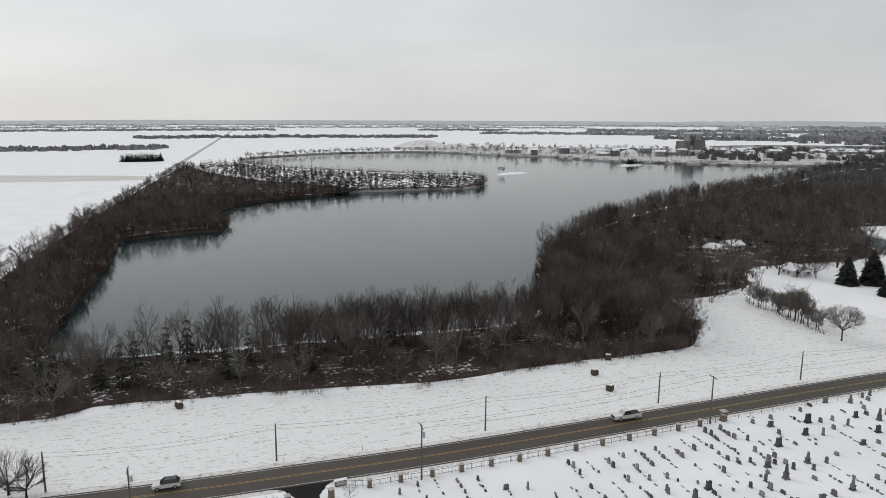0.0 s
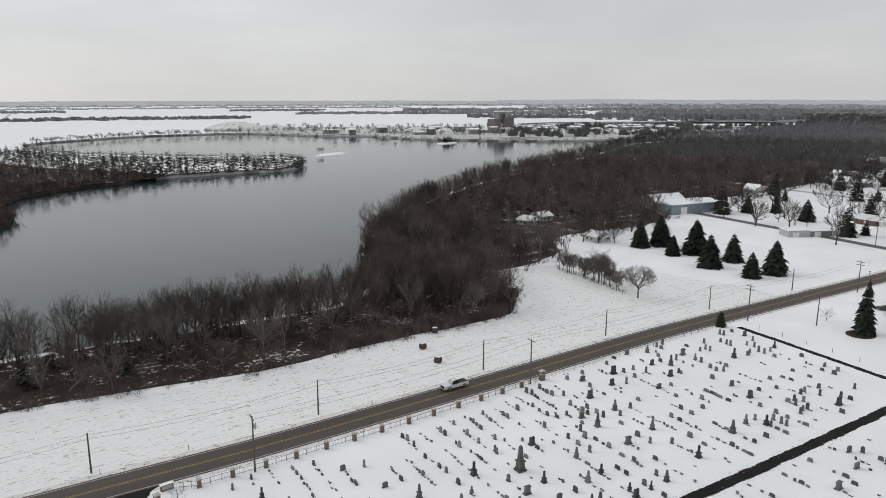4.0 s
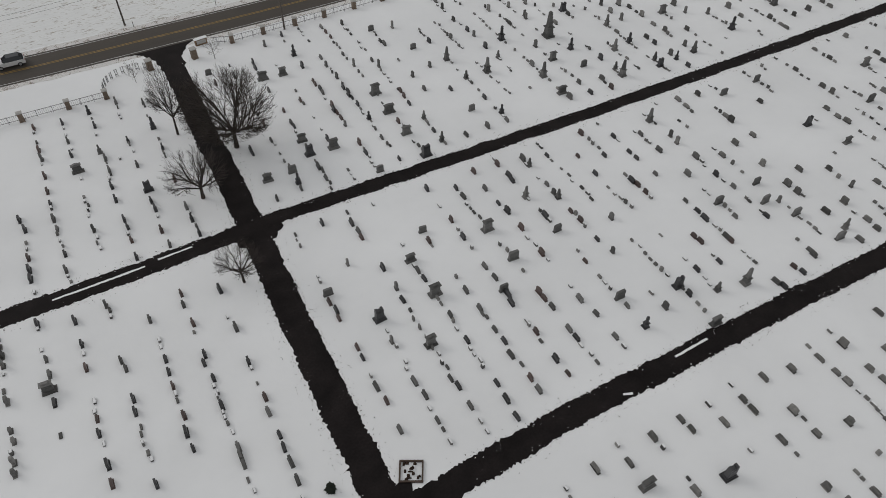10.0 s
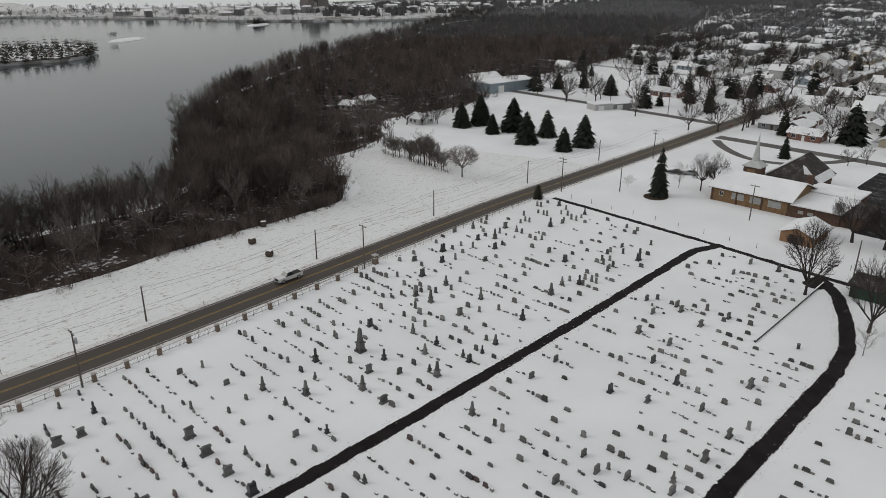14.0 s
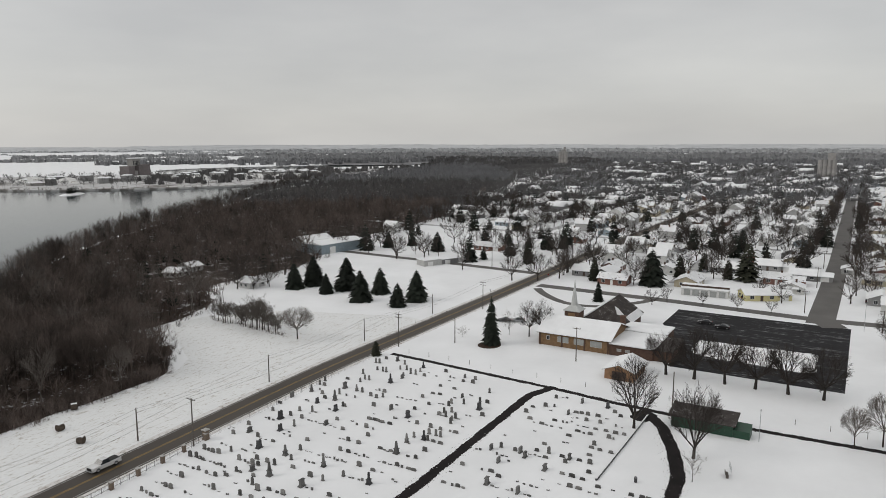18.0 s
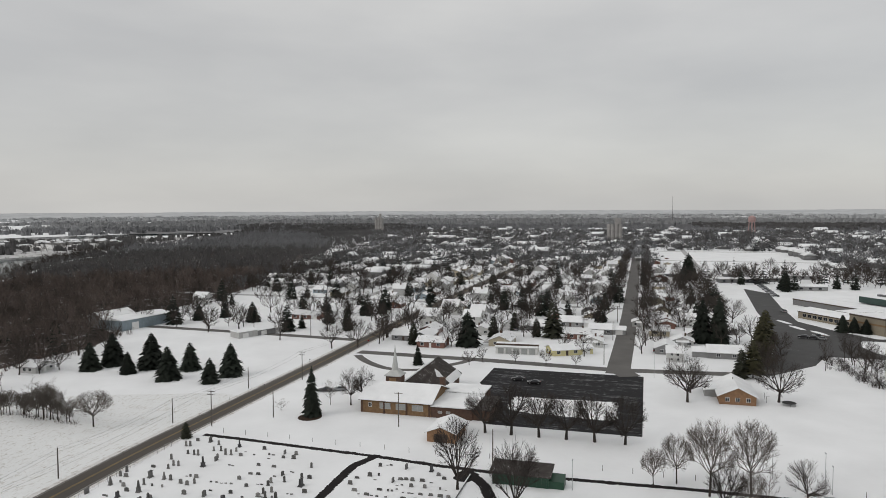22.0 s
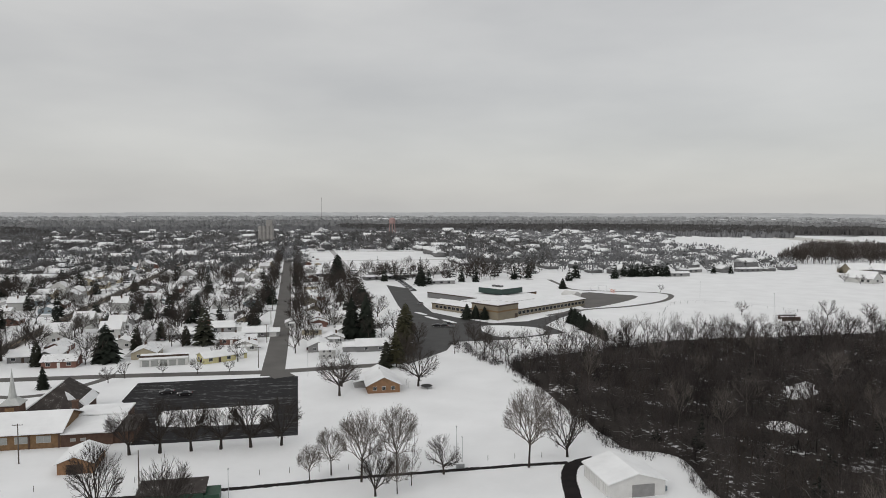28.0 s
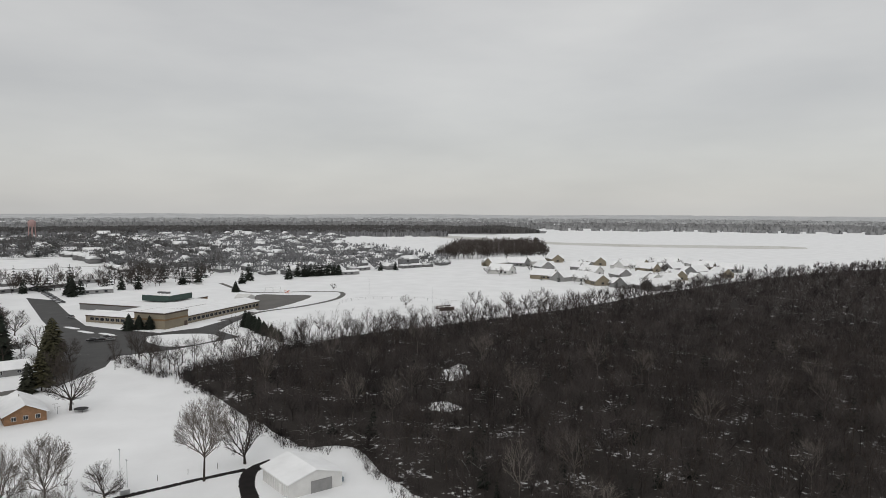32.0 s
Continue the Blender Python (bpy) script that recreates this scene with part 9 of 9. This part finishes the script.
for x, y, t in ((337, -261, 80), (330, -258, 80)):
    bh = thing("dugout", "low dark dugout shelter at a snowy ball field", "dugout", x, y, 0, t)
    part("wall", Geo().box(-5, 5, 0.8, 1.0, 0, 2.2), BROWN_TRIM, bh)
    part("roof", Geo().box(-5.2, 5.2, -1.2, 1.2, 2.2, 2.4), SNOW, bh)
    for k in (-4.8, 0, 4.8):
        part("post", Geo().box(k - 0.06, k + 0.06, -1.1, -0.98, 0, 2.2), IRON, bh)
bf = thing("field_fence", "thin chain-link fence round a snowy sports field", "fence")
fl = rounded([(360, -200), (400, -230), (395, -262), (350, -285), (325, -270)], 6, closed=False)
for a, b in zip(fl, fl[1:]):
    part("post", Geo().tube((*a, 0), (*a, 1.6), 0.06, 0.06, 4), IRON, bf)
    part("rail", Geo().tube((*a, 1.55), (*b, 1.55), 0.03, 0.03, 3, caps=False), IRON, bf)
pf = thing("play_frame", "orange-red climbing frame on a school play yard", "play frame", 461, -219, 0)
for k in range(4):
    part("post", Geo().tube((k * 2.2, 0, 0), (k * 2.2 + 0.8, 0.6, 2.6), 0.12, 0.12, 6), RED_PLAY, pf)
part("slide", Geo().prism([(0, 2.4), (6.0, 0.3), (6.0, 0.5), (0, 2.6)], -0.4, 0.4, "y"), RED_PLAY, pf)
sw = thing("swing_set", "long grey swing frame on a school play yard", "swing set", 482, -216, 0)
part("beam", Geo().tube((0, -6, 3), (0, 6, 3), 0.07, 0.07, 6), STEEL, sw)
for k in (-6, 0, 6):
    part("leg", Geo().tube((-1, k, 0), (0, k, 3), 0.06, 0.06, 5).tube((1, k, 0), (0, k, 3), 0.06, 0.06, 5), STEEL, sw)
for x, y in ((284.5, -40),):
    sd = thing("garden_shed", "small white garden shed with a snowy roof", "shed", x, y, 0)
    gable_walls(sd, -2, 2, -2.2, 2.2, 2.4, 3.6, SIDING[0], "x")
    gable_roof(sd, -2, 2, -2.2, 2.2, 2.4, 3.6, ROOF_SNOW, "x", 0.3, 0.18, WHITE_PAINT)
    part("door", Geo().box(-2.08, -2, -0.6, 0.6, 0, 2.0), BROWN_TRIM, sd)
st = thing("stop_sign", "red octagonal road sign on a steel post", "road sign", 281, 115, 0, -90)
part("post", Geo().tube((0, 0, 0), (0, 0, 2.6), 0.04, 0.04, 5), STEEL, st)
part("plate", Geo().lathe(0, 0, [(0.38, -0.01), (0.38, 0.01)], 8), LAMP_RED, st).matrix_basis = pose(0, -0.05, 2.3, 90, 0, 0)
for x, y in ((206, 121.8), (245, 124.8), (262, 116)):
    mbx = thing("mailbox", "dark roadside mailbox on a post", "mailbox", x, y, 0, 90)
    part("post", Geo().frustum(0, 0, -0.1, 1.0, 0.1, 0.1), POLE_WOOD, mbx)
    part("box", Geo().prism([(-0.12, 1.0), (0.12, 1.0), (0.12, 1.18), (0.06, 1.26), (-0.06, 1.26), (-0.12, 1.18)], -0.25, 0.25, "x"), IRON, mbx)

# raised planting bed at the drive corner
fr = thing("planter_frame", "low dark square frame half buried in snow beside the drive", "planter", 11.6, 26.6, 0, -28)
for k, (x0, x1, y0, y1) in enumerate(((-1.1, 1.1, 0.9, 1.05), (-1.1, 1.1, -1.05, -0.9), (-1.1, -0.95, -0.9, 0.9), (0.95, 1.1, -0.9, 0.9))):
    part("border", Geo().box(x0, x1, y0, y1, 0, 0.2), BROWN_TRIM, fr)
rb = random.Random(8)
for k in range(16):
    a, b = rb.uniform(-0.8, 0.8), rb.uniform(-0.8, 0.8)
    part("dead_plant", Geo().frustum(a, b, 0, rb.uniform(0.15, 0.4), rb.uniform(0.15, 0.5), rb.uniform(0.1, 0.35), 0.1, 0.08), MULCH, fr)

# dead grass and crumbs showing in the snow along the drive edges
tuft_v, tuft_t = [], []
rb = random.Random(19)
for line, half in (([(8.5, 104), (8.8, 76), (8.6, 60), (8.35, 48), (8.25, 36), (8.2, 12)], 1.85), ([(9, 63.6), (57, 63.2), (100, 63.6), (123, 64.2)], 1.15), ([(15, 23.8), (21, 24.1), (28, 24.55), (50, 24.6), (75, 24.5), (114, 24), (124, 25), (145, 33)], 1.3), ([(6, 63.2), (-6, 62.6), (-60, 62)], 1.35)):
    for (x0, y0), (x1, y1) in zip(line, line[1:]):
        ln = math.hypot(x1 - x0, y1 - y0)
        nx, ny = -(y1 - y0) / ln, (x1 - x0) / ln
        for i in range(int(ln * 8)):
            t, sd = rb.random(), rb.choice((-1, 1))
            off = sd * (half + rb.random() ** 2.2 * 1.1)
            x, y = x0 + (x1 - x0) * t + nx * off, y0 + (y1 - y0) * t + ny * off
            w, a = rb.uniform(0.02, 0.075), rb.uniform(0, 3.14)
            k = len(tuft_v)
            c, sn = math.cos(a) * w, math.sin(a) * w
            tuft_v += [(x - c, y - sn, -0.01), (x + c, y + sn, -0.01), (x + rb.uniform(-0.06, 0.06), y + rb.uniform(-0.06, 0.06), rb.uniform(0.05, 0.14)), (x - sn, y + c, 0.035)]
            tuft_t += [(k, k + 1, k + 2), (k, k + 1, k + 3)]
tagged(new("grass_tufts", bulk_mesh("grass_tufts", np.array(tuft_v), np.array(tuft_t), MULCH)), "dead brown grass poking through snow beside the drives", "grass", kind="stuff")
# lumps of snow on the drive edges
lump_v, lump_t = [], []
for line, half in (([(8.5, 104), (8.8, 76), (8.6, 60), (8.35, 48), (8.25, 36), (8.2, 12)], 1.8), ([(9, 63.6), (57, 63.2), (100, 63.6), (123, 64.2)], 1.1), ([(15, 23.8), (21, 24.1), (28, 24.55), (50, 24.6), (75, 24.5), (114, 24), (124, 25), (145, 33)], 1.25), ([(6, 63.2), (-6, 62.6), (-60, 62)], 1.3)):
    for (x0, y0), (x1, y1) in zip(line, line[1:]):
        ln = math.hypot(x1 - x0, y1 - y0)
        nx, ny = -(y1 - y0) / ln, (x1 - x0) / ln
        for i in range(int(ln * 1.3)):
            t, sd = rb.random(), rb.choice((-1, 1))
            off = sd * (half - rb.random() ** 2 * 0.6)
            x, y = x0 + (x1 - x0) * t + nx * off, y0 + (y1 - y0) * t + ny * off
            w = rb.uniform(0.03, 0.085)
            k = len(lump_v)
            lump_v += [(x + w * math.cos(q), y + w * math.sin(q) * rb.uniform(0.6, 1.2), 0.02) for q in (0, 1.57, 3.14, 4.71)] + [(x, y, 0.05 + w * 0.4)]
            lump_t += [(k + j, k + (j + 1) % 4, k + 4) for j in range(4)]
tagged(new("snow_lumps", bulk_mesh("snow_lumps", np.array(lump_v), np.array(lump_t), SNOW)), "small lumps of snow along the drive edges", "snow", kind="stuff")
